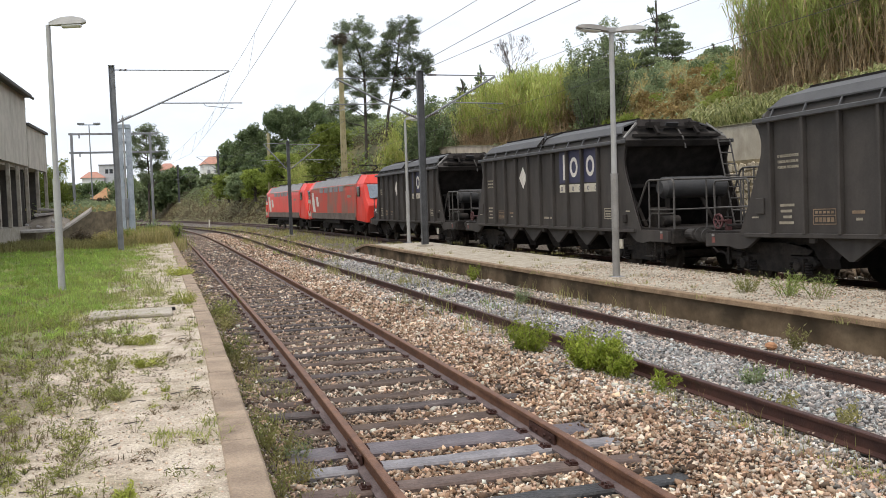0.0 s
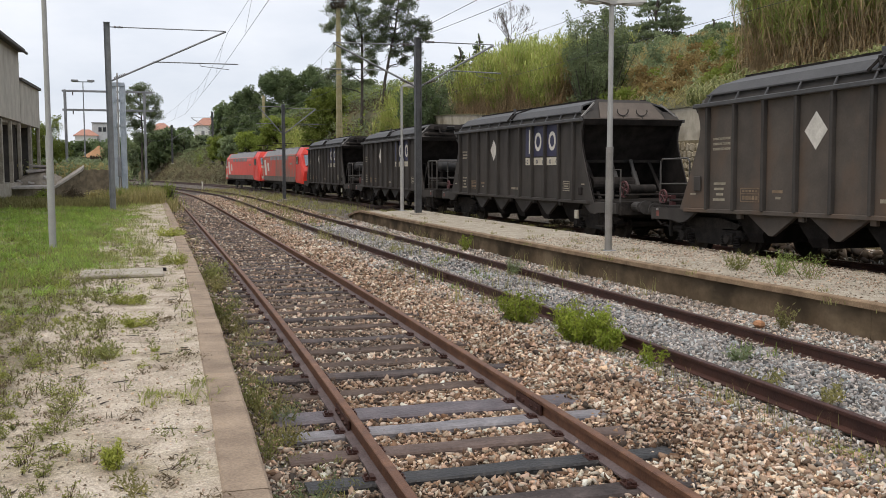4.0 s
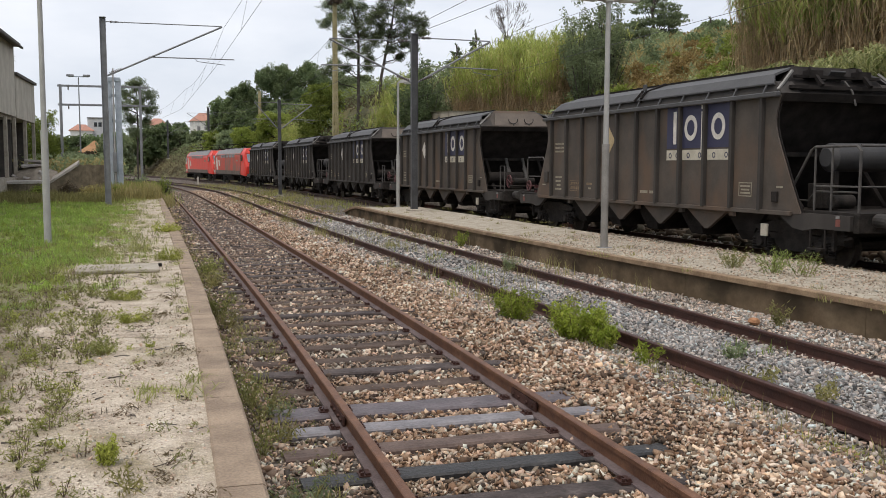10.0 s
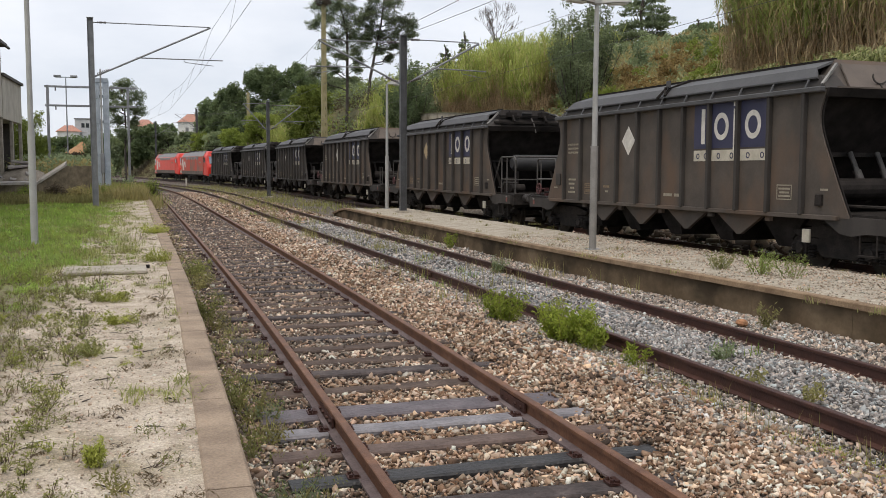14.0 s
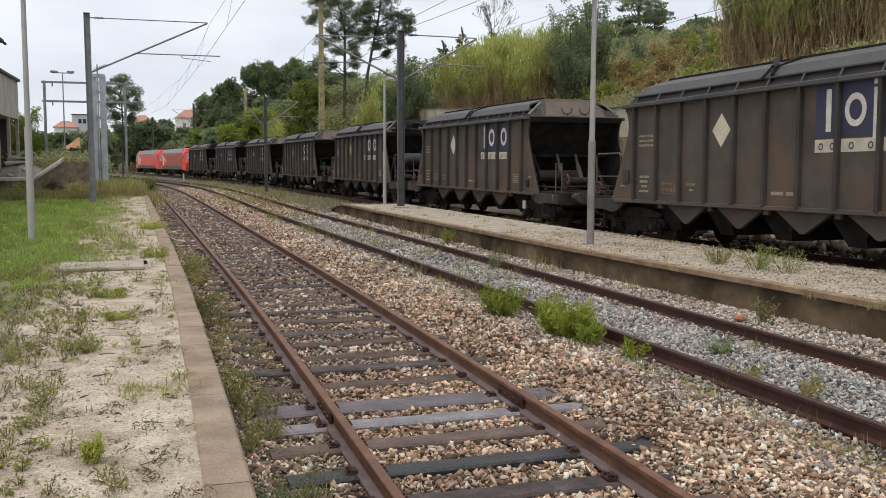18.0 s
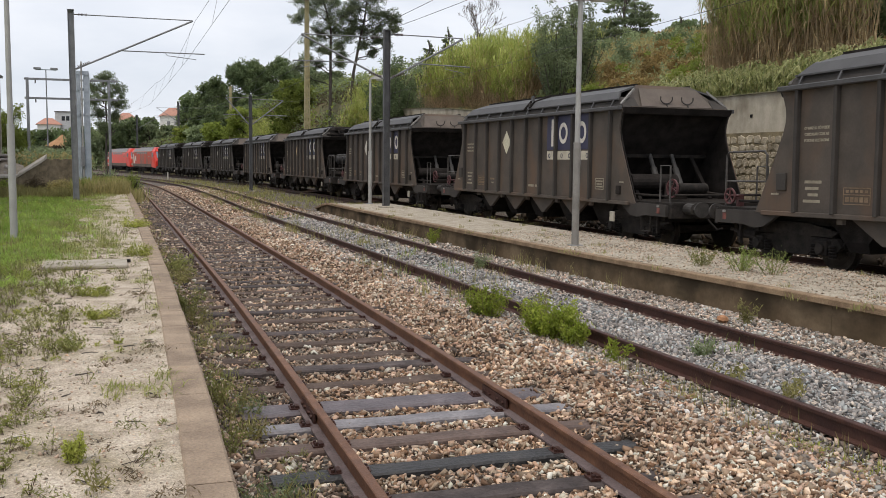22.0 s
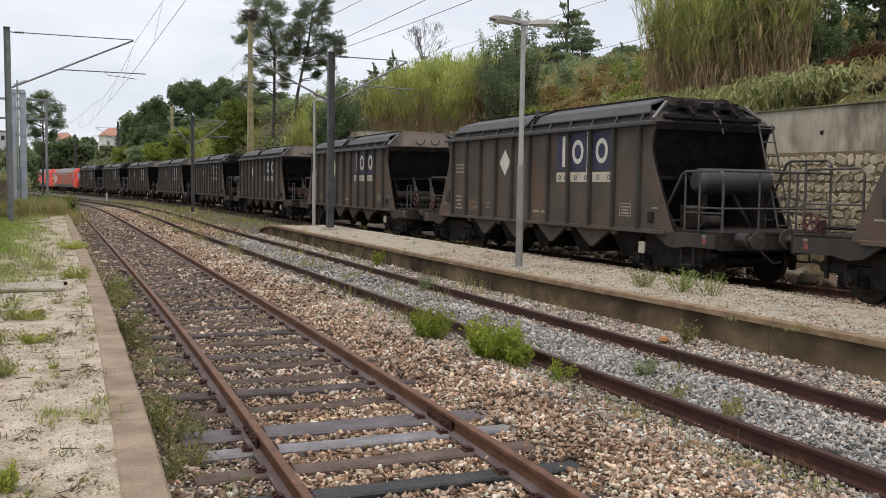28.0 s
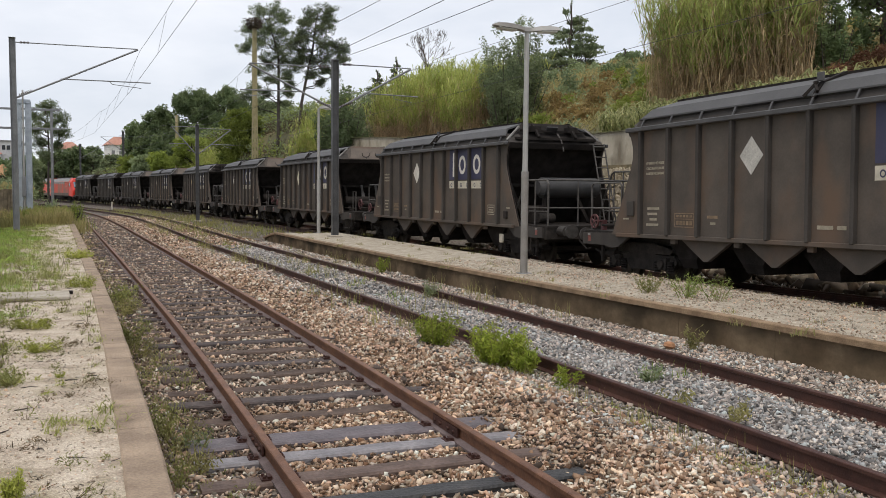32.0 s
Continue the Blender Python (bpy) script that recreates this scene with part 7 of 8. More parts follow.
canes("cane_thicket", "light yellow-green cane beside the pines", spots_on_hill(53, 1300, 73, 82, 6.8, 9.5, -0.25), M_CANE, M_CANES, 53, (1.2, 2.7), 10, 0.7, 0.3, 3)
canes("cane_thicket", "low yellow cane on the far bank", spots_on_hill(54, 900, 100, 116, 5.0, 8, -0.3), M_CANE, M_CANES, 54, (1.4, 3.0), 9, 0.8, 0.3, 3)


def cover(name, label, pts, h, material, seed, size=0.14, per=1, kind="stuff", category="undergrowth", up=0.3, aspect=0.45):
    """Low leafy cover over a set of (x, y) points."""
    rng = np.random.default_rng(seed)
    p = np.repeat(pts, per, 0) + rng.normal(size=(len(pts) * per, 2)) * 0.18
    z = np.array([ground_z(a, b) for a, b in p])
    v, f = leaf_quads(rng, np.stack([p[:, 0], p[:, 1], z + h * rng.uniform(0, 1, len(p)) ** 1.5], 1), size, aspect, up)
    ob = new(name, fast_mesh(name, v, f, material))
    tagged(ob, label, category, kind=kind)


cover("slope_grass", "rough olive grass over the hillside", spots_on_hill(61, 34000, 8, 62, 5.6, 26, -0.75), 0.40, M_SLOPEG, 61, 0.22, aspect=0.12, up=0.75)
cover("wall_top_grass", "short olive and straw grass along the wall top", spots_on_hill(67, 9000, 11, 31, 5.45, 9.5, -0.75), 0.14, M_SLOPEG, 67, 0.085, aspect=0.16, up=0.7)
cover("wall_top_litter", "brown leaf litter along the wall top", spots_on_hill(68, 6000, 11, 31, 5.45, 9.0, -0.3), 0.06, M_BROWNV, 68, 0.05)
cover("slope_greens", "green weeds scattered over the hillside", spots_on_hill(62, 20000, 8, 70, 5.6, 24, 0.0), 0.55, M_SHRUB, 62, 0.13)
cover("slope_brambles", "rusty brown brambles in patches on the slope", spots_on_hill(63, 12000, 20, 62, 7, 22, 0.20), 0.7, M_RUST, 63, 0.12)
cover("bank_undergrowth", "brown and olive undergrowth on the far bank", spots_on_hill(64, 40000, 60, 235, 3.2, 16, -0.8), 1.2, M_BROWNV, 64, 0.13, per=2, up=0.55, aspect=0.3)
cover("bank_bushes", "olive green bushes over the far bank", spots_on_hill(65, 28000, 62, 235, 6.5, 22, -0.05), 1.8, M_SHRUB, 65, 0.17, per=2)
cover("bank_bright", "yellow-green bushes over the far bank", spots_on_hill(66, 12000, 80, 175, 6.0, 15, 0.2), 2.0, M_LIGHT, 66, 0.16, per=2)


def mounds(name, label, seed, count, y0, y1, u0, u1, r, h, material, per, size):
    """Low bushy mounds over the slope, joined."""
    rng = np.random.default_rng(seed)
    cl = []
    for x, y in spots_on_hill(seed, count, y0, y1, u0, u1, -0.3):
        z = ground_z(x, y)
        q, k = rng.uniform(*r), rng.uniform(*h)
        for _ in range(7):
            a, e = rng.uniform(0, 6.283), rng.uniform(0, 1)
            s = q * rng.uniform(0.22, 0.5)
            cl.append((x + 0.75 * q * e * math.cos(a), y + 0.75 * q * e * math.sin(a), z + k * rng.uniform(0.1, 1) * (1 - 0.5 * e), s, s, s * 0.9))
    v, f = leaf_quads(rng, clump_points(rng, cl, len(cl) * per), size, 0.42, 0.25)
    tagged(new(name, fast_mesh(name, v, f, material)), label, "undergrowth", kind="stuff")


mounds("rusty_brambles", "rust-brown bramble mounds on the slope", 161, 45, 27, 46, 7.5, 17, (0.4, 0.9), (0.3, 0.9), M_RUST, 60, 0.09)
mounds("rusty_brambles", "rust-brown bramble mounds beside the dark bush", 165, 9, 19.5, 22.6, 8.2, 11.5, (0.4, 0.8), (0.3, 0.7), M_RUSTD, 260, 0.055)
mounds("wall_top_weeds", "brown withered weeds along the wall top", 166, 26, 14.5, 21.0, 5.7, 8.0, (0.25, 0.55), (0.15, 0.45), M_BROWNV, 160, 0.05)
mounds("green_brambles", "bright green mounds on the slope", 162, 42, 26, 46, 6.0, 18, (0.4, 1.1), (0.4, 1.3), M_LIGHT, 60, 0.09)
mounds("dark_bushes", "dark green bushes along the top of the slope", 163, 16, 30, 62, 15, 22, (0.5, 1.2), (0.4, 1.1), M_OAK, 60, 0.12)
mounds("olive_bushes", "olive bushes scattered over the slope", 164, 60, 8, 62, 8, 24, (0.5, 1.4), (0.4, 1.4), M_SHRUB, 60, 0.11)


def strap_plants():
    """Pale arching strap leaves along the top of the wall."""
    rng = np.random.default_rng(71)
    n = 1700
    y = 20.2 + 11 * rng.uniform(0, 1, n) ** 1.3
    x = np.array([track_3(b) for b in y]) + rng.uniform(5.4, 6.9, n)
    z = np.array([ground_z(a, b) for a, b in zip(x, y)])
    a = rng.uniform(0, 6.283, n)
    ln = rng.uniform(0.45, 1.3, n)[:, None]
    d = np.stack([np.cos(a), np.sin(a), 0 * a], 1)
    s = np.stack([-np.sin(a), np.cos(a), 0 * a], 1) * 0.034
    p = np.stack([x, y, z], 1)
    up = np.array([0, 0, 1.0])
    q, r = p + d * ln * 0.3 + up * ln * 0.75, p + d * ln * 0.85 + up * ln * rng.uniform(0.2, 0.8, (n, 1))
    v = np.stack([p - s, p + s, q + s, q - s, r + s * 0.1, r - s * 0.1], 1).reshape(-1, 3)
    k = np.arange(n)[:, None] * 6
    f = np.concatenate([k + np.array([[0, 1, 2, 3]]), k + np.array([[3, 2, 4, 5]])], 0)
    tagged(new("strap_plants", fast_mesh("strap_plants", v, f, M_IVORY)), "pale arching strap-leaved plants along the wall top", "plants", kind="stuff")


strap_plants()
cover("dock_slope_scrub", "brown and olive scrub sloping up behind the dock", np.stack([np.random.default_rng(131).uniform(-10.0, -4.2, 5000), np.random.default_rng(132).uniform(65, 84, 5000)], 1), 2.3, M_SLOPEG, 131, 0.16)
cover("dock_slope_green", "olive scrub sloping up behind the dock", np.stack([np.random.default_rng(133).uniform(-10.0, -4.0, 5000), np.random.default_rng(134).uniform(66, 86, 5000)], 1), 2.6, M_SHRUB, 133, 0.16)


# ---- grass and weeds near the camera ----
def blades(rng, p, h, w, bend=0.5):
    """Grass blades of two segments at the points p with heights h."""
    n = len(p)
    a = rng.uniform(0, 6.283, n)
    d = np.stack([np.cos(a), np.sin(a), 0 * a], 1)
    s = np.stack([-np.sin(a), np.cos(a), 0 * a], 1) * (w * rng.uniform(0.6, 1.3, (n, 1)))
    h = np.asarray(h)[:, None]
    up = np.array([0, 0, 1.0])
    lean = rng.uniform(0.05, bend, (n, 1))
    q, e = p + up * h * 0.55 + d * h * lean * 0.35, p + up * h * (1 - 0.3 * lean) + d * h * lean
    v = np.stack([p - s, p + s, q + s * 0.7, q - s * 0.7, e + s * 0.1, e - s * 0.1], 1).reshape(-1, 3)
    k = np.arange(n)[:, None] * 6
    return v, np.concatenate([k + np.array([[0, 1, 2, 3]]), k + np.array([[3, 2, 4, 5]])], 0)


def field(name, label, pts, hgt, w, material, seed, category="grass", z=None, bend=0.6, uneven=False):
    rng = np.random.default_rng(seed)
    zz = np.array([ground_z(a, b) for a, b in pts]) if z is None else np.full(len(pts), z)
    tall = np.array([0.75 + 0.9 * noise.noise((a * 0.9, b * 0.7, seed)) for a, b in pts]) if uneven else 1.0
    v, f = blades(rng, np.stack([pts[:, 0], pts[:, 1], zz - 0.01], 1), rng.uniform(*hgt, len(pts)) * np.clip(tall, 0.25, 1.6), w, bend)
    tagged(new(name, fast_mesh(name, v, f, material)), label, category, kind="stuff")


def off_slab(x, y):
    """False on the cover slab and just before it."""
    return not (-1.70 < x < -0.25 and 14.9 < y < 16.7)


def lawn_points(seed, n):
    rng = np.random.default_rng(seed)
    y = 11 + 46 * rng.uniform(0, 1, n) ** 1.4
    x = np.array([track_1(b) for b in y]) - 3.2 - rng.uniform(0, 11, n) ** 1.0
    g = np.array([smooth01(0.0, 0.9, -(a - track_1(b)) - 3.75 + 0.9 * noise.noise((a * 0.7, b * 0.5, 1))) * smooth01(11.0, 17.0, b + 2.5 * noise.noise((a * 0.6, b * 0.6, 5))) for a, b in zip(x, y)])
    g *= [off_slab(a, b) for a, b in zip(x, y)]
    return np.stack([x, y], 1)[g > rng.uniform(0, 1, n)]


field("lawn", "lush green grass beside the sandy platform", lawn_points(81, 120000), (0.03, 0.17), 0.009, M_GRASS, 81, uneven=True)
field("dry_lawn", "straw-coloured blades in patches through the lawn", lawn_points(82, 26000)[::2], (0.04, 0.20), 0.008, M_DRYG, 82, uneven=True)


def tuft_points(seed, tufts, per, x0, x1, y0, y1, spread, gap=-1.0):
    """Clusters of points: x as an offset from the first track."""
    rng = np.random.default_rng(seed)
    y = y0 + (y1 - y0) * rng.uniform(0, 1, tufts) ** 1.2
    x = np.array([track_1(b) for b in y]) + rng.uniform(x0, x1, tufts)
    ok = np.array([noise.noise((a * 0.8, b * 0.8, seed)) > gap for a, b in zip(x, y)])
    c = np.repeat(np.stack([x, y], 1)[ok], per, 0)
    return c + rng.normal(size=c.shape) * spread


def sprawl(name, label, seed, n, x0, x1, y0, y1, gap, tall, per, material, spread=0.055, bend=2.2, w=0.0045):
    """Low sprawling weeds: uneven tufts of all sizes, most of them small and flat."""
    rng = np.random.default_rng(seed)
    y = y0 + (y1 - y0) * rng.uniform(0, 1, n) ** 1.25
    u = rng.uniform(x0, x1, n)
    x = np.array([track_1(b) for b in y]) + u
    ok = np.array([noise.noise((a * 1.1, b * 0.9, seed)) + 0.5 * noise.noise((a * 3, b * 3, seed)) > gap + 0.55 * smooth01(-2.9, -2.5, c) * smooth01(-2.12, -2.3, c) and off_slab(a, b) for a, b, c in zip(x, y, u)])
    c = np.stack([x, y], 1)[ok]
    s = np.clip(rng.lognormal(-0.25, 0.55, len(c)), 0.3, 2.6)
    i = np.repeat(np.arange(len(c)), np.maximum(4, (per * s).astype(int)))
    turn = rng.uniform(0, 6.283, len(c))[i]
    g = rng.normal(size=(len(i), 2)) * spread * (1.6, 0.6)
    p = c[i] + np.stack([g[:, 0] * np.cos(turn) - g[:, 1] * np.sin(turn), g[:, 0] * np.sin(turn) + g[:, 1] * np.cos(turn)], 1) * s[i][:, None]
    z = np.array([ground_z(a, b) for a, b in p])
    v, f = blades(rng, np.stack([p[:, 0], p[:, 1], z - 0.006], 1), tall * s[i] * rng.uniform(0.3, 1.0, len(i)), w, bend)
    tagged(new(name, fast_mesh(name, v, f, material)), label, "weeds", kind="stuff")


M_LIME = leafy("lime_green_weed", (0.27, 0.30, 0.055), (0.42, 0.44, 0.11), None, 3.0)
M_STRAW = leafy("withered_brown_weeds", (0.12, 0.09, 0.055), (0.25, 0.195, 0.115), (0.34, 0.30, 0.16), 2.5)
M_OLIVE = leafy("olive_weeds", (0.20, 0.22, 0.07), (0.34, 0.35, 0.12), (0.27, 0.23, 0.11), 2.5)
sprawl("withered_weeds", "withered brown weeds sprawling over the sandy platform", 182, 900, -6.4, -2.05, 3.2, 38, 0.10, 0.075, 12, M_STRAW)
sprawl("olive_weeds", "olive weeds in patches over the sandy platform", 183, 700, -6.8, -2.06, 4.0, 38, 0.15, 0.09, 18, M_OLIVE)
sprawl("green_weeds", "small green weeds towards the lawn", 184, 800, -7.5, -3.0, 12.0, 36, 0.0, 0.11, 24, M_GRASS)
sprawl("kerb_weeds", "low weeds growing along the kerb", 185, 260, -2.5, -2.05, 7, 50, -0.15, 0.10, 24, M_OLIVE)


def sand_plants(name, label, seed, n, x0, x1, y0, y1, gap, length, rise, leaf, leaf_mat, stem_mat, stems=(4, 10), per=7):
    """Small weeds, each with a few bent stems from one root and small leaves along them. rise: how steeply the stems start."""
    rng = np.random.default_rng(seed)
    y = y0 + (y1 - y0) * rng.uniform(0, 1, n) ** 1.3
    u = rng.uniform(x0, x1, n)
    x = np.array([track_1(b) for b in y]) + u
    ok = np.array([noise.noise((a * 0.9, b * 0.8, seed * 0.37)) + 0.5 * noise.noise((a * 2.6, b * 2.6, seed)) > gap + 0.30 * smooth01(-3.4, -2.7, c) for a, b, c in zip(x, y, u)])
    root = np.stack([x, y, [ground_z(a, b) for a, b in zip(x, y)]], 1)[ok]
    k = rng.integers(*stems, len(root))
    size = np.clip(rng.lognormal(-0.1, 0.45, len(root)), 0.35, 2.2)
    i = np.repeat(np.arange(len(root)), k)
    m = len(i)
    a, e = rng.uniform(0, 6.283, m), rng.uniform(*rise, m)
    d = np.stack([np.cos(a) * np.cos(e), np.sin(a) * np.cos(e), np.sin(e)], 1)
    ln = (length * size[i] * rng.uniform(0.5, 1.2, m))[:, None]
    foot = root[i] + np.stack([np.cos(a), np.sin(a), 0 * a], 1) * 0.012

    def point(t):
        p = foot + d * ln * t
        p[:, 2:] += -0.25 * ln * np.sin(e)[:, None] * t * t
        return p
    s = np.stack([-np.sin(a), np.cos(a), 0.4 + 0 * a], 1) * 0.0022
    p, q, r = point(0.0), point(0.5), point(1.0)
    v = np.stack([p - s, p + s, q + s * 0.8, q - s * 0.8, r + s * 0.4, r - s * 0.4], 1).reshape(-1, 3)
    g = np.arange(m)[:, None] * 6
    f = np.concatenate([g + np.array([[0, 1, 2, 3]]), g + np.array([[3, 2, 4, 5]])], 0)
    o = tagged(empty(name), label, "weeds", kind="stuff")
    part("weed_stems", fast_mesh("weed_stems", v, f, stem_mat), None, o)
    pts = []
    for _ in range(per):
        t = rng.uniform(0.2, 1.0, (m, 1))
        pts.append(point(t) + rng.normal(size=(m, 3)) * 0.006)
    v, f = leaf_quads(rng, np.concatenate(pts), leaf, 0.33, 0.45)
    part("weed_leaves", fast_mesh("weed_leaves", v, f, leaf_mat), None, o)


M_DEADSTEM = leafy("dead_brown_stems", (0.055, 0.036, 0.026), (0.105, 0.072, 0.050), None, 2.0)
M_REDWEED = leafy("reddish_brown_weeds", (0.10, 0.058, 0.032), (0.19, 0.125, 0.065), (0.22, 0.21, 0.09), 2.0)
sand_plants("upright_weeds", "small upright yellow-green weeds on the sand", 301, 950, -6.6, -2.10, 3.6, 26, -0.02, 0.12, (0.7, 1.45), 0.012, M_OLIVE, M_DEADSTEM)
sand_plants("creeping_weeds", "dark brown creeping weeds on the sand", 302, 900, -6.6, -2.12, 3.6, 24, -0.05, 0.15, (0.05, 0.5), 0.009, M_REDWEED, M_DEADSTEM, (4, 9), 4)
sand_plants("outer_weeds", "olive and brown weeds over the outer side of the platform", 303, 1900, -6.8, -3.0, 3.8, 16, -0.35, 0.12, (0.5, 1.4), 0.012, M_OLIVE, M_DEADSTEM)
sand_plants("bright_weeds", "fresh green weeds in patches on the sand", 304, 520, -6.4, -2.4, 5, 24, 0.12, 0.11, (0.6, 1.4), 0.013, M_LIME, M_OLIVE, (6, 14), 9)
sand_plants("dead_litter", "dead brown stalks lying on the sand", 305, 420, -6.2, -2.3, 3.6, 22, 0.05, 0.14, (0.0, 0.16), 0.006, M_DEADSTEM, M_DEADSTEM, (3, 7), 2)


def tufts(name, label, seed, n, x0, x1, y0, y1, gap, tall, material, leaf=0.013):
    """Small mounded tufts of tiny leaves, of all sizes."""
    rng = np.random.default_rng(seed)
    y = y0 + (y1 - y0) * rng.uniform(0, 1, n) ** 1.2
    x = np.array([track_1(b) for b in y]) + rng.uniform(x0, x1, n)
    ok = np.array([noise.noise((a * 1.3, b * 1.0, seed)) > gap for a, b in zip(x, y)])
    c = np.stack([x, y], 1)[ok]
    s = np.clip(rng.lognormal(-0.3, 0.5, len(c)), 0.3, 2.2)
    i = np.repeat(np.arange(len(c)), (70 * s).astype(int))
    g = rng.normal(size=(len(i), 2)) * 0.05 * s[i][:, None]
    p = c[i] + g
    z = np.array([ground_z(a, b) for a, b in p]) + tall * s[i] * rng.uniform(0, 1, len(i)) * np.exp(-(g ** 2).sum(1) / (0.006 * s[i] ** 2))
    v, f = leaf_quads(rng, np.stack([p[:, 0], p[:, 1], z], 1), leaf * 1.5, 0.17, 0.6)
    tagged(new(name, fast_mesh(name, v, f, material)), label, "weeds", kind="stuff")


tufts("yellow_green_tufts", "small yellow-green mounded tufts on the sand", 191, 330, -6.0, -2.1, 4.5, 26, -0.05, 0.10, M_OLIVE)
tufts("bright_tufts", "bright green low tufts towards the lawn", 192, 260, -6.5, -2.5, 6, 26, 0.05, 0.10, M_LIME)
tufts("brown_tufts", "withered brown low tufts on the sand", 193, 300, -6.0, -2.1, 4.0, 22, -0.05, 0.06, M_STRAW)
sprawl("lane_weeds", "olive and green weeds closing in on the sandy path", 195, 1500, -4.4, -2.25, 15, 52, -0.3, 0.11, 24, M_OLIVE, 0.09)
sprawl("lane_grass", "green grass edging the sandy path", 196, 700, -4.5, -3.1, 16, 50, -0.1, 0.13, 26, M_GRASS, 0.09)
tufts("lawn_clumps", "broad-leaved bright green clumps in the lawn", 199, 520, -10.0, -3.6, 13.5, 42, -0.05, 0.16, M_GRASS, 0.03)
tufts("lawn_dark_clumps", "darker green clumps in the lawn", 200, 260, -10.0, -3.6, 13.5, 42, 0.05, 0.16, M_LIGHT, 0.03)
tufts("kerbside_tufts", "low olive weeds between kerb and rail", 194, 130, -1.76, -1.05, 4.0, 24, -0.2, 0.12, M_OLIVE)


def twigs():
    """Dark twigs and bits of bark lying on the sand."""
    rng = np.random.default_rng(188)
    mb = MB()
    for _ in range(260):
        y = 3.6 + 16 * rng.uniform(0, 1) ** 1.4
        x = track_1(y) - rng.uniform(2.1, 5.2)
        z = ground_z(x, y) + 0.006
        a, ln = rng.uniform(0, 6.283), rng.uniform(0.02, 0.08)
        p = [(x, y, z)]
        for k in range(2):
            a += rng.uniform(-0.6, 0.6)
            p.append((p[-1][0] + ln * math.cos(a), p[-1][1] + ln * 0.7 * math.sin(a), z + rng.uniform(0, 0.012)))
        r = rng.uniform(0.002, 0.0055)
        mb.cyl(p[0], p[1], r, 4).cyl(p[1], p[2], r, 4, r * 0.5)
    tagged(new("twigs", mb.mesh("twigs", M_BARK)), "dark twigs and bark bits on the sand", "twigs", kind="stuff")


twigs()
field("trackside_weeds", "brownish weeds between kerb and rail", tuft_points(85, 110, 24, -1.78, -1.25, 4, 50, 0.10), (0.04, 0.17), 0.006, M_DRYG, 85, "weeds", bend=0.8)
field("siding_weeds", "thin weeds in the ballast of the siding", tuft_points(86, 300, 22, 2.2, 6.6, 14, 62, 0.13, 0.0), (0.08, 0.45), 0.006, M_DRYG, 86, "weeds", bend=0.6)
field("siding_grass", "green weeds in the ballast of the siding", tuft_points(87, 90, 22, 2.4, 5.6, 9, 60, 0.12, 0.1), (0.06, 0.28), 0.007, M_GRASS, 87, "weeds", bend=0.7)
field("far_weeds", "dry weeds between the far tracks", tuft_points(197, 230, 20, 3.4, 8.6, 50, 105, 0.35, -0.1), (0.08, 0.45), 0.014, M_DRYG, 197, "weeds", bend=0.7)
field("far_greens", "green weeds between the far tracks", tuft_points(198, 150, 20, 3.6, 9.0, 46, 100, 0.35, 0.0), (0.06, 0.35), 0.014, M_OLIVE, 198, "weeds", bend=0.7)
field("yard_scrub", "tall yellow-brown scrub beyond the mast", tuft_points(88, 330, 40, -4.3, -1.9, 49, 76, 0.4), (0.2, 0.85), 0.02, M_SLOPEG, 88, "scrub", bend=0.6)
field("yard_scrub_green", "olive scrub beyond the mast", tuft_points(89, 160, 40, -4.6, -2.0, 52, 84, 0.5), (0.2, 0.9), 0.022, M_LIGHT, 89, "scrub", bend=0.6)
field("dock_scrub", "brown and olive scrub at the foot of the dock", tuft_points(111, 420, 34, -11, -4.0, 45, 55, 0.4), (0.12, 0.5), 0.014, M_DRYG, 111, "scrub", bend=0.7)
field("rise_scrub", "dry scrub on the rise behind the dock", tuft_points(112, 500, 34, -26, -8.0, 66, 125, 0.8), (0.3, 1.2), 0.03, M_DRYG, 112, "scrub", bend=0.7)


field("shoulder_moss", "low yellow-green growth in the ballast beside the siding rail", tuft_points(201, 70, 30, 2.45, 3.0, 5.2, 9.4, 0.07, -0.1), (0.02, 0.09), 0.006, M_LIME, 201, "weeds", bend=1.2)
field("shoulder_straw", "thin straw stalks in the ballast beside the siding rail", tuft_points(202, 34, 10, 2.5, 3.1, 5.2, 10.5, 0.06, -0.2), (0.06, 0.24), 0.004, M_DRYG, 202, "weeds", bend=0.6)


def weed(name, x, y, z, h, r, n, material, seed, label, leaf=0.034, loose=0.035, aspect=0.28, up=0.6):
    """A single leafy weed: upright stems with small leaves."""
    rng = np.random.default_rng(seed)
    o = empty(name, pose(x, y, z))
    tagged(o, label, "weed", "leafy weeds")
    st = MB()
    pts = []
    for i in range(max(3, n // 60)):
        a, q = rng.uniform(0, 6.283), rng.uniform(0, 0.55)
        foot = np.array((r * q * math.cos(a), r * q * math.sin(a), 0))
        tip = foot + np.array((r * 0.7 * math.cos(a), r * 0.7 * math.sin(a), h * rng.uniform(0.6, 1.0)))
        st.cyl(foot, tip, 0.006, 4, 0.003)
        for _ in range(60):
            t = rng.uniform(0.15, 1.0)
            pts.append(foot + (tip - foot) * t + rng.normal(size=3) * loose)
    tagged(part("stalk", st, M_DRYG, o), kind="stuff")
    v, f = leaf_quads(rng, np.array(pts), leaf, aspect, up)
    part("leaves", fast_mesh("leaves", v, f, material), None, o)


M_SPRIG = leafy("sprig_green", (0.17, 0.23, 0.06), (0.30, 0.36, 0.11), (0.40, 0.38, 0.19), 3.0)
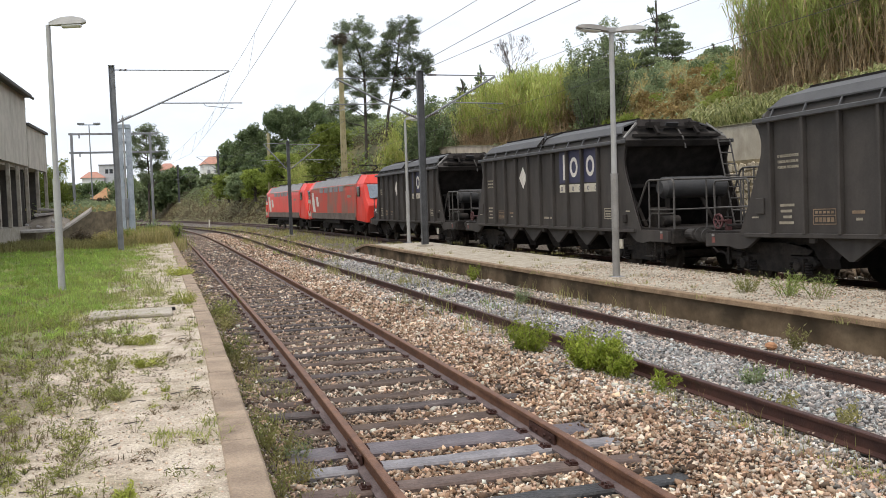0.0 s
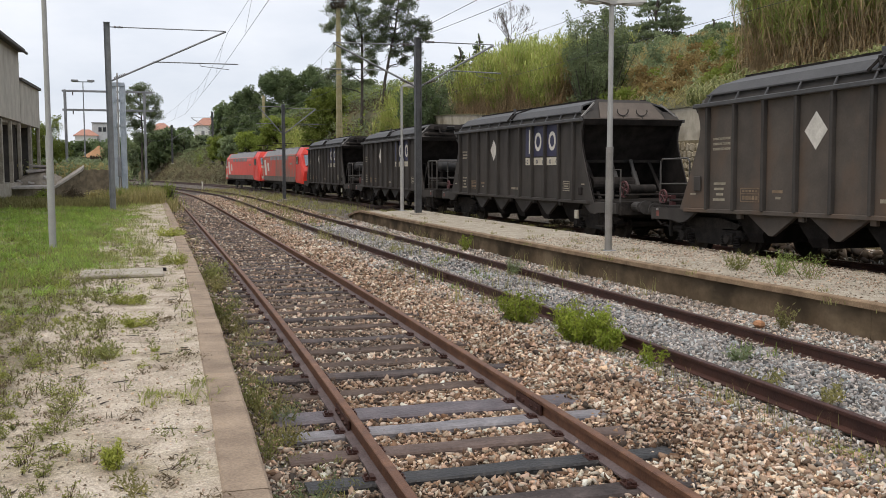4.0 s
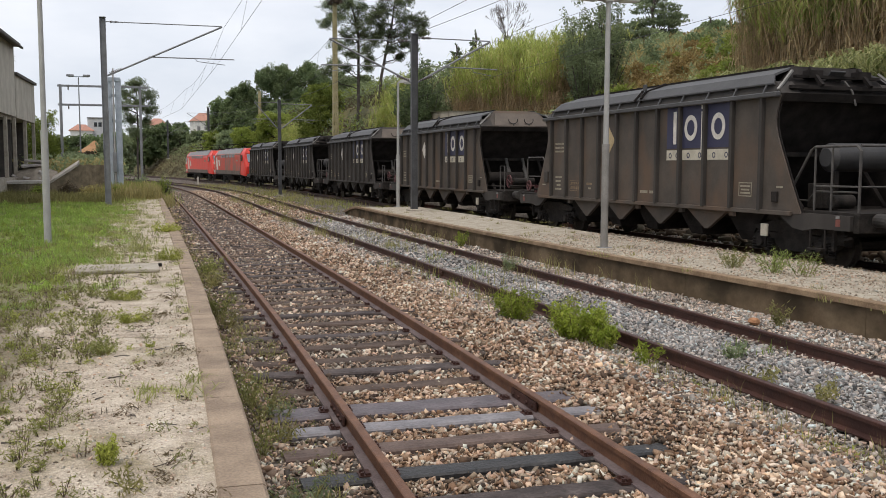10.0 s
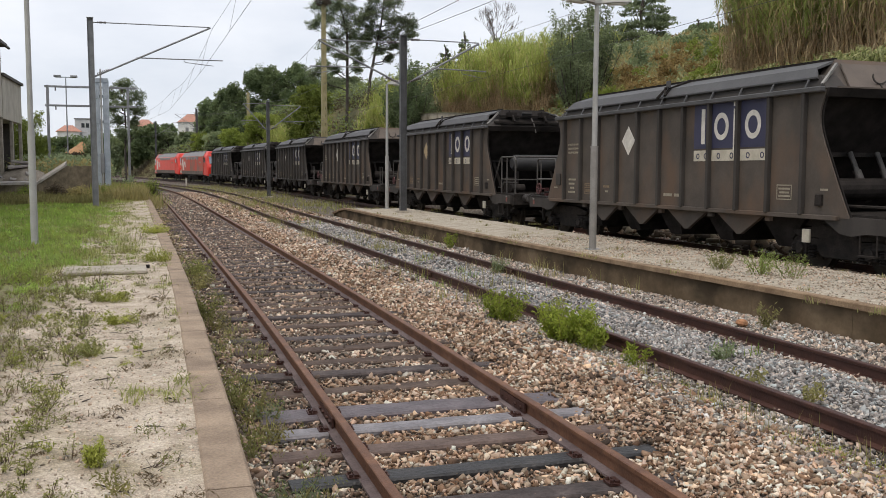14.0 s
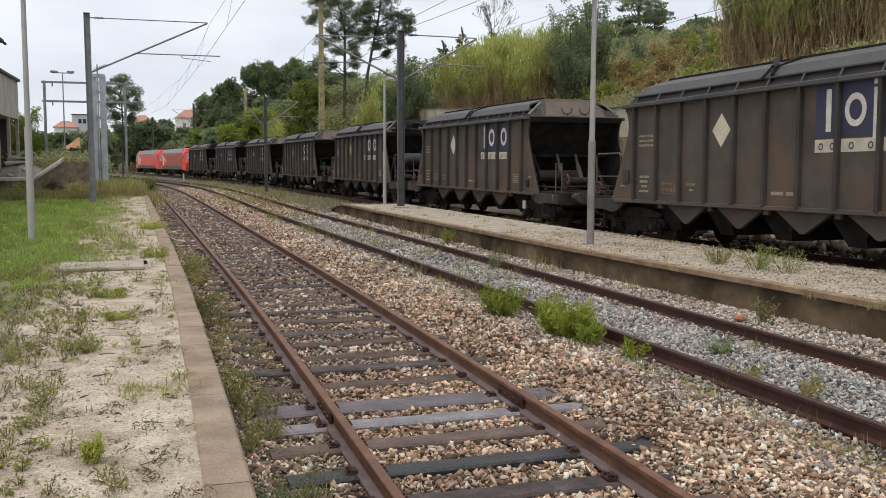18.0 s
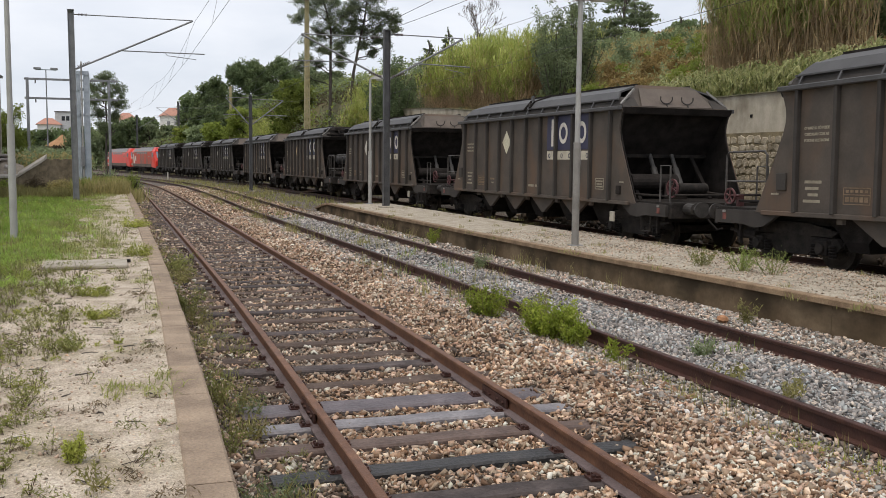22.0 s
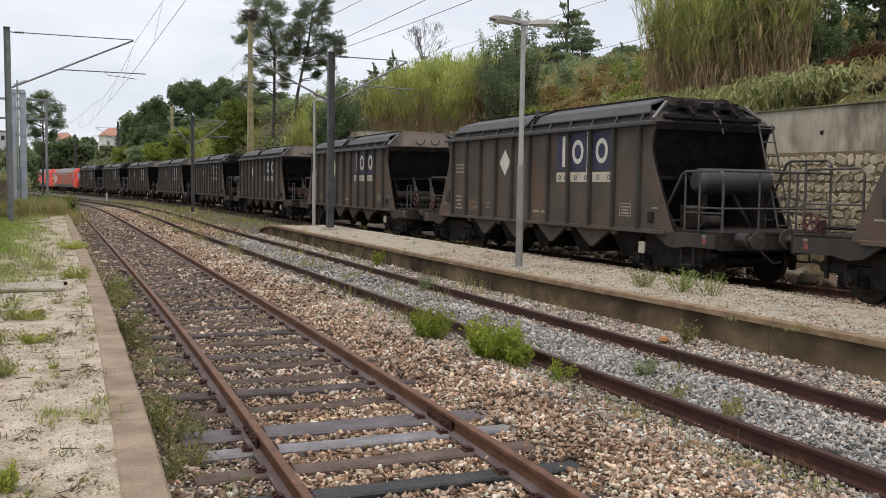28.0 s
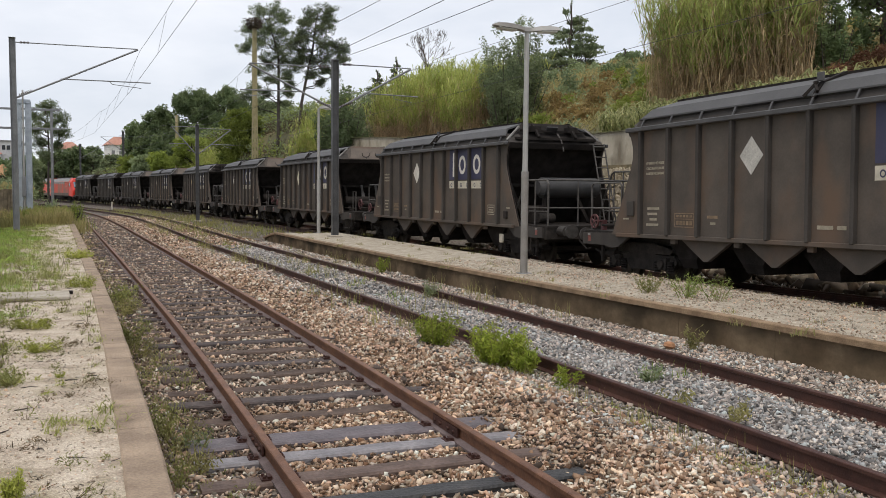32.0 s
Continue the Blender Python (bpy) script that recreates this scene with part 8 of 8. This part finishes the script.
weed("leafy_weed", 4.62, 12.3, -0.14, 0.44, 0.30, 2000, M_WEED, 91, "bright green leafy weed in the ballast beside the rail")
weed("leafy_weed", 4.86, 10.75, -0.14, 0.50, 0.34, 3000, M_WEED, 92, "bright green bushy weed in the ballast beside the rail")
weed("leafy_weed", 4.96, 10.25, -0.14, 0.30, 0.20, 1100, M_WEED, 93, "bright green bushy weed in the ballast beside the rail")
weed("leafy_weed", 5.10, 9.3, -0.14, 0.20, 0.12, 260, M_WEED, 94, "small green weed in the ballast")
weed("leafy_weed", -0.42, 5.62, 0.32, 0.15, 0.05, 900, M_LIME, 95, "small compact light green clump on the sandy platform", 0.016, 0.016)
weed("leafy_weed", -0.27, 5.15, 0.32, 0.10, 0.14, 260, M_DRYG, 96, "small brownish weed on the sandy platform", 0.018)
weed("leafy_weed", 7.45, 24.1, -0.14, 0.42, 0.25, 500, M_WEED, 97, "green weed beside the platform face")
weed("leafy_weed", 6.62, 18.2, -0.14, 0.34, 0.22, 400, M_SHRUB, 98, "grey-green weed between the rails")
weed("leafy_weed", 6.25, 9.3, -0.16, 0.14, 0.16, 240, M_SHRUB, 99, "grey-green weed between the rails")
weed("leafy_weed", 9.24, 13.95, 0.31, 0.34, 0.24, 700, M_OLIVE, 100, "yellow-green bushy weed on the island platform", 0.026, 0.032, 0.22, 0.65)
weed("leafy_weed", 9.42, 13.1, 0.31, 0.40, 0.26, 800, M_SPRIG, 101, "green bushy weed on the island platform", 0.028, 0.034, 0.22, 0.65)
weed("leafy_weed", 9.60, 12.5, 0.31, 0.42, 0.22, 460, M_SPRIG, 102, "thin green weed on the island platform", 0.026, 0.03, 0.22, 0.65)
weed("leafy_weed", 5.55, 7.9, -0.14, 0.24, 0.20, 130, M_DRYG, 103, "thin yellowish weed beside the rail")
weed("leafy_weed", 5.75, 7.3, -0.14, 0.22, 0.20, 130, M_DRYG, 104, "thin yellowish weed beside the rail")
weed("leafy_weed", 4.95, 11.3, -0.14, 0.55, 0.14, 260, M_DRYG, 105, "tall thin dry weed beside the rail")
weed("leafy_weed", 8.0, 10.9, -0.14, 0.40, 0.16, 260, M_DRYG, 106, "dry weed at the foot of the platform face")
weed("leafy_weed", 0.82, 8.2, -0.18, 0.20, 0.14, 200, M_SHRUB, 107, "olive weed between kerb and rail", 0.022)
weed("leafy_weed", 0.78, 7.5, -0.18, 0.22, 0.16, 300, M_DRYG, 108, "brownish weed between kerb and rail", 0.022)
weed("leafy_weed", 0.74, 5.9, -0.18, 0.20, 0.20, 400, M_SHRUB, 109, "olive weed between kerb and rail", 0.022)
weed("leafy_weed", 0.64, 8.75, -0.18, 0.34, 0.16, 560, M_OLIVE, 111, "feathery green weed between kerb and rail", 0.020, 0.045)
weed("leafy_weed", 0.70, 8.30, -0.18, 0.24, 0.18, 420, M_DRYG, 112, "straw-brown weed between kerb and rail", 0.018, 0.045)
weed("leafy_weed", 0.60, 7.10, -0.18, 0.22, 0.14, 360, M_OLIVE, 113, "olive weed against the kerb face", 0.018, 0.04)
weed("leafy_weed", 0.58, 14.0, -0.18, 0.38, 0.22, 700, M_OLIVE, 114, "green weed against the kerb face", 0.028, 0.05)
weed("leafy_weed", 0.62, 13.0, -0.18, 0.26, 0.22, 500, M_DRYG, 115, "brownish weed against the kerb face", 0.026, 0.05)
weed("leafy_weed", 0.55, 19.3, -0.18, 0.40, 0.25, 600, M_OLIVE, 116, "green weed against the kerb face", 0.034, 0.06)
weed("leafy_weed", 0.56, 17.4, -0.18, 0.30, 0.25, 500, M_DRYG, 117, "brownish weed against the kerb face", 0.034, 0.06)
weed("leafy_weed", -0.69, 12.6, 0.31, 0.12, 0.22, 800, M_LIME, 118, "low light green weed on the sandy platform", 0.022, 0.03)
weed("leafy_weed", -0.53, 10.8, 0.31, 0.12, 0.20, 800, M_LIME, 119, "low light green weed on the sandy platform", 0.020, 0.03)
weed("leafy_weed", -0.66, 9.0, 0.31, 0.15, 0.18, 700, M_OLIVE, 120, "olive weed on the sandy platform", 0.018, 0.03)
weed("leafy_weed", -0.14, 17.7, 0.31, 0.18, 0.24, 800, M_LIME, 121, "light green weed at the kerb", 0.026, 0.04)
weed("leafy_weed", -0.30, 25.2, 0.31, 0.22, 0.35, 800, M_LIME, 122, "light green weed on the sandy path", 0.035, 0.05)
field("island_weeds", "sparse dry weeds on the island platform", tuft_points(110, 70, 20, 5.6, 9.2, 8, 40, 0.07), (0.03, 0.13), 0.006, M_DRYG, 110, "weeds", 0.315, 1.2)


# ---- ballast: loose broken stones, uncountable ----
def stone_mat(name, stops, warm=(1.0, 0.83, 0.70)):
    m = mat(name, (0.2, 0.2, 0.2), (0.3, 0.3, 0.3), 6, 0.85, 0.25, 0, 90)
    n, l = m.node_tree.nodes, m.node_tree.links
    b = n["Principled BSDF"]
    old = b.inputs["Base Color"].links[0].from_socket
    g = n.new("ShaderNodeNewGeometry")
    r = n.new("ShaderNodeValToRGB")
    e = r.color_ramp.elements
    for i, (p, c) in enumerate(stops):
        x = e[i] if i < 2 else e.new(p)
        x.position, x.color = p, (*c, 1)
    # stones of a kind lie together in loose patches, and each has its own tint
    co = n.new("ShaderNodeTexCoord")
    big = n.new("ShaderNodeTexNoise")
    big.inputs["Scale"].default_value, big.inputs["Detail"].default_value = 0.8, 3
    l.new(co.outputs["Object"], big.inputs["Vector"])
    s1 = n.new("ShaderNodeMath")
    s1.operation = "MULTIPLY_ADD"
    l.new(big.outputs[0], s1.inputs[0])
    s1.inputs[1].default_value, s1.inputs[2].default_value = 0.9, -0.45
    s2 = n.new("ShaderNodeMath")
    s2.operation = "ADD"
    s2.use_clamp = True
    l.new(g.outputs["Random Per Island"], s2.inputs[0])
    l.new(s1.outputs[0], s2.inputs[1])
    l.new(s2.outputs[0], r.inputs[0])
    k = n.new("ShaderNodeMath")
    k.operation = "MULTIPLY"
    l.new(g.outputs["Random Per Island"], k.inputs[0])
    k.inputs[1].default_value = 37.0
    fr = n.new("ShaderNodeMath")
    fr.operation = "FRACT"
    l.new(k.outputs[0], fr.inputs[0])
    tint = n.new("ShaderNodeValToRGB")
    te = tint.color_ramp.elements
    te[0].position, te[0].color = 0.0, (*warm, 1)
    te[1].position, te[1].color = 1.0, (0.86, 0.95, 0.98, 1)
    tm = te.new(0.55)
    tm.color = (0.98, 0.93, 0.90, 1)
    l.new(fr.outputs[0], tint.inputs[0])
    tinted = n.new("ShaderNodeMixRGB")
    tinted.blend_type = "MULTIPLY"
    tinted.inputs[0].default_value = 1.0
    l.new(r.outputs[0], tinted.inputs[1])
    l.new(tint.outputs[0], tinted.inputs[2])
    x = n.new("ShaderNodeMixRGB")
    x.blend_type = "OVERLAY"
    x.inputs[0].default_value = 0.5
    l.new(tinted.outputs[0], x.inputs[1])
    l.new(old, x.inputs[2])
    l.new(x.outputs[0], b.inputs["Base Color"])
    return m


M_BROWNST = stone_mat("brown_ballast", [(0.0, (0.060, 0.040, 0.028)), (1.0, (0.86, 0.80, 0.71)), (0.26, (0.27, 0.170, 0.105)), (0.56, (0.48, 0.360, 0.255)), (0.85, (0.66, 0.585, 0.49))])
M_DARKST = stone_mat("dark_ballast", [(0.0, (0.040, 0.030, 0.025)), (1.0, (0.80, 0.74, 0.66)), (0.34, (0.20, 0.150, 0.115)), (0.64, (0.38, 0.30, 0.235)), (0.88, (0.60, 0.52, 0.43))])
M_GREYST = stone_mat("grey_ballast", [(0.0, (0.080, 0.072, 0.068)), (1.0, (0.80, 0.79, 0.78)), (0.28, (0.30, 0.27, 0.24)), (0.58, (0.50, 0.465, 0.42)), (0.85, (0.65, 0.61, 0.55))])
M_COOLST = stone_mat("blue_grey_ballast", [(0.0, (0.075, 0.073, 0.073)), (1.0, (0.72, 0.71, 0.70)), (0.28, (0.27, 0.265, 0.262)), (0.58, (0.44, 0.435, 0.43)), (0.85, (0.59, 0.58, 0.565))], (1.0, 0.91, 0.82))
M_RUBBLE = stone_mat("brown_rubble", [(0.0, (0.04, 0.030, 0.021)), (1.0, (0.36, 0.30, 0.22)), (0.4, (0.095, 0.070, 0.048)), (0.75, (0.19, 0.145, 0.10))])
M_PEBBLE = stone_mat("pale_grit", [(0.0, (0.22, 0.18, 0.135)), (1.0, (0.74, 0.69, 0.61)), (0.3, (0.40, 0.34, 0.27)), (0.7, (0.55, 0.49, 0.41))])
CUBE = np.array([(i, j, k) for i in (-1, 1) for j in (-1, 1) for k in (-1, 1)], float)
CUBE_F = np.array([(0, 1, 3, 2), (4, 6, 7, 5), (0, 4, 5, 1), (2, 3, 7, 6), (0, 2, 6, 4), (1, 5, 7, 3)])


def stones(name, label, material, area, per_m2, y0, y1, size, seed, lift=0.0, keep=None):
    """Angular stones over a strip. area(y) gives its two sides."""
    rng = np.random.default_rng(seed)
    wide = max(area(y)[1] - area(y)[0] for y in (y0, y1))
    n = int(per_m2 * wide * (y1 - y0))
    y = rng.uniform(y0, y1, n)
    ab = np.array([area(v) for v in y])
    x = ab[:, 0] + (ab[:, 1] - ab[:, 0]) * rng.uniform(0, 1, n)
    if keep is not None:
        ok = keep(x, y)
        x, y = x[ok], y[ok]
        n = len(x)
    z = np.array([ground_z(a, b) for a, b in zip(x, y)]) + lift
    s = size * np.clip(rng.lognormal(0.0, 0.38, n), 0.5, 1.9)[:, None] * np.clip(rng.lognormal(0.0, 0.26, (n, 3)), 0.5, 1.7) * (1.42, 1.02, 0.52)

    v = CUBE[None] * rng.uniform(0.45, 1.1, (n, 8, 3)) * s[:, None, :] * 0.5
    q = rng.normal(size=(n, 4)) * (1.0, 0.45, 0.45, 1.0)      # flat stones lie mostly flat
    q /= np.linalg.norm(q, axis=1)[:, None]
    w, a, b, c = q.T
    R = np.stack([1 - 2 * (b * b + c * c), 2 * (a * b - c * w), 2 * (a * c + b * w), 2 * (a * b + c * w), 1 - 2 * (a * a + c * c), 2 * (b * c - a * w), 2 * (a * c - b * w), 2 * (b * c + a * w), 1 - 2 * (a * a + b * b)], 1).reshape(n, 3, 3)
    v = np.einsum("nij,nkj->nki", R, v)
    v += np.stack([x, y, z + s[:, 2] * 0.18 + size * rng.uniform(-0.75, 0.60, n)], 1)[:, None, :]
    f = (np.arange(n)[:, None, None] * 8 + CUBE_F[None]).reshape(-1, 4)
    tagged(new(name, fast_mesh(name, v.reshape(-1, 3), f, material)), label, "ballast", kind="stuff")


SL = np.array(SLEEPERS_1)


def off_sleepers(x, y):
    """Leaves the sleepers bare but for a few stones."""
    rng = np.random.default_rng(5)
    near = np.abs(y[:, None] - SL[None, :]).min(1)
    u = np.abs(x - np.array([track_1(v) for v in y]))
    half = 0.150 + 0.055 * (np.abs(y - 8.22) < 0.3)
    some = 0.03 + np.clip((y - 8.6) / 3, 0, 1) * 0.06 + np.clip((u - 1.0) / 0.45, 0, 1) * np.where((y > 6) & (y < 8.6), 0.12, 0.75)
    return (near > half) | (u > 1.47) | (rng.uniform(0, 1, len(x)) < some)


for k, (ya, yb, dens, sz) in enumerate(((4.4, 9.5, 1600, 0.0272), (9.5, 17, 1150, 0.0285), (17, 36, 520, 0.037))):
    stones("kerbside_ballast", "dirty dark stones between kerb and rail", M_DARKST, lambda y: (kerb_x(y) + 0.02, track_1(y) - 0.9), dens * 0.7, ya, yb, sz, 250 + k, 0.004, off_sleepers)
    stones("bed_ballast", "brown-grey broken stones between the sleepers", M_DARKST if k else M_BROWNST, lambda y: (track_1(y) - 0.9, track_1(y) + 1.05), dens, ya, yb, sz, 200 + k, 0.006, off_sleepers)
    stones("shoulder_ballast", "rusty brown broken stones between the tracks", M_BROWNST, lambda y: (track_1(y) + 0.95, track_2(y) - 1.3), dens, ya, yb, sz, 210 + k, 0.01, off_sleepers)
    stones("siding_shoulder", "mixed grey and brown broken stones beside the siding", M_GREYST, lambda y: (track_2(y) - 1.9, track_2(y) - 0.75), dens * 0.6, ya + 1 if k else 3.4, yb + 1, sz, 215 + k, 0.014)
    stones("siding_ballast", "pale grey broken stones between the siding rails", M_COOLST, lambda y: (track_2(y) - 0.72, track_2(y) + 0.72), dens * 1.1, ya + 2 if k else 4.4, yb + 2, sz, 220 + k, 0.022)
    stones("edge_ballast", "mixed broken stones at the foot of the platform", M_GREYST, lambda y: (track_2(y) + 0.70, edge_x(y) + 0.05), dens * 0.9, ya + 5 if k else 6.5, yb + 5, sz, 230 + k, 0.03)
stones("far_ballast", "broken stones under the train's track", M_GREYST, lambda y: (track_3(y) - 1.9, track_3(y) + 4.6), 110, 9, 34, 0.055, 240, 0.0)
stones("rubble_row", "row of rough brown stones behind the train", M_RUBBLE, lambda y: (track_3(y) + 2.1, track_3(y) + 3.3), 34, 8, 36, 0.19, 245, 0.05)
stones("far_bed", "broken stones of the far track bed", M_DARKST, lambda y: (track_1(y) - 1.6, track_1(y) + 1.3), 150, 36, 80, 0.050, 241)
stones("far_shoulder", "broken stones of the far track bed", M_BROWNST, lambda y: (track_1(y) + 1.2, track_2(y) + 2.0), 110, 36, 80, 0.052, 242)
stones("platform_grit", "pale grit scattered on the island platform", M_PEBBLE, lambda y: (edge_x(y) + 0.13, back_x(y) - 0.1), 330, 8, 22, 0.018, 243, 0.512)
stones("sand_grit", "small pale pebbles on the sandy platform", M_PEBBLE, lambda y: (kerb_x(y) - 2.8, kerb_x(y) - 0.28), 420, 4.4, 11, 0.011, 244, -0.003)
big = tagged(empty("loose_stone", pose(7.75, 11.15, -0.10, 4, 8, 30) @ Matrix.Diagonal((1.15, 1.0, 0.62, 1))), "single orange-brown broken stone beside the rail", "stone")
part("stone", MB().loft([[(0.10 * r * math.cos(a * 1.047 + r), 0.08 * r * math.sin(a * 1.047 + r), z) for a in range(6)] for r, z in ((0.6, -0.07), (1.0, -0.02), (0.9, 0.05), (0.4, 0.09))]), mat("orange_stone", (0.34, 0.16, 0.075), (0.44, 0.24, 0.13), 8, 0.9, 0.4), big)


# ---- what moves: the train runs away along its track, slowing ----
RUN = [-2.96, 1.80, 6.52, 11.12, 15.61, 19.97, 24.22, 28.34, 32.34, 36.24, 40.12, 43.95, 47.71, 51.41, 55.01, 58.44, 61.72, 64.86, 67.87, 70.74, 73.43,
       75.93, 78.29, 80.56, 82.81, 85.02, 87.14, 89.17, 91.07, 92.88, 94.66, 96.42, 98.17]


def run_at(t):
    """Metres along the track, from y = 0, of the fourth wagon's diamond at t seconds."""
    i = min(31, int(t))
    u = t - i
    a, b = RUN[i], RUN[i + 1]
    m0 = (RUN[i + 1] - RUN[max(0, i - 1)]) / (2 if i else 1)
    m1 = (RUN[min(32, i + 2)] - RUN[i]) / (2 if i < 31 else 1)
    return (2 * u**3 - 3 * u**2 + 1) * a + (u**3 - 2 * u**2 + u) * m0 + (3 * u**2 - 2 * u**3) * b + (u**3 - u**2) * m1


LINE = []                           # length along the train's track against y
along, last = 0.0, None
for i in range(1200):
    y = -120 + i * 0.25
    if last is not None:
        along += math.hypot(y - last[1], track_3(y) - last[0])
    last = (track_3(y), y)
    LINE.append((along, y))
zero = [s for s, y in LINE if abs(y) < 1e-6][0]
LINE_S = np.array([s - zero for s, y in LINE])
LINE_Y = np.array([y for s, y in LINE])


def on_track(s):
    y = float(np.interp(s, LINE_S, LINE_Y))
    return Vector((track_3(y), y, rise_3(y)))


def vehicle_pose(s, half):
    """Stands on the track with its two bogies at s - half and s + half."""
    s -= 0.36 * smooth01(20.0, 9.5, s)
    a, b = on_track(s - half), on_track(s + half)
    d = b - a
    c = (a + b) / 2
    return pose(c.x, c.y, c.z, 0, -math.degrees(math.atan2(d.z, math.hypot(d.x, d.y))), math.degrees(math.atan2(d.y, d.x)))


def motions():
    times = [0.5 * i for i in range(65)]
    for thing, back in TRAIN:
        half = 4.95 if thing.name.startswith("loco") else 5.55
        walk(thing, [(t, vehicle_pose(run_at(t) + back, half)) for t in times])
    # wheels turn as far as they run
    turns, t = [], 0.0
    while t < 32.0:
        turns.append(t)
        t += min(0.4, 0.45 / max(1.0, (run_at(min(32, t + 0.1)) - run_at(t)) * 10))
    turns.append(32.0)
    for thing, back in TRAIN:
        for bogie in thing.children:
            if not bogie.name.startswith("bogie"):
                continue
            for ws in bogie.children:
                if ws.name.startswith("wheelset"):
                    x, z = ws.location.x, ws.location.z
                    walk(ws, [(t, pose(x, 0, z) @ Matrix.Rotation(run_at(t) / 0.46, 4, "Y")) for t in turns])


motions()
